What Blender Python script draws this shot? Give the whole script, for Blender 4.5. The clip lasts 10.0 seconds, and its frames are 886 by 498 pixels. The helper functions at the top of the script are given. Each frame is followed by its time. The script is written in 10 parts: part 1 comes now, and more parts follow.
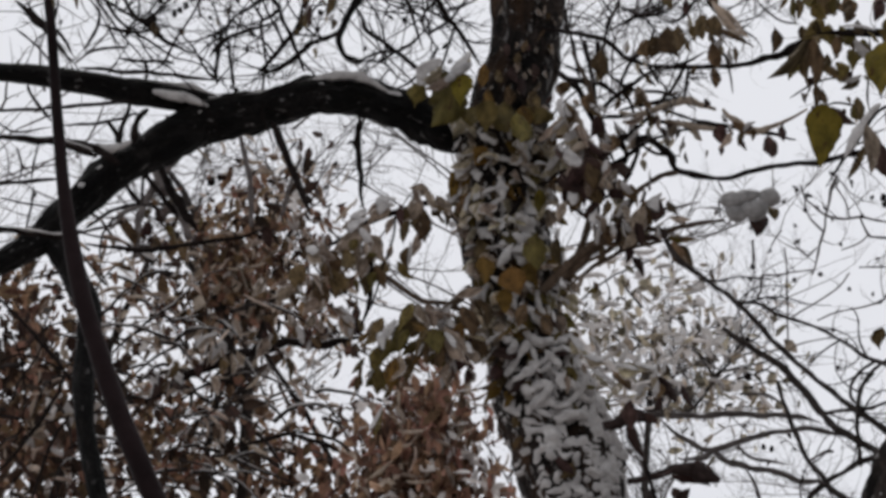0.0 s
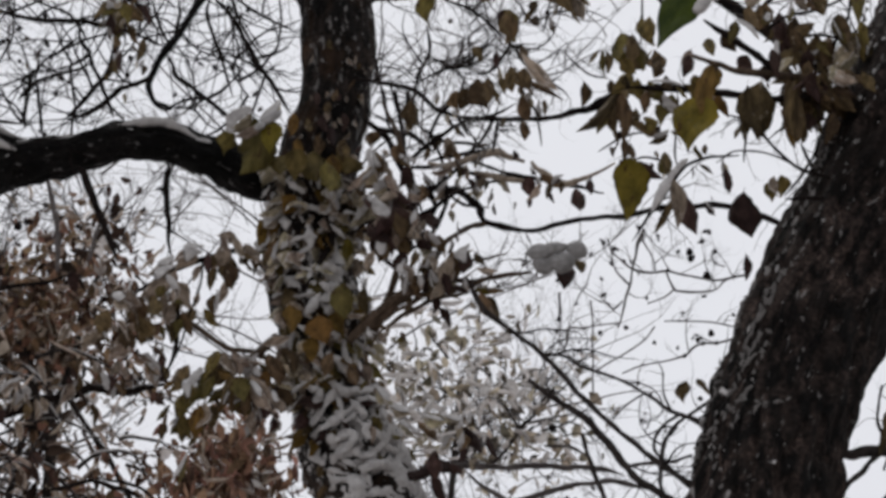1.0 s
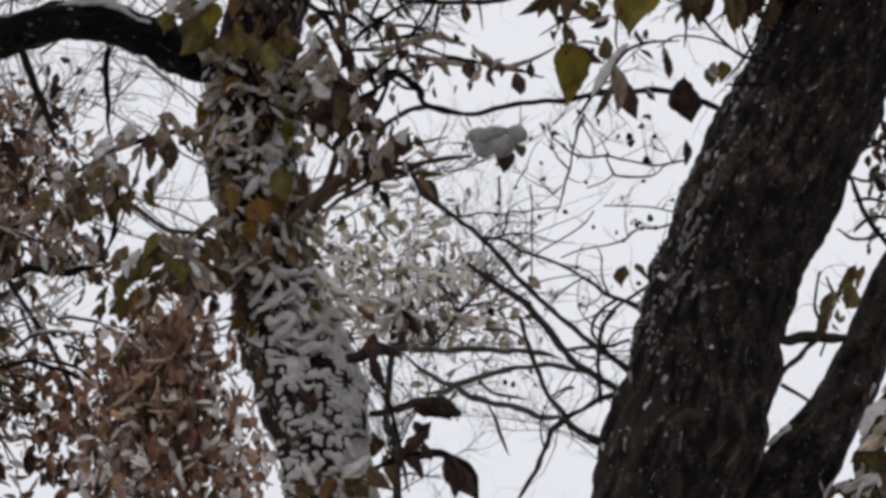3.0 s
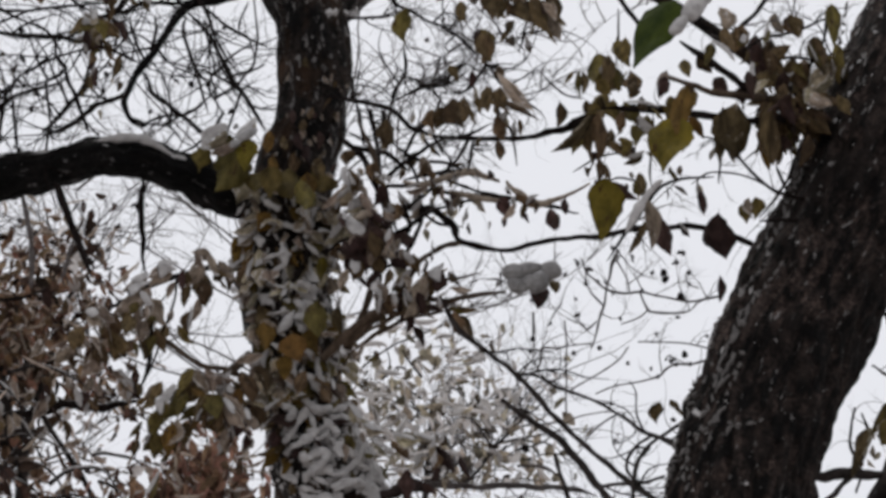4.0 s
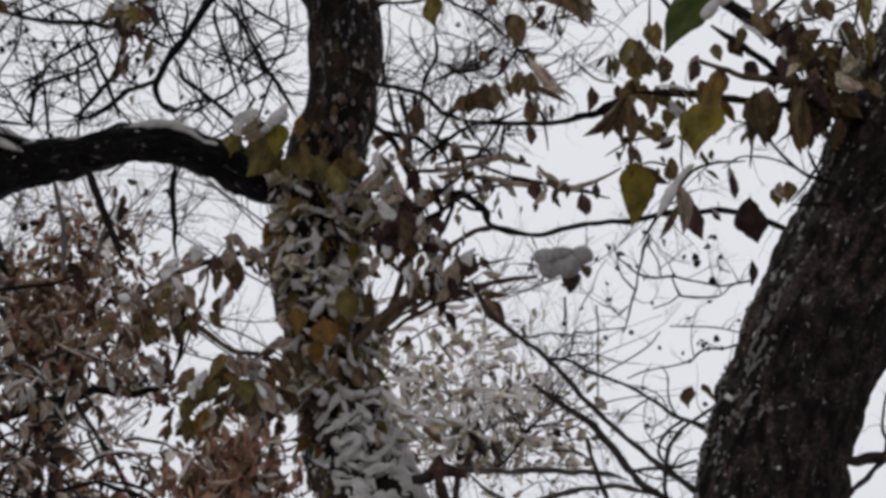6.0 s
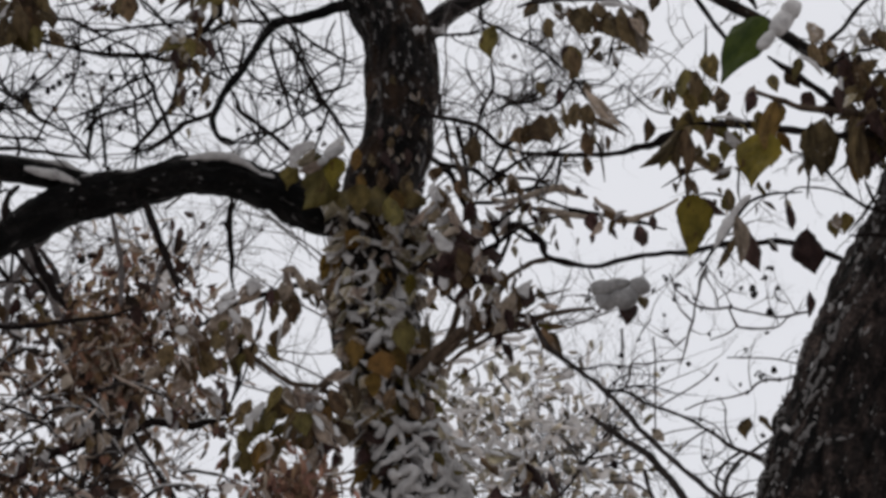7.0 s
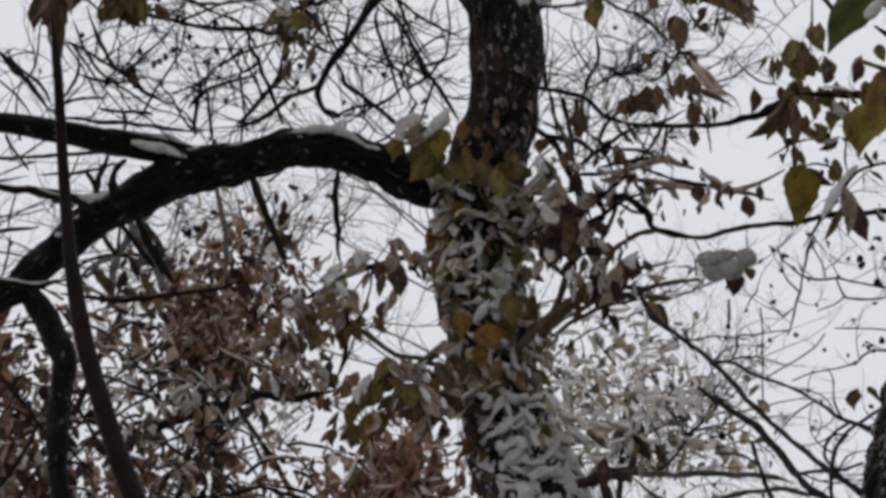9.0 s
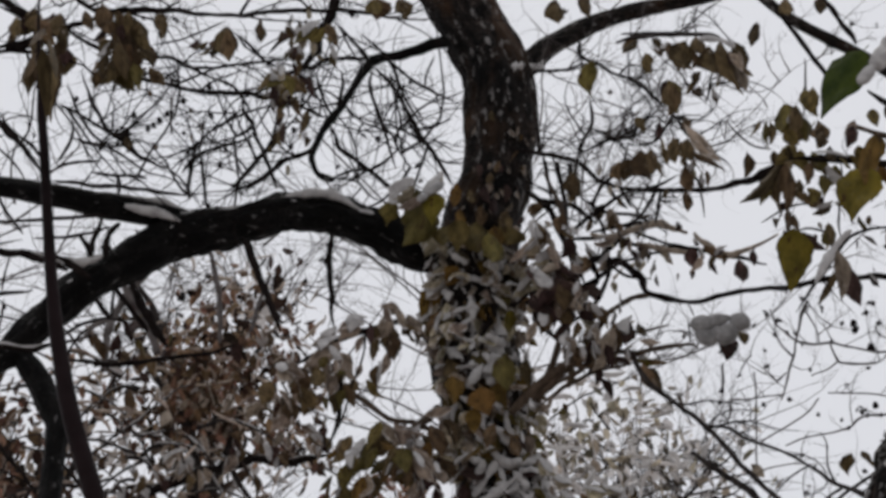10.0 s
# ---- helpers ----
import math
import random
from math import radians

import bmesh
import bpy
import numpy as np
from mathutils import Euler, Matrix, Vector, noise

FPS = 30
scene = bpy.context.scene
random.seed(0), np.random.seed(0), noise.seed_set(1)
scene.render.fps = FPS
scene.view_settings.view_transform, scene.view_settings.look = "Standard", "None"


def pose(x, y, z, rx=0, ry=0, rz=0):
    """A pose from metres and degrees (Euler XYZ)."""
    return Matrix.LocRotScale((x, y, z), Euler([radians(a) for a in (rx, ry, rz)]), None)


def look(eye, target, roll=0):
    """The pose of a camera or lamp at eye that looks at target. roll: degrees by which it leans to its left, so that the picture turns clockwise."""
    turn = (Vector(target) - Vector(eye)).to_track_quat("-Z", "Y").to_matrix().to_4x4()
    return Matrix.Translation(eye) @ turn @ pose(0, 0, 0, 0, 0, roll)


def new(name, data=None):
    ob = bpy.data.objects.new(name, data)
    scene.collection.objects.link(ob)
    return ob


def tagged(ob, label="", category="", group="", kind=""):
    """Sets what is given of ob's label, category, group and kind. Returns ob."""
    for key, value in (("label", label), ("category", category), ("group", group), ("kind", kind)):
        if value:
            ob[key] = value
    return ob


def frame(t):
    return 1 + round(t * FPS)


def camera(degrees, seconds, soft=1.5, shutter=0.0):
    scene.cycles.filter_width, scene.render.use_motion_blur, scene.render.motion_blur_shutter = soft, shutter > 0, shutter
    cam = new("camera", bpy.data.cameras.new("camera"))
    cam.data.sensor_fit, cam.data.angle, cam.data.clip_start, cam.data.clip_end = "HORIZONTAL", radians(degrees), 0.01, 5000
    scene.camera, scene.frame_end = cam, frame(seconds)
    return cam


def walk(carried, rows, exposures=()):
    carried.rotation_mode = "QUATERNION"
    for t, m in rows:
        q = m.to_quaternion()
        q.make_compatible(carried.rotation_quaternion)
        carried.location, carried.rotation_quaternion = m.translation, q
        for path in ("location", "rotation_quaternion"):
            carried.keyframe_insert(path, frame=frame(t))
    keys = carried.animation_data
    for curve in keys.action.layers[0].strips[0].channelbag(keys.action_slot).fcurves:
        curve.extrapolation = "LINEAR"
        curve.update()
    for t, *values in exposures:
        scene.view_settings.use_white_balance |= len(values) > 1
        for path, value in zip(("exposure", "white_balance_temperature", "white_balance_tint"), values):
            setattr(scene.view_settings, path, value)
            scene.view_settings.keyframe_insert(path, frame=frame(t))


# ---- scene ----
SOFT = 3.5
SKY_LOW, SKY_HIGH = (0.747, 0.750, 0.790), (0.806, 0.808, 0.842)
cam = camera(15.0, 10.0, soft=SOFT)
# seconds, x, y, z, then the turns in degrees
ROWS = [
    (0.0, 0.0000, 0.0, 1.6, 112.000, 0.000, 0.000),
    (0.5, 0.0000, 0.0, 1.6, 112.552, 0.403, -1.941),
    (1.0, 0.0001, 0.0, 1.6, 112.827, 0.473, -3.346),
    (1.5, 0.0003, 0.0, 1.6, 112.113, 0.675, -4.543),
    (2.0, 0.0004, 0.0, 1.6, 110.925, 0.639, -4.544),
    (2.2, 0.0005, 0.0, 1.6, 110.572, 0.709, -4.431),
    (3.3, 0.0008, 0.0, 1.6, 111.220, 0.264, -4.384),
    (3.5, 0.0009, 0.0, 1.6, 111.675, 0.248, -4.159),
    (4.0, 0.0010, 0.0, 1.6, 113.147, 0.192, -3.930),
    (4.5, 0.0011, 0.0, 1.6, 113.123, 0.044, -3.688),
    (5.0, 0.0013, 0.0, 1.6, 112.747, -0.024, -3.429),
    (6.3, 0.0017, 0.0, 1.6, 113.006, 0.179, -3.296),
    (6.5, 0.0017, 0.0, 1.6, 113.112, 0.070, -3.074),
    (7.0, 0.0019, 0.0, 1.6, 113.432, -0.152, -2.435),
    (7.5, 0.0020, 0.0, 1.6, 113.535, -0.249, -1.907),
    (8.0, 0.0040, 0.0, 1.6, 113.206, -0.413, -1.440),
    (8.5, -0.0130, 0.0, 1.6, 113.017, -0.480, -1.263),
    (9.0, -0.0130, 0.0, 1.6, 112.942, -0.582, -0.801),
    (9.5, -0.0100, 0.0, 1.6, 113.154, -0.613, -0.782),
    (10.0, -0.0090, 0.0, 1.6, 114.035, -0.616, -0.895),
]
walk(cam, [(t, pose(x, y, z, rx, ry, rz)) for t, x, y, z, rx, ry, rz in ROWS],
     exposures=[(0.0, 0.09), (2.0, 0.06), (3.5, 0.14), (5.0, 0.05), (7.0, 0.04), (10.0, -0.04)])

# Light: an even overcast winter sky, with a broad weak sun behind the cloud.
world = bpy.data.worlds.new("overcast_sky")
scene.world = world
world.use_nodes = True
wn, wl = world.node_tree.nodes, world.node_tree.links
wn.clear()
w_out = wn.new("ShaderNodeOutputWorld")
w_bg = wn.new("ShaderNodeBackground")
w_sky = wn.new("ShaderNodeTexSky")
w_sky.sky_type, w_sky.sun_disc = "NISHITA", False
w_sky.sun_elevation, w_sky.sun_rotation = radians(70), radians(344)
w_dim = wn.new("ShaderNodeVectorMath")
w_dim.operation = "SCALE"
w_dim.inputs["Scale"].default_value = 0.08
w_cloud = wn.new("ShaderNodeTexNoise")
w_cloud.inputs["Scale"].default_value, w_cloud.inputs["Detail"].default_value = 2.5, 3.0
w_ramp = wn.new("ShaderNodeValToRGB")
w_ramp.color_ramp.elements[0].position, w_ramp.color_ramp.elements[0].color = 0.3, (*SKY_LOW, 1)
w_ramp.color_ramp.elements[1].position, w_ramp.color_ramp.elements[1].color = 0.7, (*SKY_HIGH, 1)
w_mix = wn.new("ShaderNodeMixRGB")
w_mix.inputs["Fac"].default_value = 0.93
wl.new(w_sky.outputs["Color"], w_dim.inputs[0])
wl.new(w_cloud.outputs["Fac"], w_ramp.inputs["Fac"])
wl.new(w_dim.outputs["Vector"], w_mix.inputs["Color1"])
wl.new(w_ramp.outputs["Color"], w_mix.inputs["Color2"])
wl.new(w_mix.outputs["Color"], w_bg.inputs["Color"])
w_bg.inputs["Strength"].default_value = 1.0
wl.new(w_bg.outputs["Background"], w_out.inputs["Surface"])

sun = new("sun", bpy.data.lights.new("sun", "SUN"))
sun.data.energy, sun.data.angle, sun.data.color = 0.8, radians(40), (1.0, 0.95, 0.88)
sun.matrix_world = look((-0.5, 9.5, 20.0), (0.5, 6.0, 10.0))


# ---- materials ----
def material(name, low, high, scale=20.0, rough=0.8, bump=0.0, bump_scale=60.0, spots=None, spot_scale=30.0, spot_at=0.62,
             through_light=0.0, by_piece=0.0, island=0.0, gloss=0.08, rim=None):
    """Two-colour grain, optional spots (lichen, snow dust), frost on the rims of leaves, fine relief; leaves let light through."""
    m = bpy.data.materials.new(name)
    m.use_nodes = True
    n, l = m.node_tree.nodes, m.node_tree.links
    b = n["Principled BSDF"]
    b.inputs["Roughness"].default_value = rough
    b.inputs["Specular IOR Level"].default_value = gloss
    co = n.new("ShaderNodeTexCoord").outputs["Object"]
    if name == "clinging_wet_snow":
        co = n.new("ShaderNodeNewGeometry").outputs["Position"]
    if by_piece:
        sh = n.new("ShaderNodeVectorMath")
        sh.operation = "MULTIPLY_ADD"
        l.new(n.new("ShaderNodeObjectInfo").outputs["Random"], sh.inputs[0])
        sh.inputs[1].default_value = (37.0, 61.0, 23.0)
        l.new(co, sh.inputs[2])
        co = sh.outputs["Vector"]
    g = n.new("ShaderNodeTexNoise")
    g.inputs["Scale"].default_value, g.inputs["Detail"].default_value, g.inputs["Roughness"].default_value = scale, 6.0, 0.65
    l.new(co, g.inputs["Vector"])
    r = n.new("ShaderNodeValToRGB")
    r.color_ramp.elements[0].position, r.color_ramp.elements[0].color = 0.33, (*low, 1)
    r.color_ramp.elements[1].position, r.color_ramp.elements[1].color = 0.67, (*high, 1)
    l.new(g.outputs["Fac"], r.inputs["Fac"])
    colour = r.outputs["Color"]
    if by_piece or island:
        if by_piece:
            rnd = n.new("ShaderNodeObjectInfo").outputs["Random"]
        else:
            rnd = n.new("ShaderNodeNewGeometry").outputs["Random Per Island"]
        amount = by_piece or island
        mp = n.new("ShaderNodeMapRange")
        mp.inputs["To Min"].default_value, mp.inputs["To Max"].default_value = 1 - amount, 1 + amount
        l.new(rnd, mp.inputs["Value"])
        hs = n.new("ShaderNodeHueSaturation")
        l.new(colour, hs.inputs["Color"])
        l.new(mp.outputs["Result"], hs.inputs["Value"])
        hm = n.new("ShaderNodeMapRange")
        hm.inputs["To Min"].default_value, hm.inputs["To Max"].default_value = 0.5 + 0.035 * amount, 0.5 - 0.022 * amount
        wn_ = n.new("ShaderNodeTexWhiteNoise")
        wn_.noise_dimensions = "1D"
        l.new(rnd, wn_.inputs["W"])
        l.new(wn_.outputs["Value"], hm.inputs["Value"])
        l.new(hm.outputs["Result"], hs.inputs["Hue"])
        colour = hs.outputs["Color"]
    if spots:
        s = n.new("ShaderNodeTexNoise")
        s.inputs["Scale"].default_value, s.inputs["Detail"].default_value, s.inputs["Roughness"].default_value = spot_scale, 6.0, 0.65
        l.new(co, s.inputs["Vector"])
        sr = n.new("ShaderNodeValToRGB")
        sr.color_ramp.elements[0].position, sr.color_ramp.elements[0].color = spot_at, (0, 0, 0, 1)
        sr.color_ramp.elements[1].position, sr.color_ramp.elements[1].color = spot_at + 0.05, (1, 1, 1, 1)
        l.new(s.outputs["Fac"], sr.inputs["Fac"])
        mx = n.new("ShaderNodeMixRGB")
        l.new(sr.outputs["Color"], mx.inputs["Fac"])
        l.new(colour, mx.inputs["Color1"])
        mx.inputs["Color2"].default_value = (*spots, 1)
        colour = mx.outputs["Color"]
    if rim:
        near = n.new("ShaderNodeAttribute")
        near.attribute_name = "rim"
        edge = n.new("ShaderNodeMath")
        edge.operation = "MULTIPLY_ADD"
        l.new(g.outputs["Fac"], edge.inputs[0])
        edge.inputs[1].default_value = 1.3
        l.new(near.outputs["Fac"], edge.inputs[2])
        er = n.new("ShaderNodeValToRGB")
        er.color_ramp.elements[0].position, er.color_ramp.elements[0].color = 0.70, (0, 0, 0, 1)
        er.color_ramp.elements[1].position, er.color_ramp.elements[1].color = 0.80, (1, 1, 1, 1)
        half = n.new("ShaderNodeMath")
        half.operation = "MULTIPLY"
        half.inputs[1].default_value = 0.5
        l.new(edge.outputs["Value"], half.inputs[0])
        l.new(half.outputs["Value"], er.inputs["Fac"])
        rx = n.new("ShaderNodeMixRGB")
        l.new(er.outputs["Color"], rx.inputs["Fac"])
        l.new(colour, rx.inputs["Color1"])
        rx.inputs["Color2"].default_value = (*rim, 1)
        colour = rx.outputs["Color"]
    l.new(colour, b.inputs["Base Color"])
    if bump:
        bt = n.new("ShaderNodeTexNoise")
        bt.inputs["Scale"].default_value, bt.inputs["Detail"].default_value = bump_scale, 5.0
        l.new(co, bt.inputs["Vector"])
        bp = n.new("ShaderNodeBump")
        bp.inputs["Strength"].default_value, bp.inputs["Distance"].default_value = bump, 0.01
        l.new(bt.outputs["Fac"], bp.inputs["Height"])
        l.new(bp.outputs["Normal"], b.inputs["Normal"])
    if through_light:
        tr = n.new("ShaderNodeBsdfTranslucent")
        l.new(colour, tr.inputs["Color"])
        ms = n.new("ShaderNodeMixShader")
        ms.inputs["Fac"].default_value = through_light
        l.new(b.outputs["BSDF"], ms.inputs[1])
        l.new(tr.outputs["BSDF"], ms.inputs[2])
        l.new(ms.outputs["Shader"], n["Material Output"].inputs["Surface"])
    return m


def bark(name, crack_shade, low, high, plate, along, fleck, fleck_scale, fleck_at, warm=None):
    """Wet bark: long raised plates between furrows coloured dark for the shade of their depth, fine grain, pale lichen
    and snow flecks, laid along the stem.
    """
    m = bpy.data.materials.new(name)
    m.use_nodes = True
    n, l = m.node_tree.nodes, m.node_tree.links
    b = n["Principled BSDF"]
    b.inputs["Roughness"].default_value, b.inputs["Specular IOR Level"].default_value = 0.7, 0.12

    def noise_at(scale, vector, detail=5.0):
        t = n.new("ShaderNodeTexNoise")
        t.inputs["Scale"].default_value, t.inputs["Detail"].default_value, t.inputs["Roughness"].default_value = scale, detail, 0.62
        l.new(vector, t.inputs["Vector"])
        return t

    def ramp(value, start, end, first=(0, 0, 0), last=(1, 1, 1)):
        r = n.new("ShaderNodeValToRGB")
        r.color_ramp.elements[0].position, r.color_ramp.elements[0].color = start, (*first, 1)
        r.color_ramp.elements[1].position, r.color_ramp.elements[1].color = end, (*last, 1)
        l.new(value, r.inputs["Fac"])
        return r.outputs["Color"]

    def mixed(fac, one, two, kind="MIX"):
        x = n.new("ShaderNodeMixRGB")
        x.blend_type = kind
        for value, port in ((fac, "Fac"), (one, "Color1"), (two, "Color2")):
            if isinstance(value, (tuple, float)):
                x.inputs[port].default_value = value if isinstance(value, float) else (*value, 1)
            else:
                l.new(value, x.inputs[port])
        return x.outputs["Color"]

    at = n.new("ShaderNodeAttribute")
    at.attribute_name = "grain"
    stretch = n.new("ShaderNodeMapping")
    stretch.inputs["Scale"].default_value = (1, 1, along)
    l.new(at.outputs["Vector"], stretch.inputs["Vector"])
    co = stretch.outputs["Vector"]
    raised = ramp(noise_at(plate, co, 6.0).outputs["Fac"], 0.42, 0.60)
    fine = noise_at(130.0, at.outputs["Vector"], 6.0).outputs["Fac"]
    # Furrows get a near-black colour that stands in for shade between the plates.
    tone = mixed(raised, crack_shade, ramp(fine, 0.36, 0.66, low, high))
    if warm:
        tone = mixed(ramp(noise_at(15.0, co, 3.0).outputs["Fac"], 0.52, 0.66), tone, mixed(0.6, tone, warm))
    broad = ramp(noise_at(5.0, at.outputs["Vector"], 2.0).outputs["Fac"], 0.35, 0.65, (0.55, 0.55, 0.55), (1.5, 1.5, 1.5))
    tone = mixed(1.0, tone, broad, "MULTIPLY")
    spots = ramp(noise_at(fleck_scale, co, 4.0).outputs["Fac"], fleck_at, fleck_at + 0.06)
    tone = mixed(spots, tone, fleck)
    l.new(tone, b.inputs["Base Color"])
    high_low = n.new("ShaderNodeMath")
    high_low.operation = "MULTIPLY_ADD"
    l.new(raised, high_low.inputs[0])
    high_low.inputs[1].default_value = 1.0
    l.new(fine, high_low.inputs[2])
    bump = n.new("ShaderNodeBump")
    bump.inputs["Strength"].default_value, bump.inputs["Distance"].default_value = 1.0, 0.012
    l.new(high_low.outputs["Value"], bump.inputs["Height"])
    l.new(bump.outputs["Normal"], b.inputs["Normal"])
    return m


BARK = bark("wet_dark_bark", (0.0022, 0.0016, 0.0014), (0.0055, 0.0042, 0.0036), (0.060, 0.045, 0.038), 46.0, 0.45, (0.25, 0.235, 0.225), 70.0, 0.585, (0.080, 0.042, 0.021))
DEAD = material("curled_dead_brown_leaf", (0.010, 0.006, 0.005), (0.045, 0.032, 0.030), 50, 0.8, 0.6, 90, (0.3, 0.28, 0.28), 60, 0.66)
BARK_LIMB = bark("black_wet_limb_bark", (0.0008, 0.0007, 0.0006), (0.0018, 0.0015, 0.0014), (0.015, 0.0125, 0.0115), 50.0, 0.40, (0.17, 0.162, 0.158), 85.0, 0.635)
BARK_RIGHT = bark("furrowed_black_brown_bark", (0.0026, 0.0020, 0.0018), (0.0085, 0.0065, 0.0057), (0.096, 0.068, 0.058), 55.0, 0.40, (0.26, 0.247, 0.238), 95.0, 0.635, (0.042, 0.032, 0.028))
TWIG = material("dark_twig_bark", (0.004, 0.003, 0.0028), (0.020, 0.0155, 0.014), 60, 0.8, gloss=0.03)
TWIG_MID = material("grey_brown_twig_bark", (0.012, 0.010, 0.0095), (0.048, 0.040, 0.037), 60, 0.8, gloss=0.03)
TWIG_BROWN = material("olive_brown_twig_bark", (0.035, 0.025, 0.017), (0.10, 0.07, 0.05), 60, 0.7)
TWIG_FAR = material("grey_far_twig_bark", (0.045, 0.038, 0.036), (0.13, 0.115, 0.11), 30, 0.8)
SAPLING = material("smooth_reddish_sapling_bark", (0.005, 0.003, 0.003), (0.016, 0.010, 0.0105), 30, 0.6, 0.2, 150, gloss=0.04)
CREEPER = material("pale_grey_creeper_bark", (0.070, 0.064, 0.060), (0.34, 0.325, 0.315), 60, 0.8, 0.6, 90)
SNOW = material("clinging_wet_snow", (0.30, 0.29, 0.285), (0.52, 0.505, 0.495), 45, 0.65, 0.5, 110, gloss=0.1)
# Darker copy of the snow: the backlit clumps' shade is put into the colour.
SNOW_SHADED = material("shaded_grey_snow", (0.19, 0.185, 0.183), (0.37, 0.362, 0.358), 45, 0.5, 0.6, 110, gloss=0.15)
SNOW_FLECK = material("snow_flecks", (0.50, 0.475, 0.46), (0.82, 0.79, 0.77), 30, 0.7, island=0.3, through_light=0.25)
L_YELLOW = material("yellow_green_leaf", (0.060, 0.048, 0.006), (0.175, 0.135, 0.018), 3.0, 0.45, 0.5, 7, (0.045, 0.022, 0.008), 3.5, 0.60, 0.2, by_piece=0.3)
L_GREEN = material("fresh_green_leaf", (0.022, 0.034, 0.005), (0.060, 0.078, 0.012), 3.0, 0.4, 0.4, 7, None, 0, 0, 0.3, by_piece=0.15)
L_BROWN = material("withered_brown_leaf", (0.026, 0.017, 0.009), (0.150, 0.100, 0.053), 3.5, 0.6, 0.6, 8, (0.27, 0.225, 0.175), 4.0, 0.62, 0.25, by_piece=0.5)
L_ORANGE = material("orange_tan_leaf", (0.060, 0.034, 0.009), (0.175, 0.100, 0.028), 3.0, 0.5, 0.5, 8, (0.035, 0.018, 0.009), 3.5, 0.58, 0.2, by_piece=0.35)
L_RED = material("dark_red_brown_leaf", (0.014, 0.007, 0.006), (0.066, 0.037, 0.032), 3.5, 0.55, 0.5, 8, (0.18, 0.14, 0.12), 4.0, 0.67, 0.15, by_piece=0.4)
L_GREY = material("frosted_tan_leaf", (0.13, 0.105, 0.066), (0.52, 0.445, 0.32), 3.5, 0.6, 0.6, 8, (0.66, 0.62, 0.57), 4.0, 0.58, 0.25, by_piece=0.45, rim=(0.62, 0.59, 0.56))
L_OLIVE = material("dull_olive_leaf", (0.040, 0.031, 0.010), (0.155, 0.118, 0.040), 3.0, 0.5, 0.5, 7, (0.055, 0.034, 0.017), 3.5, 0.58, 0.25, by_piece=0.4)
L_MAUVE = material("frosted_mauve_brown_leaf", (0.084, 0.062, 0.047), (0.37, 0.290, 0.230), 3.5, 0.65, 0.6, 8, (0.50, 0.46, 0.43), 4.0, 0.60, 0.2, by_piece=0.35, rim=(0.56, 0.53, 0.50))
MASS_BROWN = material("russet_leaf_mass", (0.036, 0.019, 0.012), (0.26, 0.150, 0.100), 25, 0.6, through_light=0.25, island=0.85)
# Frosted leaves, and snow whose shadow tone is mixed into its grey-brown colour.
FROST_SHADED = material("frosted_leaf_and_shaded_snow", (0.14, 0.102, 0.078), (0.51, 0.422, 0.352), 30, 0.7, 0.4, 60, through_light=0.2, island=0.45)
# Darker copy of the russet leaf colour; the thicket's inner shade is in it.
MASS_SHADED = material("shaded_russet_leaf_mass", (0.014, 0.008, 0.006), (0.062, 0.037, 0.028), 25, 0.7, through_light=0.1, island=0.7)
MASS_RED = material("warm_russet_leaf_mass", (0.062, 0.032, 0.021), (0.345, 0.196, 0.142), 25, 0.6, through_light=0.3, island=0.75)
MASS_OLIVE = material("pale_olive_leaf_mass", (0.065, 0.053, 0.036), (0.50, 0.43, 0.335), 25, 0.6, through_light=0.45, island=0.8)
GROUND = material("snow_covered_leaf_litter", (0.10, 0.07, 0.05), (0.32, 0.255, 0.21), 3.0, 0.85, 0.6, 20, (0.64, 0.64, 0.66), 2.3, 0.49)


# ---- shapes ----
def smooth_path(rows, per=6):
    """Catmull-Rom through rows of (x, y, z, radius), with per steps a span."""
    p = np.array(rows, float)
    p = np.vstack([2 * p[0] - p[1], p, 2 * p[-1] - p[-2]])
    out = []
    for i in range(1, len(p) - 2):
        for s in range(per):
            t = s / per
            out.append(0.5 * (2 * p[i] + (p[i + 1] - p[i - 1]) * t + (2 * p[i - 1] - 5 * p[i] + 4 * p[i + 1] - p[i + 2]) * t * t
                              + (3 * p[i] - p[i - 1] - 3 * p[i + 1] + p[i + 2]) * t ** 3))
    out.append(p[-2])
    out = np.array(out)
    out[:, 3] = np.maximum(out[:, 3], 0.0004)
    return out


def frames_along(path):
    """Tangent, side and up at every row of a path, and the length so far."""
    c = path[:, :3]
    tang = np.gradient(c, axis=0)
    tang /= np.linalg.norm(tang, axis=1)[:, None] + 1e-9
    up = np.array((0.0, 1.0, 0.0)) if abs(tang[0, 1]) < 0.9 else np.array((1.0, 0.0, 0.0))
    far = np.concatenate([[0.0], np.cumsum(np.linalg.norm(np.diff(c, axis=0), axis=1))])
    out = []
    for i in range(len(c)):
        side = np.cross(tang[i], up)
        side /= np.linalg.norm(side) + 1e-9
        up = np.cross(side, tang[i])
        out.append((c[i], side, up, far[i]))
    return out


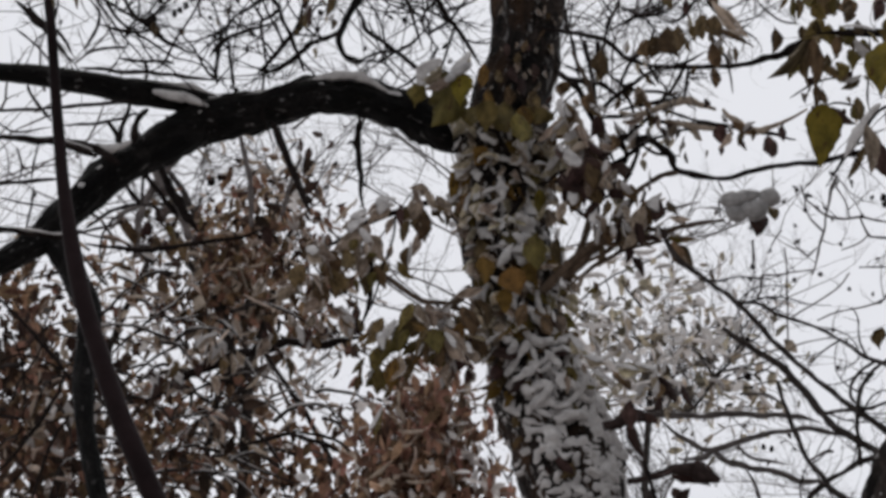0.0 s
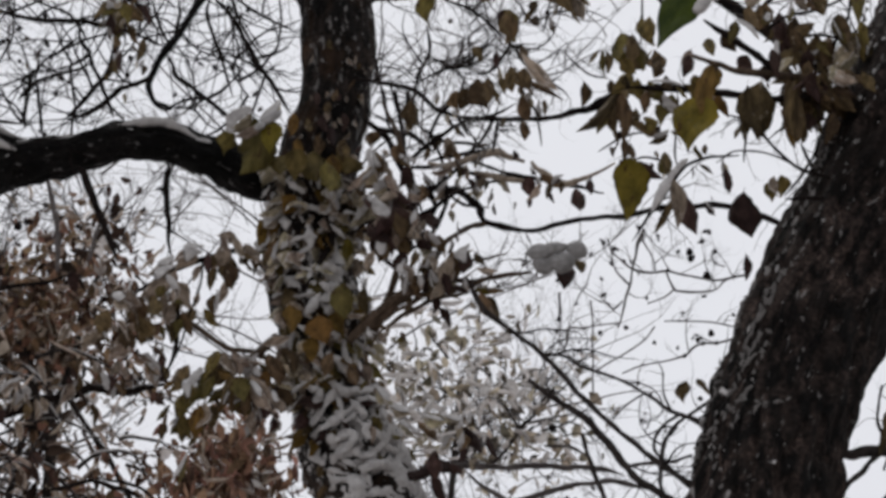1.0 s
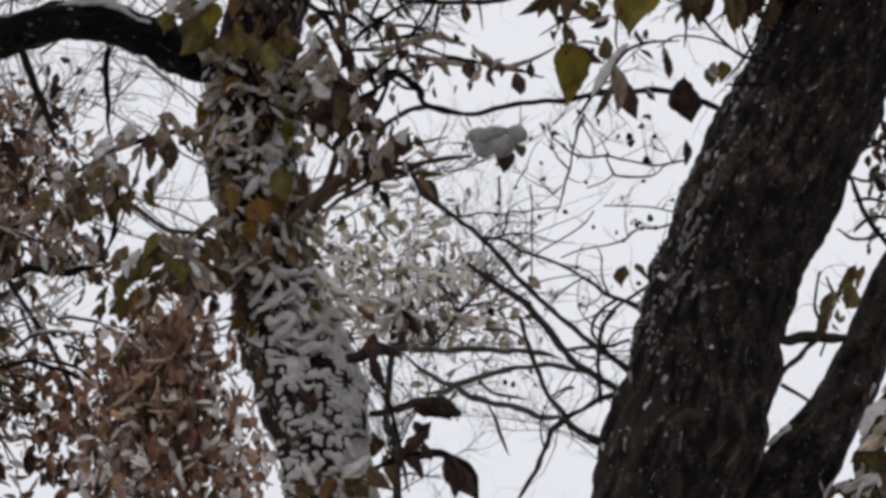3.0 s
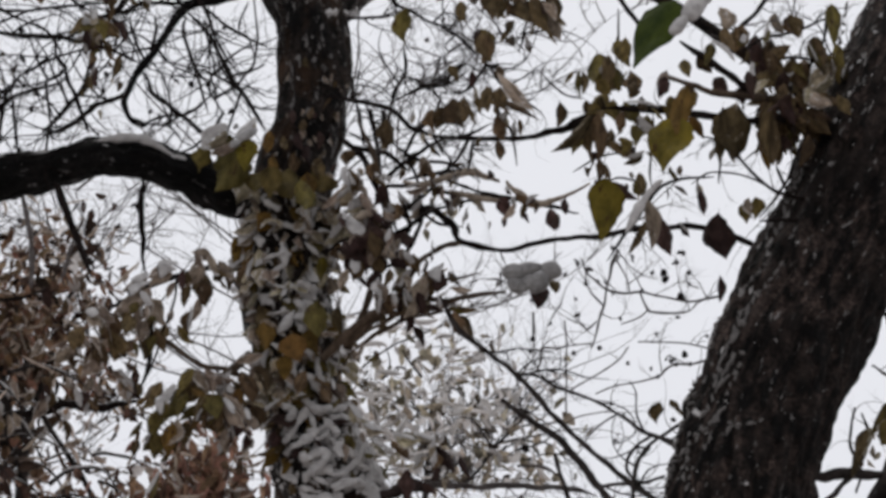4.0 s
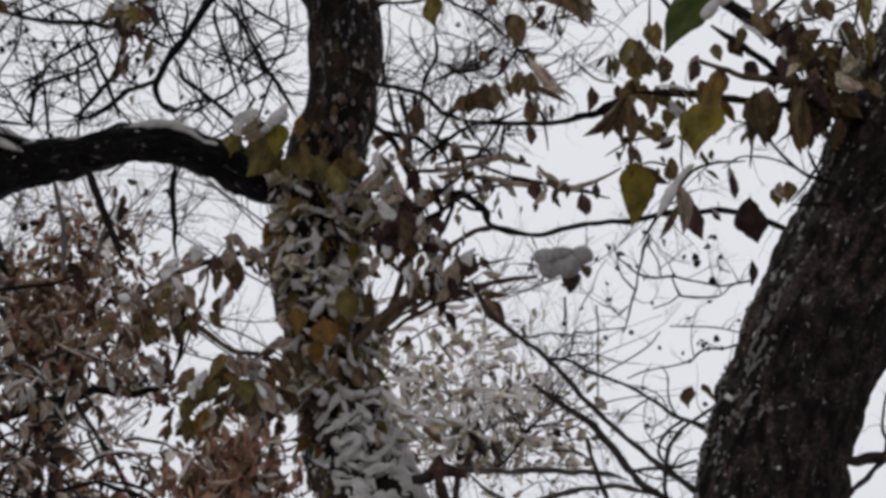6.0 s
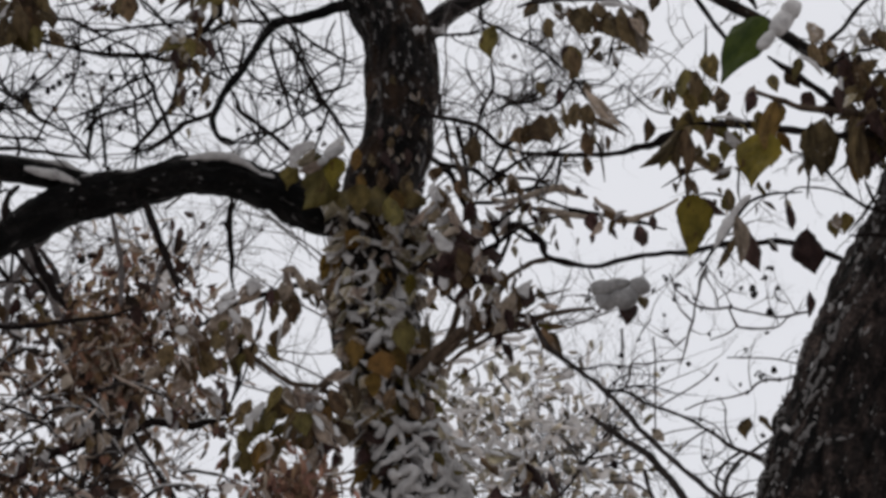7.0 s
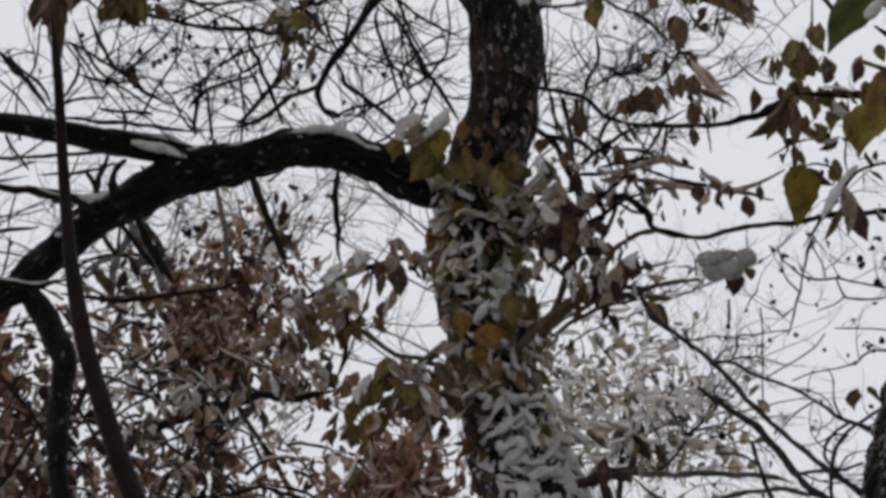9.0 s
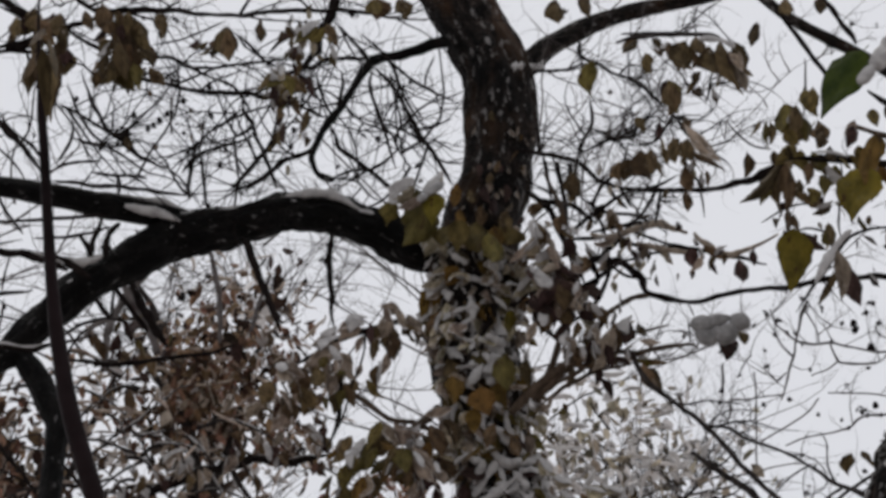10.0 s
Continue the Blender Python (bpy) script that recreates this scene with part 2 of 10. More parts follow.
def skin(r, a, length, rough, grain, ridges, seed):
    """The radius of a stem at angle a: knobs, and furrows that run along it."""
    x, y = math.cos(a) * r, math.sin(a) * r
    k = 0.0
    if rough:
        k += rough * noise.noise((x * grain + seed, y * grain, length * grain * 0.6)) + 0.5 * rough * noise.noise((x * grain * 3, y * grain * 3 + seed, length * grain * 1.6))
    if ridges:
        w = 0.02 * noise.noise((x * 9, y * 9, length * 5 + seed))
        f = abs(noise.noise(((x + w) * 34 + seed, (y + w) * 34, length * 7))) + 0.5 * abs(noise.noise((x * 75, y * 75 + seed, length * 20)))
        k += ridges * (f * 1.7 - 0.45)
    return r * (1 + k)


def tube_rings(path, sides, rough=0.0, grain=20.0, ridges=0.0, seed=0.0, grains=None):
    """Rings of a tube round a path; rough gives knobs, ridges gives bark furrows along it."""
    verts = []
    for (c, side, up, length), row in zip(frames_along(path), path):
        for k in range(sides):
            a = 2 * math.pi * k / sides
            r = skin(row[3], a, length, rough, grain, ridges, seed) if rough or ridges else row[3]
            verts.append(c + (math.cos(a) * side + math.sin(a) * up) * r)
            if grains is not None:
                grains.append((math.cos(a) * row[3] + seed, math.sin(a) * row[3], length))
    n = len(path)
    faces = [(i * sides + k, i * sides + (k + 1) % sides, (i + 1) * sides + (k + 1) % sides, (i + 1) * sides + k)
             for i in range(n - 1) for k in range(sides)]
    faces.append(tuple(range(sides - 1, -1, -1)))
    faces.append(tuple((n - 1) * sides + k for k in range(sides)))
    return verts, faces


def mesh_object(name, verts, faces, mat, parent=None, label="", smooth=True):
    me = bpy.data.meshes.new(name)
    me.from_pydata([tuple(v) for v in verts], [], faces)
    me.materials.append(mat)
    if smooth:
        me.polygons.foreach_set("use_smooth", [True] * len(me.polygons))
    ob = new(name, me)
    if parent:
        ob.parent = parent
        ob.matrix_parent_inverse = parent.matrix_basis.inverted()
    if label:
        ob["label"] = label
    return ob


def thing(name, base, label, category, group=""):
    e = new(name)
    e.location = base
    e.empty_display_size = 0.1
    return tagged(e, label, category, group)


BRANCH_ROWS = {}


def branch(parent, name, rows, mat, sides=10, per=6, rough=0.18, grain=25.0, ridges=0.0, label="", seed=0.0):
    grains = []
    BRANCH_ROWS.setdefault((parent.name, name), []).append(rows)
    path = smooth_path(rows, per)
    if sides <= 8:
        for row in path[1:-1]:
            p = Vector(row[:3])
            row[:3] += np.array(noise.noise_vector(p * 28)) * min(row[3], 0.006) * 0.9
            row[3] *= 1 + 0.32 * noise.noise(p * 70)
    if sides == 6:
        n = len(path)
        for i in range(n):
            path[i, 3] *= min(1.0, 0.4 + 4.0 * min(i, n - 1 - i) / n)
    v, f = tube_rings(path, sides, rough, grain, ridges, seed, grains)
    ob = mesh_object(name, v, f, mat, parent, label)
    at = ob.data.attributes.new("grain", "FLOAT_VECTOR", "POINT")
    at.data.foreach_set("vector", np.array(grains, dtype=np.float32).ravel())
    return ob


def crust(parent, rows, per, start, end, thick, cover, freq, stretch, lean=(0.0, 0.0, 0.0), bias=0.0, sides=90, step=0.006,
          rough=0.0, grain=20.0, ridges=0.0, seed=0.0, shift=0.0, name="snow_crust", mat=None, cracked=False):
    """Snow that clings to a stem in broken patches: a shell that dips under the bark where there is none.
    cover: the share held (0 to 1); lean and bias: the way in which more of it lies; stretch: below 1 draws the patches out along the stem."""
    path = smooth_path(rows, per)
    fr = frames_along(path)
    lengths = [q[3] for q in fr]
    count = max(4, int((end - start) / step))
    verts = []
    lean = Vector(lean)
    for i in range(count + 1):
        at = start + (end - start) * i / count
        j = min(max(int(np.searchsorted(lengths, at)) - 1, 0), len(fr) - 2)
        u = (at - lengths[j]) / max(1e-6, lengths[j + 1] - lengths[j])
        c = fr[j][0] * (1 - u) + fr[j + 1][0] * u
        side = fr[j][1] * (1 - u) + fr[j + 1][1] * u
        up = fr[j][2] * (1 - u) + fr[j + 1][2] * u
        r0 = path[j, 3] * (1 - u) + path[j + 1, 3] * u
        edge = min(1.0, 8.0 * min(i, count - i) / count)
        for k in range(sides):
            a = 2 * math.pi * k / sides
            d = math.cos(a) * side + math.sin(a) * up
            r = skin(r0, a, at, rough, grain, ridges, seed)
            x, y = math.cos(a) * r0, math.sin(a) * r0
            wx = 0.35 * noise.noise((x * freq * 0.7 + shift, y * freq * 0.7, at * freq * 0.7))
            q = (x * freq + wx + shift, y * freq + wx, at * freq * stretch + wx)
            if cracked:
                h = 1.35 * abs(noise.noise(q)) + 0.35 * noise.noise((q[0] * 0.45, q[1] * 0.45 + 4, q[2] * 0.45)) - 0.25
            else:
                h = 0.75 * noise.noise(q) + 0.45 * noise.noise((q[0] * 2.3, q[1] * 2.3, q[2] * 2.3 + 7))
            h += (cover - 0.5) * 1.2 + bias * Vector(d).dot(lean)
            h = min(h, 0.45) * edge - 0.3 * (1 - edge)
            verts.append(c + d * (r - 0.0015 + thick * (1.6 * h ** 0.7 if h > 0 else h * 2)))
    n = count + 1
    faces = [(i * sides + k, i * sides + (k + 1) % sides, (i + 1) * sides + (k + 1) % sides, (i + 1) * sides + k)
             for i in range(n - 1) for k in range(sides)]
    return mesh_object(name, verts, faces, mat or SNOW, parent, "patchy clinging white snow")


def snow_cap(parent, rows, width=0.8, depth=0.5, start=0.0, end=1.0, seed=0.0, gaps=0.25):
    """Lumpy snow lying along the top of a branch."""
    path = smooth_path(rows, 8)
    n = len(path)
    path = path[int(start * (n - 1)):max(int(start * (n - 1)) + 4, int(end * (n - 1)) + 1)]
    n, sides = len(path), 8
    verts = []
    for i, (x, y, z, r) in enumerate(path):
        t = path[min(i + 1, n - 1), :3] - path[max(i - 1, 0), :3]
        t /= np.linalg.norm(t) + 1e-9
        side = np.cross(t, (0, 0, 1.0))
        side /= np.linalg.norm(side) + 1e-9
        upv = np.cross(side, t)
        fade = min(1.0, 3.5 * i / n, 3.5 * (n - 1 - i) / n)
        lump = max(0.04, fade * (0.75 + 0.9 * noise.noise((x * 14 + seed, y * 14, z * 14)) + gaps * (noise.noise((x * 40, z * 40 + seed, 3)) - 0.3)))
        for k in range(sides):
            a = 2 * math.pi * k / sides
            c0 = np.array((x, y - 0.22 * r, z)) + upv * r * 0.88
            verts.append(c0 + side * math.cos(a) * r * width * min(1.0, lump + 0.2) + upv * math.sin(a) * r * depth * lump * (1.0 if math.sin(a) > 0 else 0.5))
    faces = [(i * sides + k, i * sides + (k + 1) % sides, (i + 1) * sides + (k + 1) % sides, (i + 1) * sides + k)
             for i in range(n - 1) for k in range(sides)]
    faces += [tuple(range(sides - 1, -1, -1)), tuple((n - 1) * sides + k for k in range(sides))]
    return mesh_object("snow_cap", verts, faces, SNOW, parent, "clinging wet white snow")


def leaf_mesh(name, mat, seed, withered):
    """A pointed leaf of length 1 that hangs from the origin on a short stalk: folded, twisted and curled, and if withered
    rolled in at the rims, crumpled and ragged."""
    rng = random.Random(seed * 13)
    verts, faces, rows, cols = [], [], 14, 7
    bend, fold, curl = rng.uniform(-0.16, 0.16), rng.uniform(-0.35, 0.35), rng.choice((-0.5, -0.25, 0.15, 0.3, 0.6))
    twist, tip, fat = radians(rng.uniform(-50, 50)), rng.uniform(0.25, 0.5), rng.uniform(0.62, 0.9)
    roll, wave, ragged = 0.4, 0.14, 0.09
    if withered:
        roll, wave, ragged = rng.uniform(0.7, 2.1), rng.uniform(0.12, 0.3), 0.16
        bend, twist, fat, tip = bend * 1.6, twist * 1.7, rng.uniform(0.58, 0.95), rng.uniform(0.15, 0.5)
    pace, phase = rng.uniform(5, 10), rng.uniform(0, 6)
    rim = [[1 + rng.uniform(-ragged, ragged) for _ in range(2)] for _ in range(rows + 1)]
    for i in range(rows + 1):
        s = i / rows
        b = max(0.0, (s - 0.09) / 0.91)
        w = (math.sin(math.pi * min(1, b ** fat)) ** 0.9) * (1 - tip * b * b) * 0.54 + 0.012
        tw = twist * s
        for j in range(cols):
            u = j / (cols - 1) * 2 - 1
            k = rim[i][0] if u < 0 else rim[i][1]
            x = math.sin(u * roll) / roll * w * k * (1 + 0.25 * (roll - 0.4))
            y = (1 - math.cos(u * roll)) / roll * w + fold * abs(u) * w + wave * w * abs(u) * math.sin(pace * s + phase + (2 if u < 0 else 0))
            x2, y2 = x * math.cos(tw) - y * math.sin(tw), x * math.sin(tw) + y * math.cos(tw)
            verts.append((x2 + bend * math.sin(math.pi * s), y2 + curl * s * s * 0.7, -s + abs(curl) * 0.12 * s * s))
    for i in range(rows):
        for j in range(cols - 1):
            a = i * cols + j
            faces.append((a, a + 1, a + cols + 1, a + cols))
    wide = max(v[0] for v in verts) - min(v[0] for v in verts)
    verts = [(x * 0.9 / wide, y, z) for x, y, z in verts]
    me = bpy.data.meshes.new(name)
    me.from_pydata(verts, [], faces)
    near = me.attributes.new("rim", "FLOAT", "POINT")
    near.data.foreach_set("value", [abs(j / (cols - 1) * 2 - 1) for _ in range(rows + 1) for j in range(cols)])
    me.materials.append(mat)
    me.polygons.foreach_set("use_smooth", [True] * len(me.polygons))
    return me


def lump_mesh(name, seed, mat):
    """A rounded lump of wet snow, length 1 along -z, with an uneven rim."""
    bm = bmesh.new()
    bow = 2.0 * math.sin(seed * 5) if seed < 14 else 0.0
    bmesh.ops.create_icosphere(bm, subdivisions=2, radius=0.5)
    for v in bm.verts:
        k = 1 + 0.55 * noise.noise((v.co.x * 2.6 + seed, v.co.y * 2.6, v.co.z * 2.6)) + 0.3 * noise.noise((v.co.x * 6, v.co.y * 6 + seed, v.co.z * 6))
        arch = bow * (0.25 - v.co.z * v.co.z) * 2
        v.co = Vector((v.co.x * k + arch, v.co.y * k * 0.5, v.co.z * k - 0.5))
    me = bpy.data.meshes.new(name)
    bm.to_mesh(me)
    bm.free()
    me.materials.append(mat)
    me.polygons.foreach_set("use_smooth", [True] * len(me.polygons))
    return me


LEAVES = {key: [leaf_mesh("leaf", mat, i + 1, key in "brsp" and i > 1 or key == "v" and i > 4) for i in range(9)] for key, mat in
          (("y", L_YELLOW), ("g", L_GREEN), ("b", L_BROWN), ("o", L_ORANGE), ("r", L_RED), ("s", L_GREY), ("v", L_OLIVE), ("p", L_MAUVE))}


def pad_mesh(name, seed, mat):
    """A long soft pad of snow, length 1 along -z and width about 1, bowed, uneven, flatter behind."""
    rng = random.Random(seed)
    bow, lean, pace, ends = rng.uniform(-1.3, 1.3), rng.uniform(-0.5, 0.5), rng.uniform(4, 11), rng.uniform(0.3, 0.8)
    lobe = rng.uniform(0.1, 0.5)
    rings, sides, verts = 13, 10, []
    for i in range(rings):
        s = i / (rings - 1)
        w = 0.5 * max(0.0, math.sin(math.pi * (0.03 + 0.94 * s))) ** ends * (1 + lobe * math.sin(pace * s + seed) + 0.2 * rng.uniform(-1, 1))
        cx = bow * (s * (1 - s) * 2) + lean * math.sin(pace * s * 0.6 + 2 * seed) * 0.6
        for k in range(sides):
            a = 2 * math.pi * k / sides
            r = w * (1 + 0.3 * noise.noise((math.cos(a) * 1.5 + seed * 3.1, math.sin(a) * 1.5, s * 5)))
            y = math.sin(a) * r
            verts.append((cx + math.cos(a) * r, y * (0.5 if y > 0 else 0.95), -s + 0.08 * noise.noise((k * 0.7, s * 4, seed))))
    faces = [(i * sides + k, i * sides + (k + 1) % sides, (i + 1) * sides + (k + 1) % sides, (i + 1) * sides + k) for i in range(rings - 1) for k in range(sides)]
    faces += [tuple(range(sides - 1, -1, -1)), tuple((rings - 1) * sides + k for k in range(sides))]
    me = bpy.data.meshes.new(name)
    me.from_pydata(verts, [], faces)
    me.materials.append(mat)
    me.polygons.foreach_set("use_smooth", [True] * len(me.polygons))
    return me


PADS = [pad_mesh("snow_pad", i + 1, SNOW) for i in range(24)]
STRIPS = [pad_mesh("bark_strip", i + 41, CREEPER) for i in range(8)]
LUMPS = [lump_mesh("snow", i * 3.7, SNOW) for i in range(6)]
HUSKS = [lump_mesh("husk", 40 + i * 2.3, TWIG) for i in range(4)]
LEAF_LABEL = {"y": "yellowing green leaf", "g": "fresh green leaf", "b": "withered brown leaf", "o": "orange tan leaf",
              "r": "dark red-brown withered leaf", "s": "frosted tan leaf", "v": "dull olive leaf", "p": "frosted mauve-brown curled leaf"}


def place(ob, base, tip, width, turn, thick=None):
    """Set a leaf-like mesh from base to tip, with its width; turn is how far it is turned about its length (degrees)."""
    b, t = Vector(base), Vector(tip)
    down = (t - b)
    length = down.length
    zc = -down.normalized()
    xc = Vector((1, 0, 0)) - zc * zc.x
    if xc.length < 0.05:
        xc = Vector((0, 0, 1)) - zc * zc.z
    xc.normalize()
    yc = zc.cross(xc)
    rot = Matrix((xc, yc, zc)).transposed() @ Matrix.Rotation(radians(turn), 3, "Z")
    ob.matrix_basis = Matrix.Translation(b) @ rot.to_4x4() @ Matrix.Diagonal((width, thick or min(width, length), length, 1))


def attach(ob, parent):
    ob.parent = parent
    ob.matrix_parent_inverse = parent.matrix_basis.inverted()


leaf_rng = random.Random(11)
pad_rng = random.Random(77)


def snow_pad(parent, base, tip, width, turn=0.0, thick=None):
    """One pad of clinging snow, from base to tip."""
    ob = new("snow_pad", PADS[pad_rng.randrange(24)])
    place(ob, base, tip, width, turn, thick or width * 0.8)
    attach(ob, parent)
    ob["label"] = "pad of clinging wet snow"
    return ob



def leaf(parent, key, base, tip, width, turn=0.0, snow=0.0):
    """One leaf of a plant; snow is the share of its length under a lump of snow."""
    ob = new("leaf", LEAVES[key][leaf_rng.randrange(9)])
    place(ob, base, tip, width, turn)
    attach(ob, parent)
    ob["label"] = LEAF_LABEL[key]
    if snow:
        sn = new("snow", LUMPS[leaf_rng.randrange(6)])
        b, t = Vector(base) + Vector((0, -0.006, 0.004)), Vector(tip) + Vector((0, -0.006, 0.004))
        place(sn, b, b.lerp(t, snow), width * leaf_rng.uniform(0.35, 0.75), turn, 0.2 * width)
        sn.parent = ob
        sn.matrix_parent_inverse = (parent.matrix_basis @ ob.matrix_parent_inverse @ ob.matrix_basis).inverted()
        sn["label"] = "clinging white snow"
    return ob


def scatter(name, parent, mat, centres, count, size, seed, hang=0.6, aspect=0.5, label="", per=14, loose=1.7):
    """Many small leaves or flecks in clumps within ellipsoids of (x, y, z, rx, ry, rz, weight): one mesh."""
    rng = np.random.default_rng(seed)
    c = np.array(centres, float)
    pick = rng.choice(len(c), max(1, count // per), p=c[:, 6] / c[:, 6].sum())
    d = rng.normal(size=(len(pick), 3))
    d /= np.linalg.norm(d, axis=1)[:, None]
    clump = c[pick, :3] + d * rng.random((len(pick), 1)) ** 0.45 * c[pick, 3:6]
    which = rng.integers(0, len(clump), count)
    pos = clump[which] + rng.normal(size=(count, 3)) * size * loose
    length = size * rng.uniform(0.55, 1.5, count)
    down = rng.normal(size=(count, 3)) * (1 - hang)
    down[:, 2] -= hang
    down /= np.linalg.norm(down, axis=1)[:, None]
    side = np.cross(down, rng.normal(size=(count, 3)))
    side /= np.linalg.norm(side, axis=1)[:, None]
    nor = np.cross(side, down)
    shape = ((0, 0, 0), (0.5, 0.05, 0.35), (0.42, 0.0, 0.7), (0, -0.12, 1.0), (-0.42, 0.0, 0.7), (-0.5, 0.05, 0.35), (0, -0.1, 0.5))
    wide = aspect * rng.uniform(0.6, 1.2, count)
    verts = np.zeros((count, len(shape), 3))
    for i, (a, b, e) in enumerate(shape):
        verts[:, i] = pos + side * (a * length * wide)[:, None] + nor * (b * length)[:, None] + down * (e * length)[:, None]
    tris = ((0, 1, 6), (1, 2, 6), (2, 3, 6), (3, 4, 6), (4, 5, 6), (5, 0, 6))
    faces = [tuple(k * 7 + v for v in tri) for k in range(count) for tri in tris]
    ob = mesh_object(name, verts.reshape(-1, 3), faces, mat, parent, label)
    ob["kind"] = "stuff"
    return ob


def spray(name, parent, paths, mat, count, length, radius, seed, rise=0.3, sub=3, label="", flat=0.5):
    """Fine side twigs off the given paths, each with finer ones of its own: one mesh."""
    rng = random.Random(seed)
    verts, faces = [], []

    def grow(p, d, l, r, depth):
        rows, q, dd = [], Vector(p), Vector(d).normalized()
        steps, turn = 7, Vector((0, 0, 0))
        for i in range(steps + 1):
            rows.append((*q, r * (1 - 0.75 * i / steps)))
            turn = turn * 0.5 + Vector((rng.uniform(-1, 1), rng.uniform(-1, 1) * flat, rng.uniform(-1, 1)))
            dd = (dd + turn * 0.33 + Vector((0, 0, rise * 0.2))).normalized()
            q = q + dd * l / steps
        v, f = tube_rings(np.array(rows), 4)
        o = len(verts)
        verts.extend(v)
        faces.extend(tuple(o + k for k in g) for g in f)
        if depth:
            for _ in range(sub):
                i = rng.randrange(1, steps + 1)
                side = Vector((rng.uniform(-1, 1), rng.uniform(-1, 1) * flat, rng.uniform(-0.7, 1)))
                grow(rows[i][:3], (dd + side * 1.3), l * rng.uniform(0.25, 0.6), rows[i][3] * 0.7, depth - 1)

    lens = [len(p) for p in paths]
    for _ in range(count):
        p = paths[rng.choices(range(len(paths)), lens)[0]]
        i = rng.randrange(len(p) - 1)
        t = rng.random()
        a, b = Vector(p[i][:3]), Vector(p[i + 1][:3])
        along = (b - a).normalized()
        side = Vector((rng.uniform(-1, 1), rng.uniform(-1, 1) * flat, rng.uniform(-0.5, 1) + rise))
        grow(a.lerp(b, t), along * 0.6 + side, length * rng.uniform(0.4, 1.3), radius * rng.uniform(0.6, 1.2), 2 if rng.random() < 0.5 else 1)
    ob = mesh_object(name, verts, faces, mat, parent, label)
    ob["kind"] = "stuff"
    return ob


def arching_twigs(parent, centres, count, length, radius, seed, snowy, label=""):
    """Twigs that arch through a thicket, within ellipsoids of (x, y, z, rx, ry, rz, weight); some carry a line of snow."""
    rng = random.Random(seed)
    wood, woods, white, whites = [], [], [], []

    def add(verts, faces, rows):
        v, f = tube_rings(np.array(rows), 5)
        o = len(verts)
        verts.extend(v)
        faces.extend(tuple(o + k for k in g) for g in f)

    for _ in range(count):
        c = rng.choices(centres, [e[6] for e in centres])[0]
        q = Vector(c[:3]) + Vector(rng.gauss(0, 0.45) * k for k in c[3:6])
        d = Vector((rng.choice((-1, 1)) * rng.uniform(0.3, 1.0), rng.uniform(-0.4, 0.4), rng.uniform(-0.2, 0.9))).normalized()
        l, r, rows = length * rng.uniform(0.4, 1.3), radius * rng.uniform(0.5, 1.3), []
        for i in range(10):
            rows.append((*q, r * (1 - 0.07 * i)))
            d = (d + Vector((rng.uniform(-0.3, 0.3), 0, rng.uniform(-0.45, 0.15)))).normalized()
            q = q + d * l / 9
        add(wood, woods, rows)
        if rng.random() < snowy:
            a, b = rng.randrange(0, 4), rng.randrange(6, 10)
            lay = [(x, y - 0.4 * k, z + 0.8 * k, k * rng.uniform(0.35, 0.9)) for x, y, z, k in rows[a:b]]
            add(white, whites, [(*lay[0][:3], 0.0006)] + lay[1:-1] + [(*lay[-1][:3], 0.0006)])
    ob = mesh_object("twig_tangle", wood, woods, TWIG_MID, parent, label or "dark arching twigs")
    ob["kind"] = "stuff"
    if white:
        ob = mesh_object("twig_snow", white, whites, SNOW, parent, "snow lying along the twigs")
        ob["kind"] = "stuff"


def curls(parent, centres, count, length, width, seed, mat, label):
    """Crescents of snow and curled leaf edges that lie in a thicket, within ellipsoids of (x, y, z, rx, ry, rz, weight): one mesh."""
    rng = random.Random(seed)
    verts, faces = [], []
    for _ in range(count):
        c = rng.choices(centres, [e[6] for e in centres])[0]
        q = Vector(c[:3]) + Vector(rng.gauss(0, 0.5) * k for k in c[3:6])
        way, bend = rng.choice((0.0, 0.0, 0.6, -0.6, 1.3)) + rng.gauss(0, 0.4), rng.uniform(-1.6, 1.1)
        l, w, rows = length * rng.uniform(0.5, 1.5), width * rng.uniform(0.5, 1.3), []
        for i in range(6):
            rows.append((*q, w * 0.5 * math.sin(math.pi * (0.1 + 0.8 * i / 5))))
            q = q + Vector((math.cos(way), rng.uniform(-0.2, 0.2), math.sin(way))) * l / 5
            way += bend / 5
        v, f = tube_rings(np.array(rows), 6)
        o = len(verts)
        verts.extend(v)
        faces.extend(tuple(o + k for k in g) for g in f)
    ob = mesh_object("snow_curl", verts, faces, mat, parent, label)
    ob["kind"] = "stuff"
    return ob


def husk(parent, centre, size):
    """A small dark bud or seed husk on a twig."""
    ob = new("husk", HUSKS[leaf_rng.randrange(4)])
    c = Vector(centre)
    way = Vector((leaf_rng.gauss(0, 0.5), 0, -1)).normalized() * size * 0.6
    place(ob, c - way, c + way, size, leaf_rng.uniform(-60, 60), size)
    attach(ob, parent)
    return ob


def buds(parent, twigs, count, size, seed, mat):
    """Small dark buds and husks sitting on the twigs of a spray."""
    rng = np.random.default_rng(seed)
    n = len(twigs.data.vertices)
    at = [twigs.data.vertices[int(i)].co for i in rng.integers(0, n, count)]
    return scatter("bud_cloud", parent, mat, [(p.x, p.y, p.z, 0.002, 0.002, 0.002, 1) for p in at], count, size, seed, aspect=0.8, label="tiny dark buds", per=1, loose=0.1)


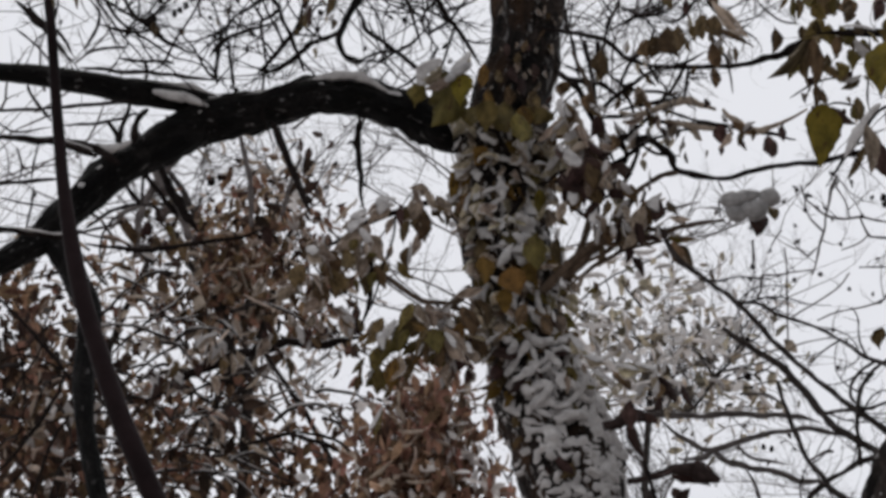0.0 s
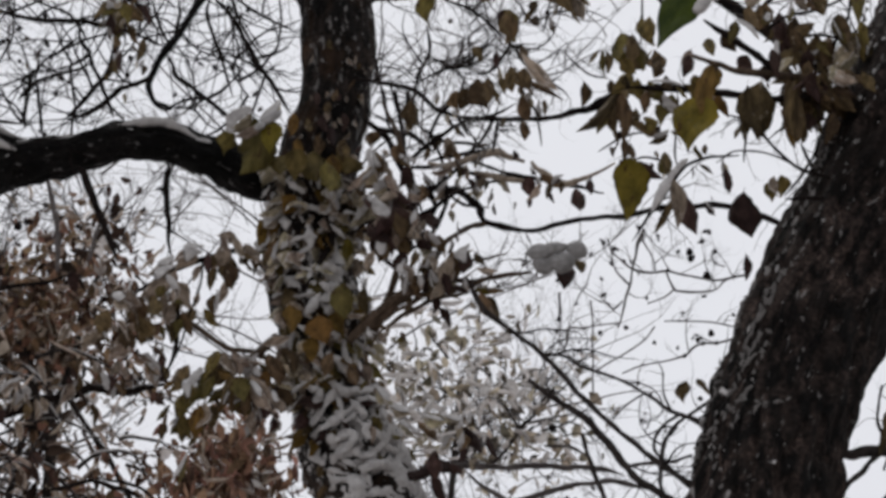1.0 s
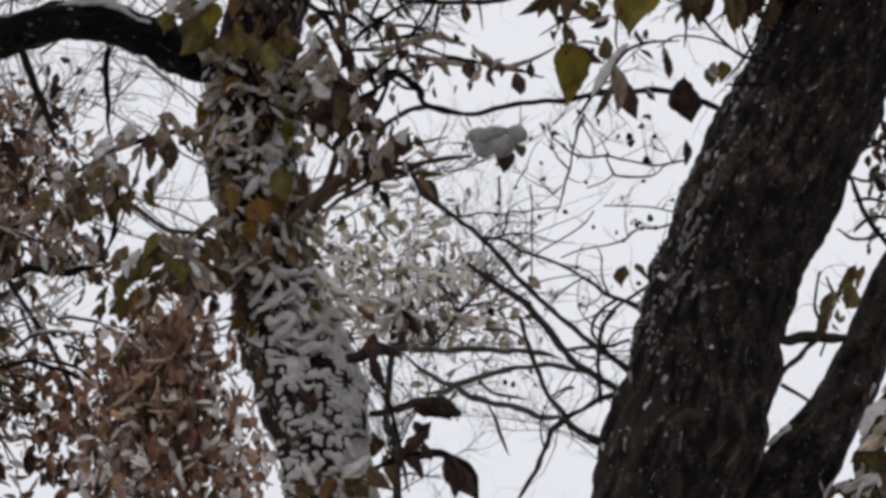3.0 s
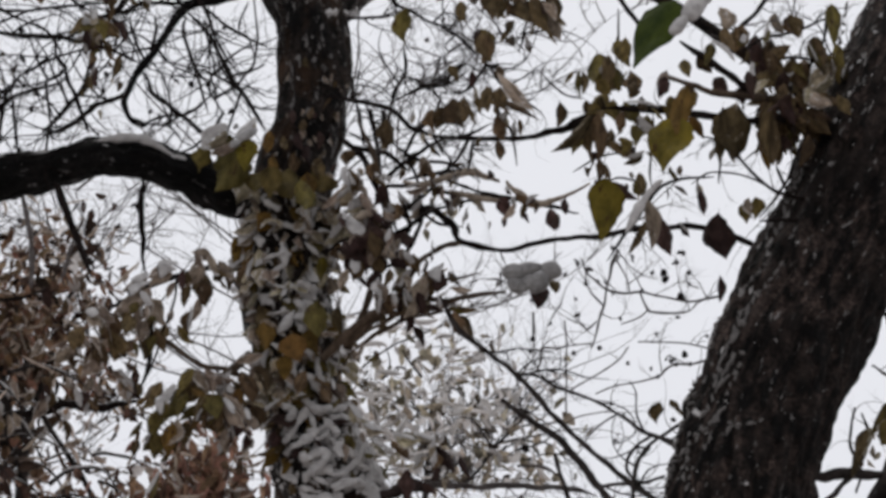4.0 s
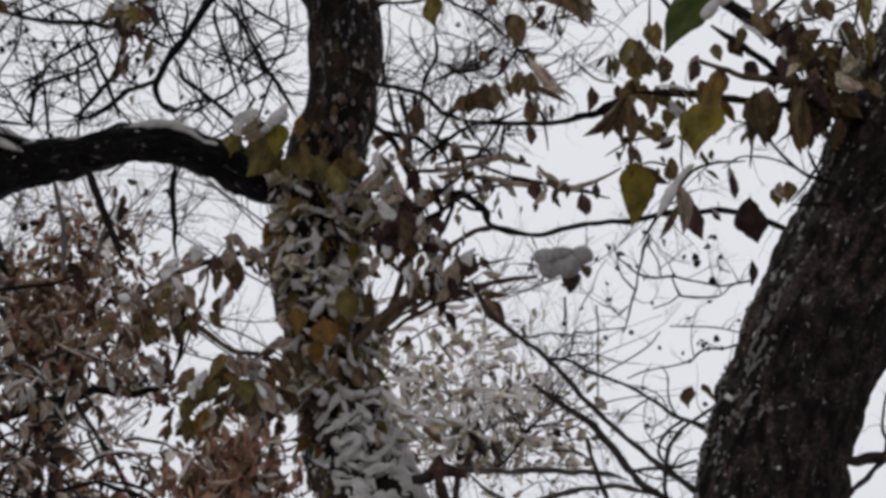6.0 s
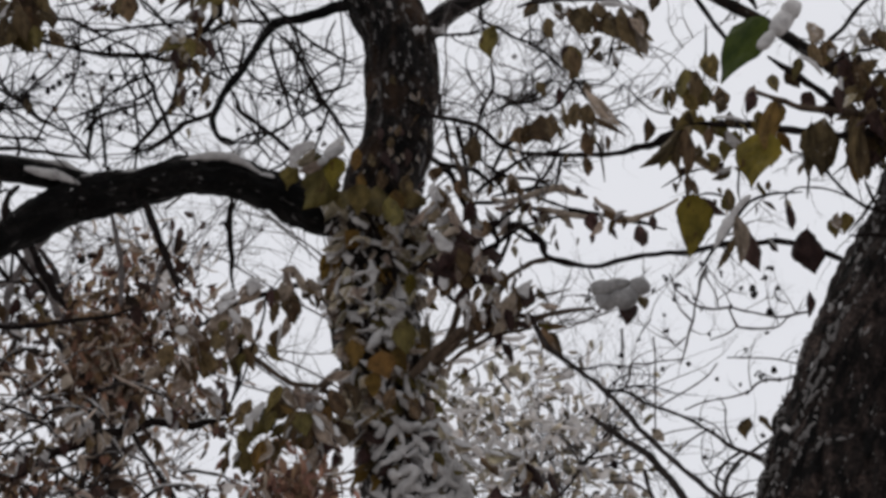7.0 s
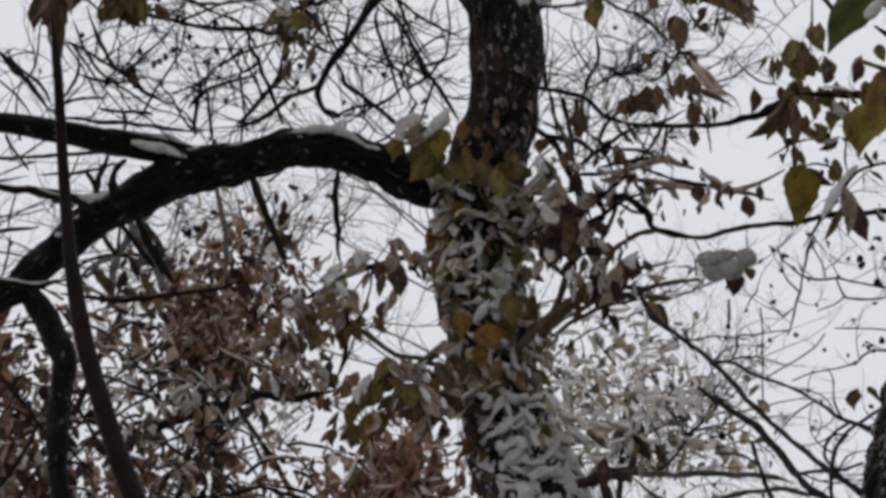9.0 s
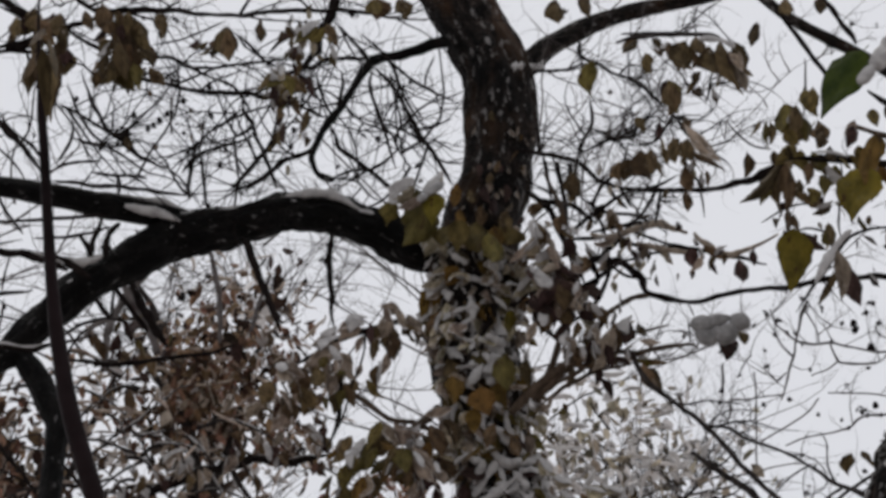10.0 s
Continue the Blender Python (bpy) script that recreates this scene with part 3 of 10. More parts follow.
def leaf_cluster(parent, centre, reach, count, size, keys, snow_odds, seed):
    """Leaves that hang in a loose spray, each its own."""
    rng = random.Random(seed)
    for _ in range(count):
        b = Vector(centre) + Vector(rng.gauss(0, 0.5) * k for k in reach)
        length = size * rng.uniform(0.6, 1.35)
        tip = b + Vector((rng.gauss(0, 0.55), rng.gauss(0, 0.3), -1 + rng.gauss(0, 0.3))).normalized() * length
        leaf(parent, rng.choice(keys), b, tip, length * rng.uniform(0.32, 0.62), rng.gauss(0, 50), rng.uniform(0.6, 1.0) if rng.random() < snow_odds else 0.0)


# ---- ground ----
gv, gf, gn = [], [], 60
for i in range(gn + 1):
    for j in range(gn + 1):
        gx, gy = ((i / gn * 2 - 1) ** 3) * 900, ((j / gn * 2 - 1) ** 3) * 900
        near = math.exp(-(gx * gx + gy * gy) / 4000)
        gv.append((gx, gy, -0.06 + 0.10 * near * noise.noise((gx * 0.35, gy * 0.35, 0)) - 0.02))
gf = [(i * (gn + 1) + j, (i + 1) * (gn + 1) + j, (i + 1) * (gn + 1) + j + 1, i * (gn + 1) + j + 1) for i in range(gn) for j in range(gn)]
tagged(mesh_object("ground", gv, gf, GROUND), "woodland ground under thin snow and brown leaf litter", "ground", kind="structure")


# ---- the vine-hung tree ----
tree = thing("vine_hung_tree", (0.470, 6.000, 0.0), "leaning dark wet tree with an arching limb and clinging snow", "tree")
trunk_path = [(-0.672, 6.100, 7.066, 0.0080), (-0.342, 6.050, 5.966, 0.0300), (-0.122, 6.000, 5.166, 0.0466), (-0.050, 6.000, 5.034, 0.0554), (0.033, 6.000, 4.904, 0.0619), (0.143, 6.000, 4.700, 0.0679), (0.166, 6.000, 4.574, 0.0697), (0.160, 6.000, 4.433, 0.0690), (0.137, 6.000, 4.348, 0.0731), (0.117, 6.000, 4.227, 0.0836), (0.112, 6.000, 4.096, 0.0829), (0.134, 6.000, 3.979, 0.0845), (0.144, 6.000, 3.885, 0.0720), (0.174, 6.000, 3.771, 0.0823), (0.194, 6.000, 3.714, 0.0897), (0.215, 6.000, 3.658, 0.0945), (0.232, 6.000, 3.603, 0.0957), (0.246, 6.000, 3.547, 0.0925), (0.259, 6.000, 3.492, 0.0872), (0.273, 6.000, 3.402, 0.0808), (0.400, 6.000, 2.600, 0.1050), (0.450, 6.000, 1.400, 0.1250), (0.470, 6.000, 0.100, 0.1800), (0.470, 6.000, -0.150, 0.2400)]
branch(tree, "trunk", trunk_path, BARK, sides=64, per=14, rough=0.1, grain=16.0, ridges=0.1)
limb_path = [(0.073, 6.000, 4.263, 0.0441), (0.018, 5.989, 4.263, 0.0440), (-0.026, 5.979, 4.284, 0.0407), (-0.092, 5.968, 4.307, 0.0374), (-0.158, 5.958, 4.326, 0.0363), (-0.202, 5.947, 4.326, 0.0362), (-0.256, 5.937, 4.314, 0.0383), (-0.310, 5.926, 4.295, 0.0393), (-0.364, 5.916, 4.276, 0.0414), (-0.417, 5.905, 4.259, 0.0435), (-0.470, 5.895, 4.238, 0.0412), (-0.501, 5.884, 4.212, 0.0389), (-0.574, 5.874, 4.163, 0.0355), (-0.636, 5.863, 4.118, 0.0332), (-0.697, 5.853, 4.051, 0.0320), (-0.746, 5.842, 3.984, 0.0286), (-0.806, 5.832, 3.940, 0.0253), (-0.908, 5.821, 3.891, 0.0231), (-1.029, 5.811, 3.836, 0.0188), (-1.161, 5.800, 3.810, 0.0063)]
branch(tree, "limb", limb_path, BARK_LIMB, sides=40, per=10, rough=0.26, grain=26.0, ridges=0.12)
branch(tree, "snow_cap", [(-0.269, 5.905, 4.333, 0.0026), (-0.240, 5.911, 4.344, 0.0060), (-0.208, 5.918, 4.353, 0.0086), (-0.175, 5.924, 4.356, 0.0094), (-0.148, 5.929, 4.349, 0.0086), (-0.124, 5.934, 4.337, 0.0060), (-0.106, 5.938, 4.329, 0.0026)], SNOW, sides=10, per=8, rough=0.5, grain=70.0, label="clinging wet white snow", seed=0)
branch(tree, "snow_cap", [(-0.382, 5.883, 4.297, 0.0017), (-0.353, 5.889, 4.304, 0.0034), (-0.321, 5.895, 4.311, 0.0051), (-0.289, 5.902, 4.323, 0.0043), (-0.265, 5.906, 4.335, 0.0026)], SNOW, sides=10, per=8, rough=0.5, grain=70.0, label="clinging wet white snow", seed=3)
branch(tree, "snow_cap", [(-0.449, 5.872, 4.286, 0.0017), (-0.417, 5.876, 4.290, 0.0034), (-0.377, 5.884, 4.297, 0.0017)], SNOW, sides=10, per=8, rough=0.5, grain=70.0, label="clinging wet white snow", seed=6)
branch(tree, "snow_cap", [(-0.554, 5.838, 4.283, 0.0036), (-0.524, 5.843, 4.279, 0.0088), (-0.491, 5.847, 4.275, 0.0088), (-0.464, 5.851, 4.265, 0.0053), (-0.448, 5.854, 4.259, 0.0019)], SNOW, sides=10, per=8, rough=0.5, grain=70.0, label="clinging wet white snow", seed=9)
branch(tree, "snow_cap", [(-0.117, 5.936, 4.318, 0.0026), (-0.098, 5.939, 4.323, 0.0077), (-0.081, 5.942, 4.316, 0.0069), (-0.070, 5.945, 4.305, 0.0026)], SNOW, sides=10, per=8, rough=0.5, grain=70.0, label="clinging wet white snow", seed=12)
branch(tree, "snow_cap", [(-0.083, 5.942, 4.299, 0.0026), (-0.065, 5.946, 4.294, 0.0051), (-0.046, 5.949, 4.285, 0.0026)], SNOW, sides=10, per=8, rough=0.5, grain=70.0, label="clinging wet white snow", seed=15)
branch(tree, "snow_cap", [(-0.654, 5.812, 4.163, 0.0020), (-0.629, 5.815, 4.154, 0.0094), (-0.608, 5.819, 4.161, 0.0074), (-0.582, 5.822, 4.174, 0.0020)], SNOW, sides=10, per=8, rough=0.5, grain=70.0, label="clinging wet white snow", seed=18)
path = [(-0.417, 5.900, 4.276, 0.0196), (-0.493, 5.886, 4.286, 0.0239), (-0.579, 5.871, 4.295, 0.0249), (-0.686, 5.857, 4.311, 0.0227), (-0.793, 5.843, 4.320, 0.0195), (-0.910, 5.829, 4.321, 0.0183), (-1.081, 5.814, 4.324, 0.0129), (-1.250, 5.800, 4.315, 0.0043)]
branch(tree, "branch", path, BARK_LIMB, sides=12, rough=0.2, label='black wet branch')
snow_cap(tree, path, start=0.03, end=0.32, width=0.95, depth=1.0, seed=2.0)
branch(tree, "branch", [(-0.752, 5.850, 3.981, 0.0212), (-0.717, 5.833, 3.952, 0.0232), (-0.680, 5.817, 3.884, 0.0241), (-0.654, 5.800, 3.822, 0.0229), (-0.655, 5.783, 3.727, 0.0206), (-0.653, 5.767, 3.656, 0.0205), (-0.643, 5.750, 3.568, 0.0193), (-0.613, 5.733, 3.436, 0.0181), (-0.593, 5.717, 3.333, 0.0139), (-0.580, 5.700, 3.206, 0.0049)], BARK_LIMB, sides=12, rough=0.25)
path = [(0.183, 6.000, 4.650, 0.0248), (0.216, 6.000, 4.679, 0.0260), (0.280, 6.000, 4.736, 0.0216), (0.372, 6.000, 4.785, 0.0182), (0.449, 6.000, 4.812, 0.0160), (0.573, 6.000, 4.840, 0.0126), (0.674, 6.000, 4.871, 0.0103), (0.813, 6.000, 4.906, 0.0046)]
branch(tree, "branch", path, BARK, sides=12, rough=0.2)
snow_cap(tree, path, start=0.04, end=0.2, width=0.6, depth=0.4)
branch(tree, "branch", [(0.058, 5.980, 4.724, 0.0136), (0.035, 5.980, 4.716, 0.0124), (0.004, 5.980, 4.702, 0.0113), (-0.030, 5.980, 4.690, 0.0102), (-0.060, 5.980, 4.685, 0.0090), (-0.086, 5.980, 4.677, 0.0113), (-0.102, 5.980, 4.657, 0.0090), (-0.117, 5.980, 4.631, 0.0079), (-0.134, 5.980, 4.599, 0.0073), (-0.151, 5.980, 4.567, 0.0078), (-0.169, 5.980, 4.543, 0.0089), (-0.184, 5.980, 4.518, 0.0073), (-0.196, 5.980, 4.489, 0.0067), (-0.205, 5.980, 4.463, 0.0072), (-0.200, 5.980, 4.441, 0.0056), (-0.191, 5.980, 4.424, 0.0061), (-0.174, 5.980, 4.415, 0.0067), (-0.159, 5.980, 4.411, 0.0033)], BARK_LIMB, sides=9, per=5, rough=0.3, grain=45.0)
branch(tree, "twig", [(-0.833, 5.750, 4.565, 0.0065), (-0.780, 5.750, 4.578, 0.0076), (-0.737, 5.750, 4.594, 0.0065), (-0.674, 5.750, 4.617, 0.0054), (-0.610, 5.750, 4.645, 0.0054), (-0.556, 5.750, 4.658, 0.0055), (-0.480, 5.750, 4.660, 0.0055), (-0.414, 5.750, 4.654, 0.0044), (-0.349, 5.750, 4.651, 0.0044), (-0.284, 5.750, 4.659, 0.0044), (-0.197, 5.750, 4.663, 0.0044), (-0.109, 5.750, 4.662, 0.0044), (-0.044, 5.750, 4.650, 0.0033), (0.016, 5.750, 4.646, 0.0033)], TWIG, sides=6, per=7)
branch(tree, "twig", [(-0.819, 5.750, 4.688, 0.0076), (-0.797, 5.750, 4.670, 0.0076), (-0.763, 5.750, 4.650, 0.0076), (-0.739, 5.750, 4.628, 0.0076), (-0.722, 5.750, 4.606, 0.0054)], TWIG, sides=6, per=7)
branch(tree, "twig", [(-0.833, 5.750, 4.563, 0.0043), (-0.800, 5.750, 4.563, 0.0043), (-0.736, 5.750, 4.566, 0.0043), (-0.692, 5.750, 4.564, 0.0033), (-0.648, 5.750, 4.550, 0.0032)], TWIG, sides=6, per=7)
branch(tree, "twig", [(-0.679, 5.800, 4.637, 0.0033), (-0.645, 5.800, 4.613, 0.0044), (-0.611, 5.800, 4.595, 0.0044), (-0.594, 5.800, 4.587, 0.0033)], TWIG, sides=6, per=7)
branch(tree, "twig", [(-0.668, 5.750, 4.703, 0.0055), (-0.655, 5.750, 4.679, 0.0055), (-0.627, 5.750, 4.661, 0.0044), (-0.599, 5.750, 4.645, 0.0044)], TWIG, sides=6, per=7)
branch(tree, "twig", [(-0.599, 5.850, 4.603, 0.0044), (-0.533, 5.850, 4.606, 0.0044), (-0.483, 5.850, 4.605, 0.0033), (-0.450, 5.850, 4.589, 0.0044), (-0.395, 5.850, 4.588, 0.0033), (-0.351, 5.850, 4.595, 0.0033), (-0.285, 5.850, 4.605, 0.0033), (-0.241, 5.850, 4.609, 0.0033)], TWIG, sides=6, per=7)
branch(tree, "twig", [(-0.564, 5.850, 4.570, 0.0033), (-0.542, 5.850, 4.563, 0.0044), (-0.492, 5.850, 4.554, 0.0044), (-0.437, 5.850, 4.538, 0.0044), (-0.371, 5.850, 4.533, 0.0044), (-0.338, 5.850, 4.534, 0.0044), (-0.294, 5.850, 4.526, 0.0044), (-0.261, 5.850, 4.519, 0.0044), (-0.216, 5.850, 4.502, 0.0044), (-0.177, 5.850, 4.485, 0.0055)], TWIG, sides=6, per=7)
branch(tree, "twig", [(-0.653, 5.850, 4.577, 0.0022), (-0.639, 5.850, 4.534, 0.0033), (-0.621, 5.850, 4.492, 0.0044), (-0.597, 5.850, 4.449, 0.0044), (-0.568, 5.850, 4.428, 0.0054), (-0.557, 5.850, 4.416, 0.0087), (-0.540, 5.850, 4.402, 0.0054), (-0.506, 5.850, 4.379, 0.0033), (-0.473, 5.850, 4.367, 0.0022)], TWIG, sides=6, per=7)
branch(tree, "twig", [(-0.686, 5.800, 4.478, 0.0033), (-0.647, 5.800, 4.458, 0.0033), (-0.614, 5.800, 4.437, 0.0032), (-0.586, 5.800, 4.419, 0.0032), (-0.552, 5.800, 4.392, 0.0043)], TWIG, sides=6, per=7)
branch(tree, "twig", [(-0.660, 5.800, 4.454, 0.0022), (-0.658, 5.800, 4.406, 0.0032), (-0.670, 5.800, 4.376, 0.0032), (-0.684, 5.800, 4.352, 0.0022)], TWIG, sides=6, per=7)
branch(tree, "twig", [(-0.661, 5.820, 4.416, 0.0022), (-0.624, 5.820, 4.404, 0.0033), (-0.581, 5.820, 4.401, 0.0032), (-0.554, 5.820, 4.402, 0.0033)], TWIG, sides=6, per=7)
branch(tree, "twig", [(-0.684, 5.800, 4.340, 0.0032), (-0.668, 5.800, 4.352, 0.0032), (-0.631, 5.800, 4.358, 0.0032), (-0.599, 5.800, 4.358, 0.0022)], TWIG, sides=6, per=7)
branch(tree, "twig", [(-0.621, 5.820, 4.345, 0.0032), (-0.589, 5.820, 4.339, 0.0032), (-0.535, 5.820, 4.337, 0.0032), (-0.513, 5.820, 4.331, 0.0032)], TWIG, sides=6, per=7)
branch(tree, "twig", [(-0.695, 5.820, 4.323, 0.0032), (-0.641, 5.820, 4.321, 0.0043), (-0.576, 5.820, 4.313, 0.0043), (-0.512, 5.820, 4.307, 0.0043), (-0.436, 5.820, 4.298, 0.0043)], TWIG, sides=6, per=7)
branch(tree, "twig", [(-0.806, 5.700, 4.408, 0.0043), (-0.784, 5.700, 4.390, 0.0053), (-0.767, 5.700, 4.367, 0.0074), (-0.738, 5.700, 4.338, 0.0053), (-0.715, 5.700, 4.309, 0.0042), (-0.698, 5.700, 4.285, 0.0032)], TWIG, sides=6, per=7)
branch(tree, "twig", [(-0.802, 5.700, 4.349, 0.0021), (-0.780, 5.700, 4.331, 0.0021), (-0.752, 5.700, 4.303, 0.0021), (-0.728, 5.700, 4.266, 0.0021)], TWIG, sides=6, per=7)
branch(tree, "twig", [(-0.337, 5.900, 4.528, 0.0033), (-0.371, 5.900, 4.496, 0.0026), (-0.404, 5.900, 4.471, 0.0026), (-0.424, 5.900, 4.438, 0.0026), (-0.456, 5.900, 4.409, 0.0020), (-0.477, 5.900, 4.385, 0.0013)], TWIG, sides=6, per=7)
branch(tree, "twig", [(-0.310, 5.900, 4.467, 0.0026), (-0.348, 5.900, 4.452, 0.0033), (-0.380, 5.900, 4.439, 0.0040), (-0.407, 5.900, 4.431, 0.0040), (-0.429, 5.900, 4.418, 0.0040), (-0.444, 5.900, 4.397, 0.0033), (-0.453, 5.900, 4.384, 0.0026)], TWIG, sides=6, per=7)
branch(tree, "twig", [(-0.344, 5.920, 4.569, 0.0026), (-0.338, 5.920, 4.532, 0.0040), (-0.329, 5.920, 4.513, 0.0046), (-0.320, 5.920, 4.495, 0.0040), (-0.344, 5.920, 4.476, 0.0033), (-0.355, 5.920, 4.470, 0.0033), (-0.352, 5.920, 4.439, 0.0026), (-0.346, 5.920, 4.391, 0.0026), (-0.336, 5.920, 4.336, 0.0026)], TWIG, sides=6, per=7)
branch(tree, "twig", [(-0.320, 5.920, 4.495, 0.0044), (-0.311, 5.920, 4.470, 0.0044), (-0.295, 5.920, 4.434, 0.0044), (-0.281, 5.920, 4.398, 0.0033), (-0.269, 5.920, 4.362, 0.0033)], TWIG, sides=6, per=7)
branch(tree, "twig", [(-0.199, 5.930, 4.454, 0.0066), (-0.227, 5.930, 4.440, 0.0055), (-0.260, 5.930, 4.427, 0.0055), (-0.276, 5.930, 4.409, 0.0055), (-0.297, 5.930, 4.384, 0.0055), (-0.324, 5.930, 4.371, 0.0044), (-0.357, 5.930, 4.359, 0.0033)], TWIG, sides=6, per=7)
branch(tree, "twig", [(-0.169, 5.950, 4.516, 0.0033), (-0.159, 5.950, 4.494, 0.0033), (-0.151, 5.950, 4.470, 0.0055), (-0.123, 5.950, 4.445, 0.0044), (-0.095, 5.950, 4.421, 0.0044), (-0.061, 5.950, 4.392, 0.0044), (-0.025, 5.950, 4.359, 0.0033)], TWIG, sides=6, per=7)
branch(tree, "twig", [(-0.087, 6.000, 4.670, 0.0045), (-0.054, 6.000, 4.639, 0.0045), (-0.037, 6.000, 4.614, 0.0045), (-0.020, 6.000, 4.577, 0.0045), (-0.002, 6.000, 4.540, 0.0056), (0.009, 6.000, 4.521, 0.0056), (0.032, 6.000, 4.485, 0.0045), (0.055, 6.000, 4.448, 0.0045), (0.074, 6.000, 4.414, 0.0045)], TWIG, sides=6, per=7)
branch(tree, "twig", [(-0.089, 6.000, 4.664, 0.0023), (-0.094, 6.000, 4.632, 0.0034), (-0.081, 6.000, 4.582, 0.0034), (-0.064, 6.000, 4.539, 0.0034), (-0.041, 6.000, 4.514, 0.0034)], TWIG, sides=6, per=7)
branch(tree, "twig", [(-0.158, 6.000, 4.568, 0.0034), (-0.150, 6.000, 4.619, 0.0034), (-0.151, 6.000, 4.663, 0.0023)], TWIG, sides=6, per=7)
branch(tree, "twig", [(-0.201, 6.000, 4.656, 0.0023), (-0.189, 6.000, 4.605, 0.0034), (-0.171, 6.000, 4.564, 0.0034)], TWIG, sides=6, per=7)
branch(tree, "twig", [(-0.055, 6.000, 4.658, 0.0023), (-0.042, 6.000, 4.596, 0.0022), (-0.030, 6.000, 4.546, 0.0022), (-0.041, 6.000, 4.508, 0.0022), (-0.023, 6.000, 4.471, 0.0022), (-0.006, 6.000, 4.447, 0.0022)], TWIG, sides=6, per=7)
branch(tree, "twig", [(-0.055, 6.000, 4.686, 0.0034), (0.002, 6.000, 4.634, 0.0034), (0.036, 6.000, 4.616, 0.0034), (0.076, 6.000, 4.598, 0.0023)], TWIG, sides=6, per=7)
branch(tree, "twig", [(-0.159, 6.000, 4.765, 0.0023), (-0.135, 6.000, 4.733, 0.0034), (-0.112, 6.000, 4.708, 0.0045), (-0.098, 6.000, 4.685, 0.0057)], TWIG, sides=6, per=7)
branch(tree, "twig", [(-0.095, 6.000, 4.686, 0.0068), (-0.134, 6.000, 4.691, 0.0045), (-0.168, 6.000, 4.689, 0.0045), (-0.202, 6.000, 4.675, 0.0045), (-0.235, 6.000, 4.658, 0.0034)], TWIG, sides=6, per=7)
branch(tree, "twig", [(-0.138, 5.950, 4.873, 0.0114), (-0.165, 5.950, 4.796, 0.0102), (-0.180, 5.950, 4.751, 0.0101), (-0.196, 5.950, 4.719, 0.0101), (-0.201, 5.950, 4.680, 0.0079), (-0.223, 5.950, 4.649, 0.0067), (-0.245, 5.950, 4.634, 0.0056), (-0.278, 5.950, 4.629, 0.0034)], TWIG, sides=6, per=7)
branch(tree, "twig", [(-0.294, 5.900, 4.644, 0.0022), (-0.272, 5.900, 4.672, 0.0045), (-0.245, 5.900, 4.691, 0.0056), (-0.201, 5.900, 4.707, 0.0067)], TWIG, sides=6, per=7)
branch(tree, "twig", [(-0.368, 5.900, 4.695, 0.0022), (-0.333, 5.900, 4.665, 0.0033), (-0.304, 5.900, 4.634, 0.0033), (-0.276, 5.900, 4.616, 0.0033)], TWIG, sides=6, per=7)
branch(tree, "twig", [(-0.522, 5.900, 4.661, 0.0022), (-0.467, 5.900, 4.675, 0.0022), (-0.424, 5.900, 4.694, 0.0022), (-0.380, 5.900, 4.717, 0.0022)], TWIG, sides=6, per=7)
branch(tree, "twig", [(-0.436, 5.900, 4.329, 0.0044), (-0.438, 5.900, 4.379, 0.0044), (-0.433, 5.900, 4.410, 0.0044)], TWIG, sides=6, per=7)
branch(tree, "twig", [(-0.403, 5.900, 4.320, 0.0033), (-0.410, 5.900, 4.368, 0.0033), (-0.418, 5.900, 4.428, 0.0033)], TWIG, sides=6, per=7)
branch(tree, "twig", [(-0.143, 6.000, 4.575, 0.0022), (-0.098, 6.000, 4.544, 0.0022), (-0.052, 6.000, 4.527, 0.0022)], TWIG, sides=6, per=7)
branch(tree, "twig", [(-0.167, 6.000, 4.422, 0.0033), (-0.129, 6.000, 4.441, 0.0033), (-0.090, 6.000, 4.445, 0.0033), (-0.051, 6.000, 4.471, 0.0045)], TWIG, sides=6, per=7)
branch(tree, "twig", [(-0.162, 6.000, 4.424, 0.0022), (-0.117, 6.000, 4.418, 0.0022), (-0.089, 6.000, 4.386, 0.0022)], TWIG, sides=6, per=7)
branch(tree, "twig", [(-0.573, 5.900, 4.335, 0.0033), (-0.572, 5.900, 4.359, 0.0033), (-0.577, 5.900, 4.379, 0.0022)], TWIG, sides=6, per=7)
branch(tree, "twig", [(-0.366, 5.900, 4.338, 0.0022), (-0.324, 5.900, 4.394, 0.0022), (-0.292, 5.900, 4.431, 0.0022), (-0.237, 5.900, 4.426, 0.0022)], TWIG, sides=6, per=7)
branch(tree, "twig", [(0.014, 6.000, 4.622, 0.0023), (0.019, 6.000, 4.660, 0.0023), (0.035, 6.000, 4.698, 0.0023)], TWIG, sides=6, per=7)
branch(tree, "twig", [(-0.019, 6.000, 4.521, 0.0022), (0.026, 6.000, 4.540, 0.0022), (0.071, 6.000, 4.560, 0.0022)], TWIG, sides=6, per=7)
branch(tree, "twig", [(-0.851, 5.750, 4.204, 0.0032), (-0.830, 5.750, 4.204, 0.0032), (-0.735, 5.750, 4.208, 0.0032), (-0.672, 5.750, 4.212, 0.0042), (-0.619, 5.750, 4.219, 0.0042), (-0.577, 5.750, 4.224, 0.0042)], TWIG, sides=6, per=7)
branch(tree, "twig", [(-0.780, 5.750, 4.257, 0.0032), (-0.774, 5.750, 4.239, 0.0032), (-0.751, 5.750, 4.204, 0.0032), (-0.734, 5.750, 4.181, 0.0032)], TWIG, sides=6, per=7)
branch(tree, "twig", [(-0.850, 5.750, 4.181, 0.0021), (-0.829, 5.750, 4.175, 0.0021), (-0.796, 5.750, 4.158, 0.0021), (-0.733, 5.750, 4.169, 0.0021)], TWIG, sides=6, per=7)
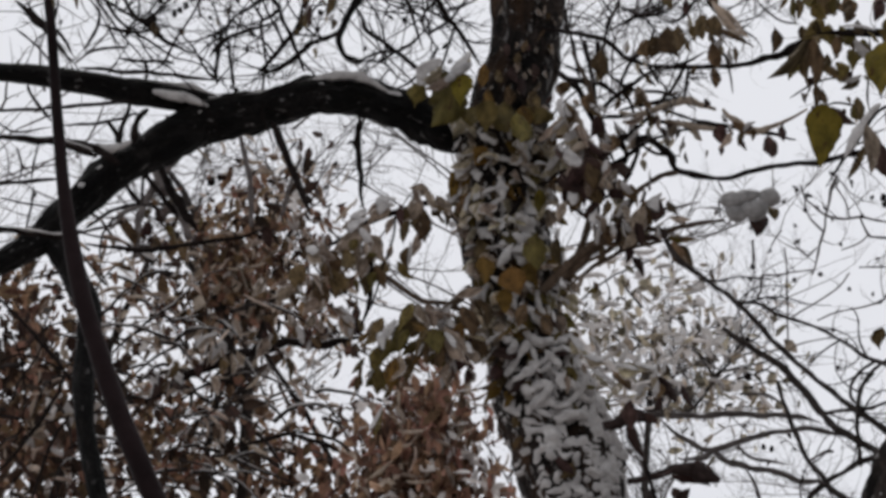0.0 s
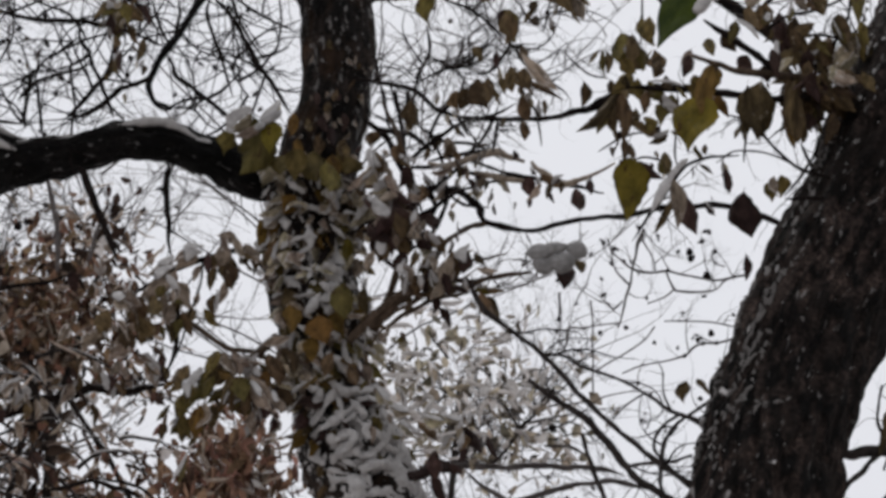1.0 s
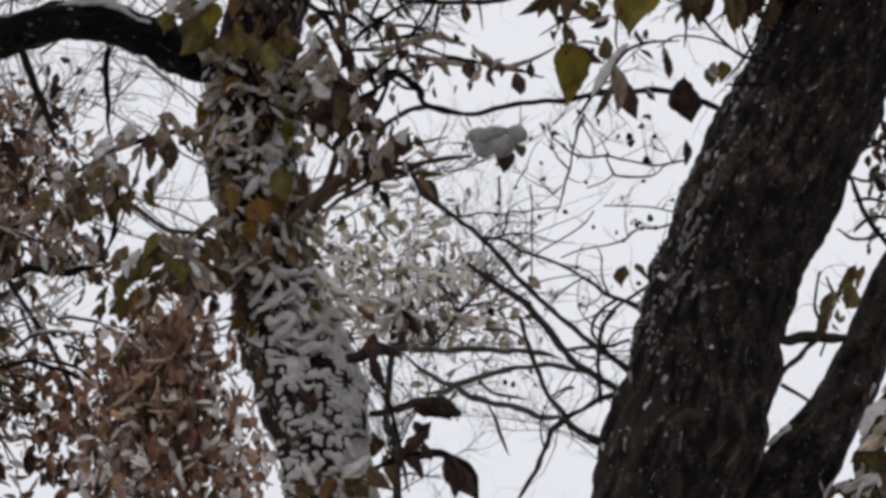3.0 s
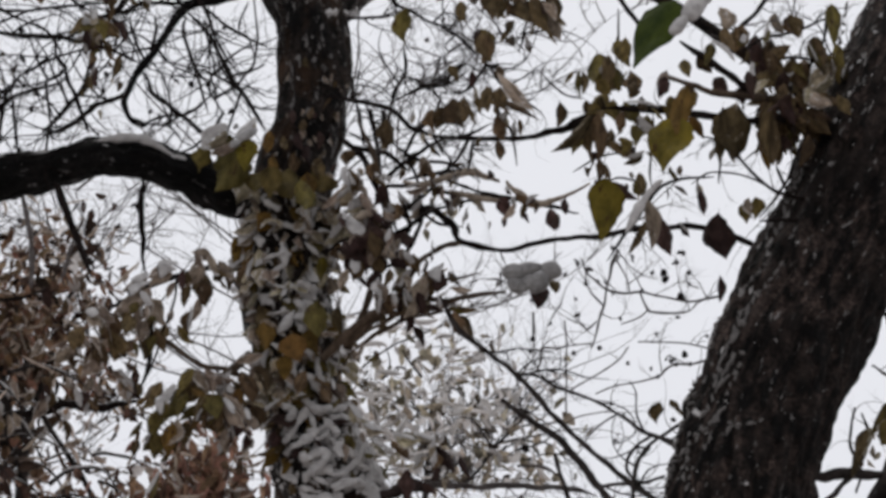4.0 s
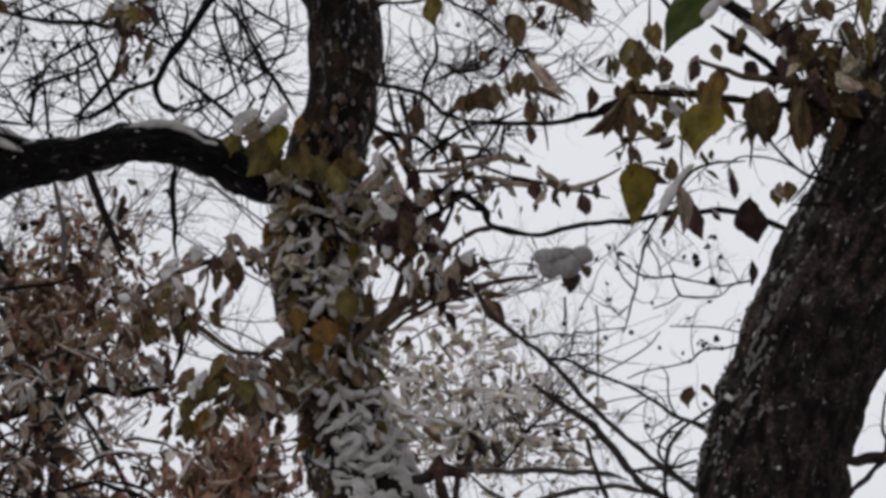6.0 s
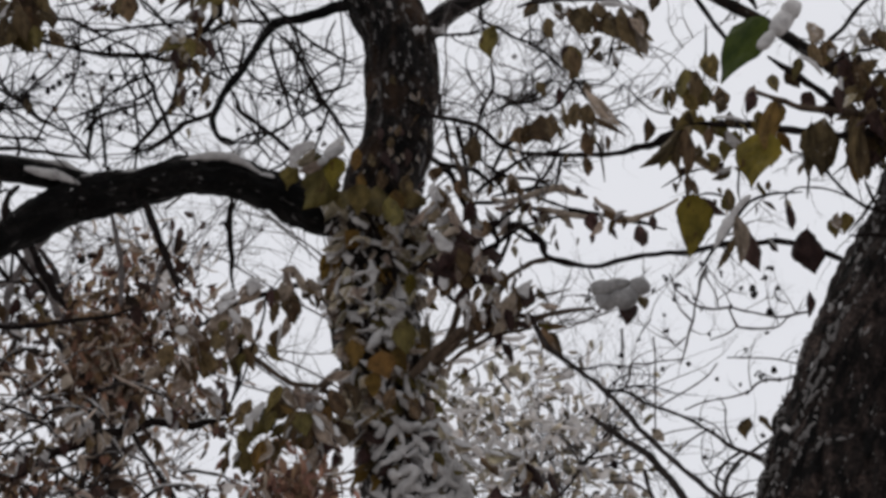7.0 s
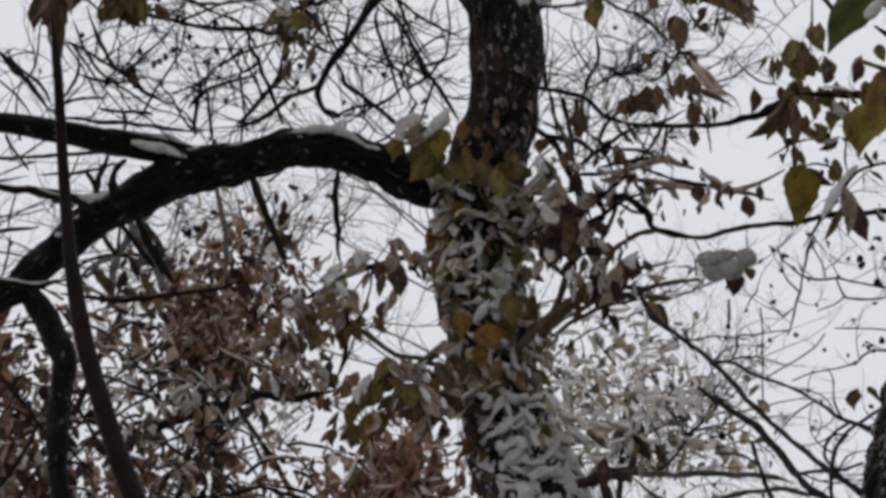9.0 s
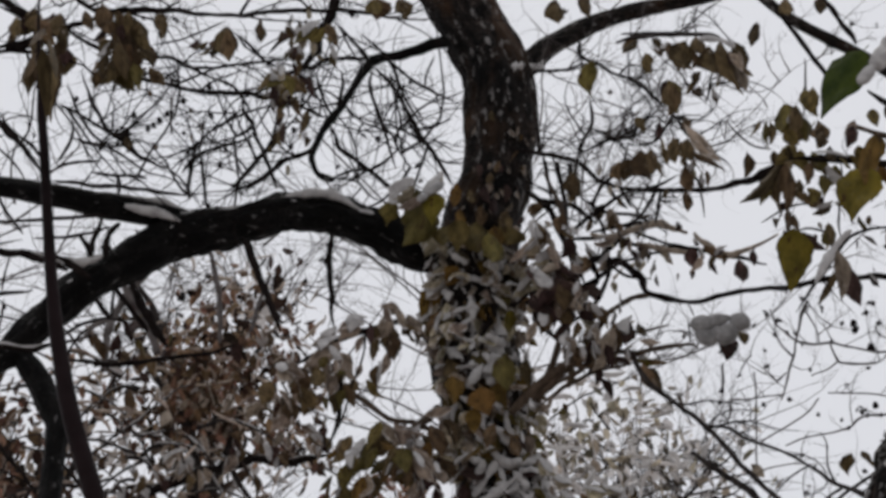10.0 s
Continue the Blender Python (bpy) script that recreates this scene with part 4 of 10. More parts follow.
branch(tree, "twig", [(-0.849, 5.750, 4.150, 0.0032), (-0.828, 5.750, 4.150, 0.0032), (-0.732, 5.750, 4.145, 0.0042), (-0.669, 5.750, 4.135, 0.0053), (-0.636, 5.750, 4.117, 0.0084), (-0.602, 5.750, 4.092, 0.0095)], TWIG, sides=6, per=7)
branch(tree, "twig", [(-0.636, 5.820, 4.216, 0.0043), (-0.619, 5.820, 4.189, 0.0053), (-0.611, 5.820, 4.162, 0.0075)], TWIG, sides=6, per=7)
branch(tree, "twig", [(-0.592, 5.820, 4.249, 0.0043), (-0.606, 5.820, 4.212, 0.0054), (-0.613, 5.820, 4.171, 0.0064)], TWIG, sides=6, per=7)
branch(tree, "twig", [(-0.560, 5.820, 4.238, 0.0054), (-0.577, 5.820, 4.212, 0.0064), (-0.587, 5.820, 4.166, 0.0075)], TWIG, sides=6, per=7)
branch(tree, "twig", [(-0.721, 5.820, 4.204, 0.0032), (-0.636, 5.820, 4.212, 0.0032), (-0.578, 5.820, 4.230, 0.0032)], TWIG, sides=6, per=7)
branch(tree, "twig", [(-0.844, 5.750, 4.053, 0.0042), (-0.823, 5.750, 4.054, 0.0042), (-0.771, 5.750, 4.059, 0.0042), (-0.708, 5.750, 4.067, 0.0042)], TWIG, sides=6, per=7)
branch(tree, "twig", [(-0.787, 5.750, 4.062, 0.0021), (-0.785, 5.750, 4.095, 0.0021), (-0.795, 5.750, 4.129, 0.0021)], TWIG, sides=6, per=7)
branch(tree, "twig", [(-0.839, 5.750, 3.960, 0.0042), (-0.818, 5.750, 3.960, 0.0052), (-0.766, 5.750, 3.956, 0.0042), (-0.703, 5.750, 3.951, 0.0052)], TWIG, sides=6, per=7)
branch(tree, "twig", [(-0.766, 5.750, 4.062, 0.0021), (-0.762, 5.750, 4.095, 0.0021), (-0.753, 5.750, 4.140, 0.0021)], TWIG, sides=6, per=7)
branch(tree, "twig", [(-0.822, 5.750, 4.026, 0.0021), (-0.779, 5.750, 4.015, 0.0021), (-0.726, 5.750, 4.006, 0.0021)], TWIG, sides=6, per=7)
branch(tree, "twig", [(-0.760, 5.750, 4.049, 0.0021), (-0.763, 5.750, 4.003, 0.0021), (-0.771, 5.750, 3.964, 0.0021)], TWIG, sides=6, per=7)
branch(tree, "twig", [(-0.645, 6.100, 4.222, 0.0045), (-0.628, 6.100, 4.204, 0.0045), (-0.605, 6.100, 4.171, 0.0056), (-0.597, 6.100, 4.156, 0.0044)], TWIG, sides=6, per=7)
branch(tree, "twig", [(-0.572, 6.200, 4.290, 0.0068), (-0.560, 6.200, 4.271, 0.0068), (-0.542, 6.200, 4.228, 0.0090), (-0.518, 6.200, 4.185, 0.0102), (-0.491, 6.200, 4.145, 0.0079)], TWIG, sides=6, per=7)
branch(tree, "twig", [(-0.600, 6.200, 4.271, 0.0034), (-0.601, 6.200, 4.204, 0.0034)], TWIG, sides=6, per=7)
branch(tree, "twig", [(-0.712, 6.200, 4.116, 0.0045), (-0.656, 6.200, 4.109, 0.0045), (-0.611, 6.200, 4.104, 0.0056), (-0.544, 6.200, 4.106, 0.0056), (-0.488, 6.200, 4.118, 0.0045), (-0.409, 6.200, 4.130, 0.0045), (-0.353, 6.200, 4.149, 0.0034)], TWIG, sides=6, per=7)
branch(tree, "twig", [(-0.714, 6.200, 4.149, 0.0034), (-0.697, 6.200, 4.161, 0.0034), (-0.670, 6.200, 4.182, 0.0034), (-0.637, 6.200, 4.197, 0.0034), (-0.603, 6.200, 4.201, 0.0023), (-0.557, 6.200, 4.191, 0.0023)], TWIG, sides=6, per=7)
branch(tree, "twig", [(-0.605, 6.200, 4.277, 0.0045), (-0.570, 6.200, 4.228, 0.0057), (-0.529, 6.200, 4.173, 0.0068)], TWIG, sides=6, per=7)
branch(tree, "twig", [(-0.205, 6.300, 3.714, 0.0045), (-0.239, 6.300, 3.732, 0.0056), (-0.295, 6.300, 3.749, 0.0045), (-0.350, 6.300, 3.740, 0.0045), (-0.406, 6.300, 3.726, 0.0033)], TWIG, sides=6, per=7)
path = [(-0.165, 6.400, 3.992, 0.0057), (-0.211, 6.400, 3.984, 0.0080), (-0.257, 6.400, 3.974, 0.0080), (-0.314, 6.400, 3.982, 0.0092), (-0.360, 6.400, 3.968, 0.0103), (-0.417, 6.400, 3.955, 0.0092), (-0.462, 6.400, 3.937, 0.0103), (-0.501, 6.400, 3.918, 0.0091), (-0.529, 6.400, 3.899, 0.0080), (-0.563, 6.400, 3.868, 0.0046)]
branch(tree, "twig", path, TWIG, sides=6, per=7)
snow_cap(tree, path, start=0.05, end=0.35, width=0.7, depth=0.6, seed=3.0)
snow_cap(tree, path, start=0.55, end=0.8, width=0.7, depth=0.6, seed=7.0)
for k, (x, y, z, r) in enumerate(path):
    leaf_cluster(tree, (x, y - 0.06, z + 0.01), (0.06, 0.05, 0.035), 6, 0.042, "brpb", 0.25, 200 + k)
path = [(-0.837, 5.750, 4.150, 0.0063), (-0.773, 5.750, 4.144, 0.0063), (-0.710, 5.750, 4.135, 0.0063), (-0.645, 5.750, 4.109, 0.0095)]
branch(tree, "twig", path, TWIG, sides=6, per=7)
snow_cap(tree, path, start=0.4, end=1, width=1.2, depth=1.2)
path = [(-0.817, 5.700, 3.947, 0.0041), (-0.754, 5.700, 3.934, 0.0052), (-0.702, 5.700, 3.926, 0.0052), (-0.660, 5.700, 3.940, 0.0041)]
branch(tree, "twig", path, TWIG, sides=6, per=7)
snow_cap(tree, path, start=0.1, end=0.95, width=1.4, depth=1.3)
branch(tree, "twig", [(-0.328, 5.850, 4.225, 0.0064), (-0.316, 5.850, 4.202, 0.0075), (-0.287, 5.850, 4.132, 0.0074), (-0.269, 5.850, 4.081, 0.0064), (-0.249, 5.850, 4.033, 0.0042)], TWIG, sides=6, per=7)
branch(tree, "twig", [(-0.161, 5.900, 4.258, 0.0065), (-0.161, 5.900, 4.216, 0.0065), (-0.161, 5.900, 4.158, 0.0054), (-0.151, 5.900, 4.067, 0.0043)], TWIG, sides=6, per=7)
husk(tree, (-0.546, 5.850, 4.482), 0.011)
husk(tree, (-0.518, 5.850, 4.455), 0.013)
husk(tree, (-0.508, 5.850, 4.461), 0.011)
husk(tree, (-0.497, 5.850, 4.471), 0.013)
husk(tree, (-0.483, 5.850, 4.486), 0.011)
husk(tree, (-0.475, 5.850, 4.491), 0.009)
husk(tree, (-0.561, 5.850, 4.438), 0.015)
husk(tree, (-0.553, 5.850, 4.411), 0.015)
husk(tree, (-0.376, 5.850, 4.379), 0.010)
husk(tree, (-0.371, 5.850, 4.555), 0.010)
husk(tree, (-0.660, 5.850, 4.515), 0.011)
husk(tree, (-0.608, 5.850, 4.409), 0.009)
husk(tree, (-0.258, 5.850, 4.437), 0.011)
husk(tree, (-0.241, 5.850, 4.420), 0.010)
husk(tree, (-0.237, 5.850, 4.456), 0.010)
husk(tree, (-0.150, 5.850, 4.379), 0.010)
husk(tree, (-0.366, 5.850, 4.411), 0.009)
husk(tree, (-0.404, 5.850, 4.545), 0.011)
husk(tree, (-0.449, 5.850, 4.445), 0.008)
husk(tree, (-0.040, 5.850, 4.438), 0.010)
husk(tree, (-0.456, 6.100, 4.208), 0.018)
husk(tree, (-0.441, 6.100, 4.215), 0.011)
husk(tree, (-0.803, 6.100, 4.180), 0.009)
branch(tree, "twig", [(0.215, 5.850, 3.899, 0.0116), (0.241, 5.850, 3.922, 0.0106), (0.294, 5.850, 3.975, 0.0095), (0.336, 5.850, 4.010, 0.0085), (0.411, 5.850, 4.003, 0.0043), (0.475, 5.850, 4.014, 0.0043), (0.531, 5.850, 4.024, 0.0043)], TWIG_BROWN, sides=6, per=7, label='olive-brown side branch')
branch(tree, "twig", [(0.336, 5.850, 4.010, 0.0064), (0.368, 5.850, 4.080, 0.0053), (0.422, 5.850, 4.114, 0.0054), (0.454, 5.850, 4.119, 0.0043)], TWIG_BROWN, sides=6, per=7)
branch(tree, "twig", [(0.241, 5.850, 3.894, 0.0042), (0.284, 5.850, 3.929, 0.0042), (0.347, 5.850, 3.965, 0.0042), (0.411, 5.850, 3.978, 0.0043)], TWIG_BROWN, sides=6, per=7)
branch(tree, "twig", [(0.283, 5.850, 4.090, 0.0043), (0.347, 5.850, 4.144, 0.0054), (0.336, 5.850, 4.190, 0.0075), (0.390, 5.850, 4.184, 0.0086), (0.428, 5.850, 4.158, 0.0075), (0.449, 5.850, 4.120, 0.0064), (0.519, 5.850, 4.107, 0.0054), (0.616, 5.850, 4.131, 0.0054), (0.703, 5.850, 4.142, 0.0054), (0.812, 5.850, 4.162, 0.0065), (0.910, 5.850, 4.165, 0.0065), (1.028, 5.850, 4.127, 0.0065), (1.104, 5.850, 4.112, 0.0054)], TWIG, sides=6, per=7)
branch(tree, "twig", [(0.179, 5.850, 4.425, 0.0055), (0.228, 5.850, 4.414, 0.0054), (0.309, 5.850, 4.398, 0.0054), (0.360, 5.850, 4.352, 0.0054), (0.461, 5.850, 4.340, 0.0054), (0.578, 5.850, 4.347, 0.0065), (0.639, 5.850, 4.366, 0.0087), (0.713, 5.850, 4.401, 0.0087), (0.786, 5.850, 4.418, 0.0065), (0.866, 5.850, 4.409, 0.0065), (0.963, 5.850, 4.393, 0.0054)], TWIG, sides=6, per=7)
branch(tree, "twig", [(0.230, 5.900, 4.347, 0.0065), (0.263, 5.900, 4.312, 0.0065), (0.296, 5.900, 4.229, 0.0054), (0.312, 5.900, 4.170, 0.0054), (0.320, 5.900, 4.124, 0.0043)], TWIG, sides=6, per=7)
branch(tree, "twig", [(0.213, 5.900, 4.358, 0.0066), (0.251, 5.900, 4.335, 0.0065), (0.306, 5.900, 4.325, 0.0055), (0.350, 5.900, 4.290, 0.0044)], TWIG, sides=6, per=7)
branch(tree, "twig", [(0.262, 5.900, 4.444, 0.0033), (0.284, 5.900, 4.360, 0.0044), (0.295, 5.900, 4.277, 0.0044), (0.328, 5.900, 4.159, 0.0043)], TWIG, sides=6, per=7)
branch(tree, "twig", [(0.199, 5.900, 4.120, 0.0054), (0.264, 5.900, 4.134, 0.0065), (0.328, 5.900, 4.147, 0.0054), (0.372, 5.900, 4.196, 0.0043)], TWIG, sides=6, per=7)
branch(tree, "twig", [(0.372, 5.900, 4.369, 0.0044), (0.394, 5.900, 4.339, 0.0033), (0.410, 5.900, 4.322, 0.0022)], TWIG, sides=6, per=7)
branch(tree, "twig", [(0.339, 5.900, 4.272, 0.0033), (0.393, 5.900, 4.286, 0.0044), (0.459, 5.900, 4.293, 0.0044), (0.514, 5.900, 4.281, 0.0033)], TWIG, sides=6, per=7)
branch(tree, "twig", [(0.372, 5.900, 4.267, 0.0033), (0.437, 5.900, 4.245, 0.0043), (0.524, 5.900, 4.241, 0.0044), (0.611, 5.900, 4.226, 0.0044), (0.677, 5.900, 4.210, 0.0033)], TWIG, sides=6, per=7)
path = [(0.340, 5.900, 3.639, 0.0084), (0.392, 5.900, 3.651, 0.0063), (0.456, 5.900, 3.651, 0.0053), (0.540, 5.900, 3.652, 0.0063), (0.625, 5.900, 3.651, 0.0053), (0.667, 5.900, 3.647, 0.0042), (0.698, 5.900, 3.639, 0.0032)]
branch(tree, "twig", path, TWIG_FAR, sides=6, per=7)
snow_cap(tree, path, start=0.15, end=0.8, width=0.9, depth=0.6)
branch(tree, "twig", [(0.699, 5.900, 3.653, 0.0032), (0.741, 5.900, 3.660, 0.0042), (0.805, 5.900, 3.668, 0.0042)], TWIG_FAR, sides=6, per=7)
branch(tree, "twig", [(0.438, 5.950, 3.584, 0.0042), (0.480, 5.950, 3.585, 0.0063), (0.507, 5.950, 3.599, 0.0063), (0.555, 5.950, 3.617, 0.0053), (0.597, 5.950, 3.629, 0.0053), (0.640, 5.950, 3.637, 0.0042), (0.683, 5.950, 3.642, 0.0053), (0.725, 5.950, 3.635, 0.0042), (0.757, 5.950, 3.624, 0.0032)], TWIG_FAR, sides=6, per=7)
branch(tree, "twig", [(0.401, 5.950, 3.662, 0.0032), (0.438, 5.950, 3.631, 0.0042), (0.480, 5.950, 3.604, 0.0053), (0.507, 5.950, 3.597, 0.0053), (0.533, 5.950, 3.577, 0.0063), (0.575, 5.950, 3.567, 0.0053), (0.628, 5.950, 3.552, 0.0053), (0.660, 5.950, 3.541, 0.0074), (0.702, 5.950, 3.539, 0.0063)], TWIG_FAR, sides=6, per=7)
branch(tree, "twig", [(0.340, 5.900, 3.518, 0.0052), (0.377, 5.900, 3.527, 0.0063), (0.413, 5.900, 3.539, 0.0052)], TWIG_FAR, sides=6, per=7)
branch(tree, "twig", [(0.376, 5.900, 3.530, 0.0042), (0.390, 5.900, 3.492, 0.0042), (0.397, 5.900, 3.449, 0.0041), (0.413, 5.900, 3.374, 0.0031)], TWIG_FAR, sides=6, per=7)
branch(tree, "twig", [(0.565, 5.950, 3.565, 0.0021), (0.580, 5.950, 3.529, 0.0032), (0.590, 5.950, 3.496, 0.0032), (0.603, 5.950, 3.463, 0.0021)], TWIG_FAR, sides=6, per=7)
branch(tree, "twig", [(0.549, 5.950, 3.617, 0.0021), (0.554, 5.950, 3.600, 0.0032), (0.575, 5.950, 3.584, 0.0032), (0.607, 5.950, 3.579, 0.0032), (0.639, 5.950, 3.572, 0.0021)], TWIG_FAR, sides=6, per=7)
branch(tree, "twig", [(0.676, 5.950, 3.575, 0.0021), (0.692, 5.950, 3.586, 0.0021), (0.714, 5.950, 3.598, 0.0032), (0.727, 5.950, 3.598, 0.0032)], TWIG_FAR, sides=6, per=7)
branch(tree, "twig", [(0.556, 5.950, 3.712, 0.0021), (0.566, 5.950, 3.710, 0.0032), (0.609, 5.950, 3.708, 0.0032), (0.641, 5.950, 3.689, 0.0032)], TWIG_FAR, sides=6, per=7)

# ---- broken spurs and curled dead leaves low on the trunk ----
branch(tree, "spur", [(0.295, 5.850, 3.611, 0.0093), (0.327, 5.850, 3.622, 0.0125), (0.349, 5.850, 3.635, 0.0125), (0.377, 5.850, 3.627, 0.0083), (0.394, 5.850, 3.623, 0.0042)], DEAD, sides=10, rough=0.4, grain=60.0)
branch(tree, "spur", [(0.337, 5.850, 3.506, 0.0052), (0.399, 5.850, 3.522, 0.0062), (0.422, 5.850, 3.529, 0.0093), (0.451, 5.850, 3.530, 0.0135), (0.482, 5.850, 3.517, 0.0124), (0.501, 5.850, 3.509, 0.0072), (0.505, 5.850, 3.507, 0.0041)], DEAD, sides=12, rough=0.5, grain=60.0)
branch(tree, "twig", [(0.335, 5.820, 3.388, 0.0061), (0.387, 5.820, 3.410, 0.0072), (0.438, 5.820, 3.422, 0.0082), (0.489, 5.820, 3.415, 0.0082), (0.520, 5.820, 3.385, 0.0082), (0.535, 5.820, 3.332, 0.0071)], TWIG, sides=6, per=7)
branch(tree, "twig", [(0.365, 5.820, 3.536, 0.0041), (0.377, 5.820, 3.496, 0.0041), (0.387, 5.820, 3.448, 0.0041), (0.397, 5.820, 3.405, 0.0041)], TWIG, sides=6, per=7)
leaf(tree, "r", (0.452, 5.837, 3.495), (0.399, 5.855, 3.435), 0.027, 20)
leaf(tree, "r", (0.445, 5.802, 3.464), (0.385, 5.789, 3.404), 0.026, -20)
leaf(tree, "r", (0.428, 5.746, 3.425), (0.442, 5.739, 3.381), 0.024, 10)
leaf(tree, "r", (0.385, 5.789, 3.438), (0.383, 5.762, 3.364), 0.026, 20)
leaf(tree, "r", (0.463, 5.746, 3.402), (0.495, 5.776, 3.340), 0.032, 10)
leaf(tree, "r", (0.484, 5.818, 3.419), (0.530, 5.802, 3.338), 0.031, -15)
leaf(tree, "r", (0.395, 5.792, 3.407), (0.433, 5.821, 3.372), 0.027, 10)
leaf(tree, "b", (0.358, 5.848, 3.433), (0.390, 5.868, 3.366), 0.031, 10)
leaf(tree, "r", (0.508, 5.799, 3.384), (0.488, 5.810, 3.329), 0.027, -6)
leaf(tree, "r", (0.343, 5.777, 3.644), (0.341, 5.781, 3.577), 0.034, 10)
leaf(tree, "r", (0.334, 5.803, 3.622), (0.369, 5.825, 3.531), 0.027, 20)
leaf(tree, "r", (0.366, 5.778, 3.614), (0.395, 5.788, 3.595), 0.017, 10)
leaf(tree, "r", (0.411, 5.874, 3.548), (0.491, 5.858, 3.494), 0.034, 15, 0.40)
leaf(tree, "r", (0.453, 5.877, 3.554), (0.507, 5.900, 3.530), 0.031, -20)
leaf(tree, "r", (0.426, 5.855, 3.533), (0.387, 5.825, 3.506), 0.016, -29)

# ---- the furrowed tree with the forked stem ----
furrowed_tree = thing("furrowed_tree", (0.320, 5.600, 0.0), "thick leaning tree with furrowed dark bark and snow dabs", "tree")
furrowed_tree.location = (0.643, 5.6, 0.0)
furrowed_path = [(2.369, 5.700, 6.559, 0.0300), (1.815, 5.650, 5.559, 0.0800), (1.497, 5.600, 4.859, 0.1120), (1.225, 5.600, 4.259, 0.1379), (1.175, 5.600, 4.143, 0.1314), (1.120, 5.600, 4.028, 0.1278), (1.062, 5.600, 3.915, 0.1285), (1.010, 5.600, 3.804, 0.1276), (0.967, 5.600, 3.694, 0.1233), (0.931, 5.600, 3.586, 0.1257), (0.903, 5.600, 3.480, 0.1289), (0.876, 5.600, 3.375, 0.1318), (0.853, 5.600, 3.290, 0.1327), (0.728, 5.600, 2.640, 0.1500), (0.663, 5.600, 1.400, 0.1700), (0.643, 5.600, 0.500, 0.2000), (0.643, 5.600, 0.100, 0.2500), (0.643, 5.600, -0.150, 0.3400)]
branch(furrowed_tree, "trunk", furrowed_path, BARK_RIGHT, sides=110, per=22, rough=0.03, grain=14.0, ridges=0.11, seed=4.0)
path = [(1.714, 5.760, 4.424, 0.0380), (1.380, 5.720, 3.858, 0.0511), (1.309, 5.708, 3.740, 0.0495), (1.269, 5.696, 3.669, 0.0481), (1.230, 5.684, 3.588, 0.0467), (1.195, 5.672, 3.519, 0.0464), (1.159, 5.660, 3.461, 0.0502), (1.123, 5.648, 3.404, 0.0560), (1.086, 5.636, 3.347, 0.0617), (1.051, 5.624, 3.299, 0.0664), (1.006, 5.612, 3.235, 0.0660), (0.942, 5.600, 3.170, 0.0476)]
branch(furrowed_tree, "stem", path, BARK_RIGHT, sides=48, per=14, rough=0.1, grain=20.0, ridges=0.12)
branch(furrowed_tree, "snow_cap", [(1.087, 5.620, 3.429, 0.0041), (1.074, 5.620, 3.417, 0.0091), (1.057, 5.620, 3.404, 0.0101), (1.039, 5.620, 3.394, 0.0061), (1.026, 5.620, 3.386, 0.0030)], SNOW, sides=10, per=8, rough=0.5, grain=70.0, label="clinging wet white snow")
branch(furrowed_tree, "branch", [(0.544, 5.650, 4.764, 0.0076), (0.664, 5.650, 4.647, 0.0097), (0.724, 5.650, 4.600, 0.0108), (0.852, 5.650, 4.526, 0.0118), (0.967, 5.650, 4.442, 0.0139), (1.050, 5.650, 4.379, 0.0149), (1.153, 5.650, 4.311, 0.0180), (1.236, 5.650, 4.266, 0.0190)], BARK, sides=10, rough=0.2)
branch(furrowed_tree, "twig", [(0.683, 5.650, 4.626, 0.0043), (0.728, 5.650, 4.560, 0.0053), (0.773, 5.650, 4.489, 0.0043), (0.789, 5.650, 4.460, 0.0032)], TWIG, sides=6)
branch(furrowed_tree, "twig", [(0.754, 5.650, 4.676, 0.0043), (0.784, 5.650, 4.634, 0.0054), (0.830, 5.650, 4.559, 0.0064)], TWIG, sides=6)


def bark_strip(base, tip, width):
    """A broken run of pale flakes, creeper bark and frost, that cling to the furrowed trunk."""
    b, t = Vector(base), Vector(tip)
    count = max(1, round((t - b).length / 0.017))
    for k in range(count):
        ob = new("bark_flake", STRIPS[pad_rng.randrange(8)])
        start, end = b.lerp(t, k / count), b.lerp(t, (k + pad_rng.uniform(0.65, 1.1)) / count)
        shift = Vector((pad_rng.gauss(0, 0.003), 0, pad_rng.gauss(0, 0.003)))
        place(ob, start + shift, end - shift, width * pad_rng.uniform(0.6, 1.0), pad_rng.uniform(-40, 40), width * 0.6)
        attach(ob, furrowed_tree)
        ob["label"] = "pale frosted flake of creeper bark"


bark_strip((1.158, 5.578, 4.512), (1.134, 5.577, 4.422), 0.0090)
bark_strip((1.134, 5.577, 4.422), (1.094, 5.530, 4.264), 0.0090)
bark_strip((1.094, 5.530, 4.264), (1.054, 5.557, 4.190), 0.0090)
bark_strip((1.054, 5.557, 4.190), (1.003, 5.549, 4.060), 0.0090)
bark_strip((1.003, 5.549, 4.060), (0.977, 5.547, 4.002), 0.0090)
bark_strip((1.104, 5.521, 4.271), (1.062, 5.532, 4.178), 0.0080)
bark_strip((1.062, 5.532, 4.178), (1.023, 5.535, 4.088), 0.0080)
bark_strip((1.023, 5.535, 4.088), (0.989, 5.528, 4.006), 0.0080)
bark_strip((0.985, 5.510, 3.969), (0.938, 5.539, 3.920), 0.0080)
bark_strip((0.938, 5.539, 3.920), (0.901, 5.578, 3.869), 0.0080)
bark_strip((0.901, 5.578, 3.869), (0.875, 5.578, 3.836), 0.0080)
bark_strip((1.000, 5.488, 3.942), (0.925, 5.516, 3.858), 0.0090)
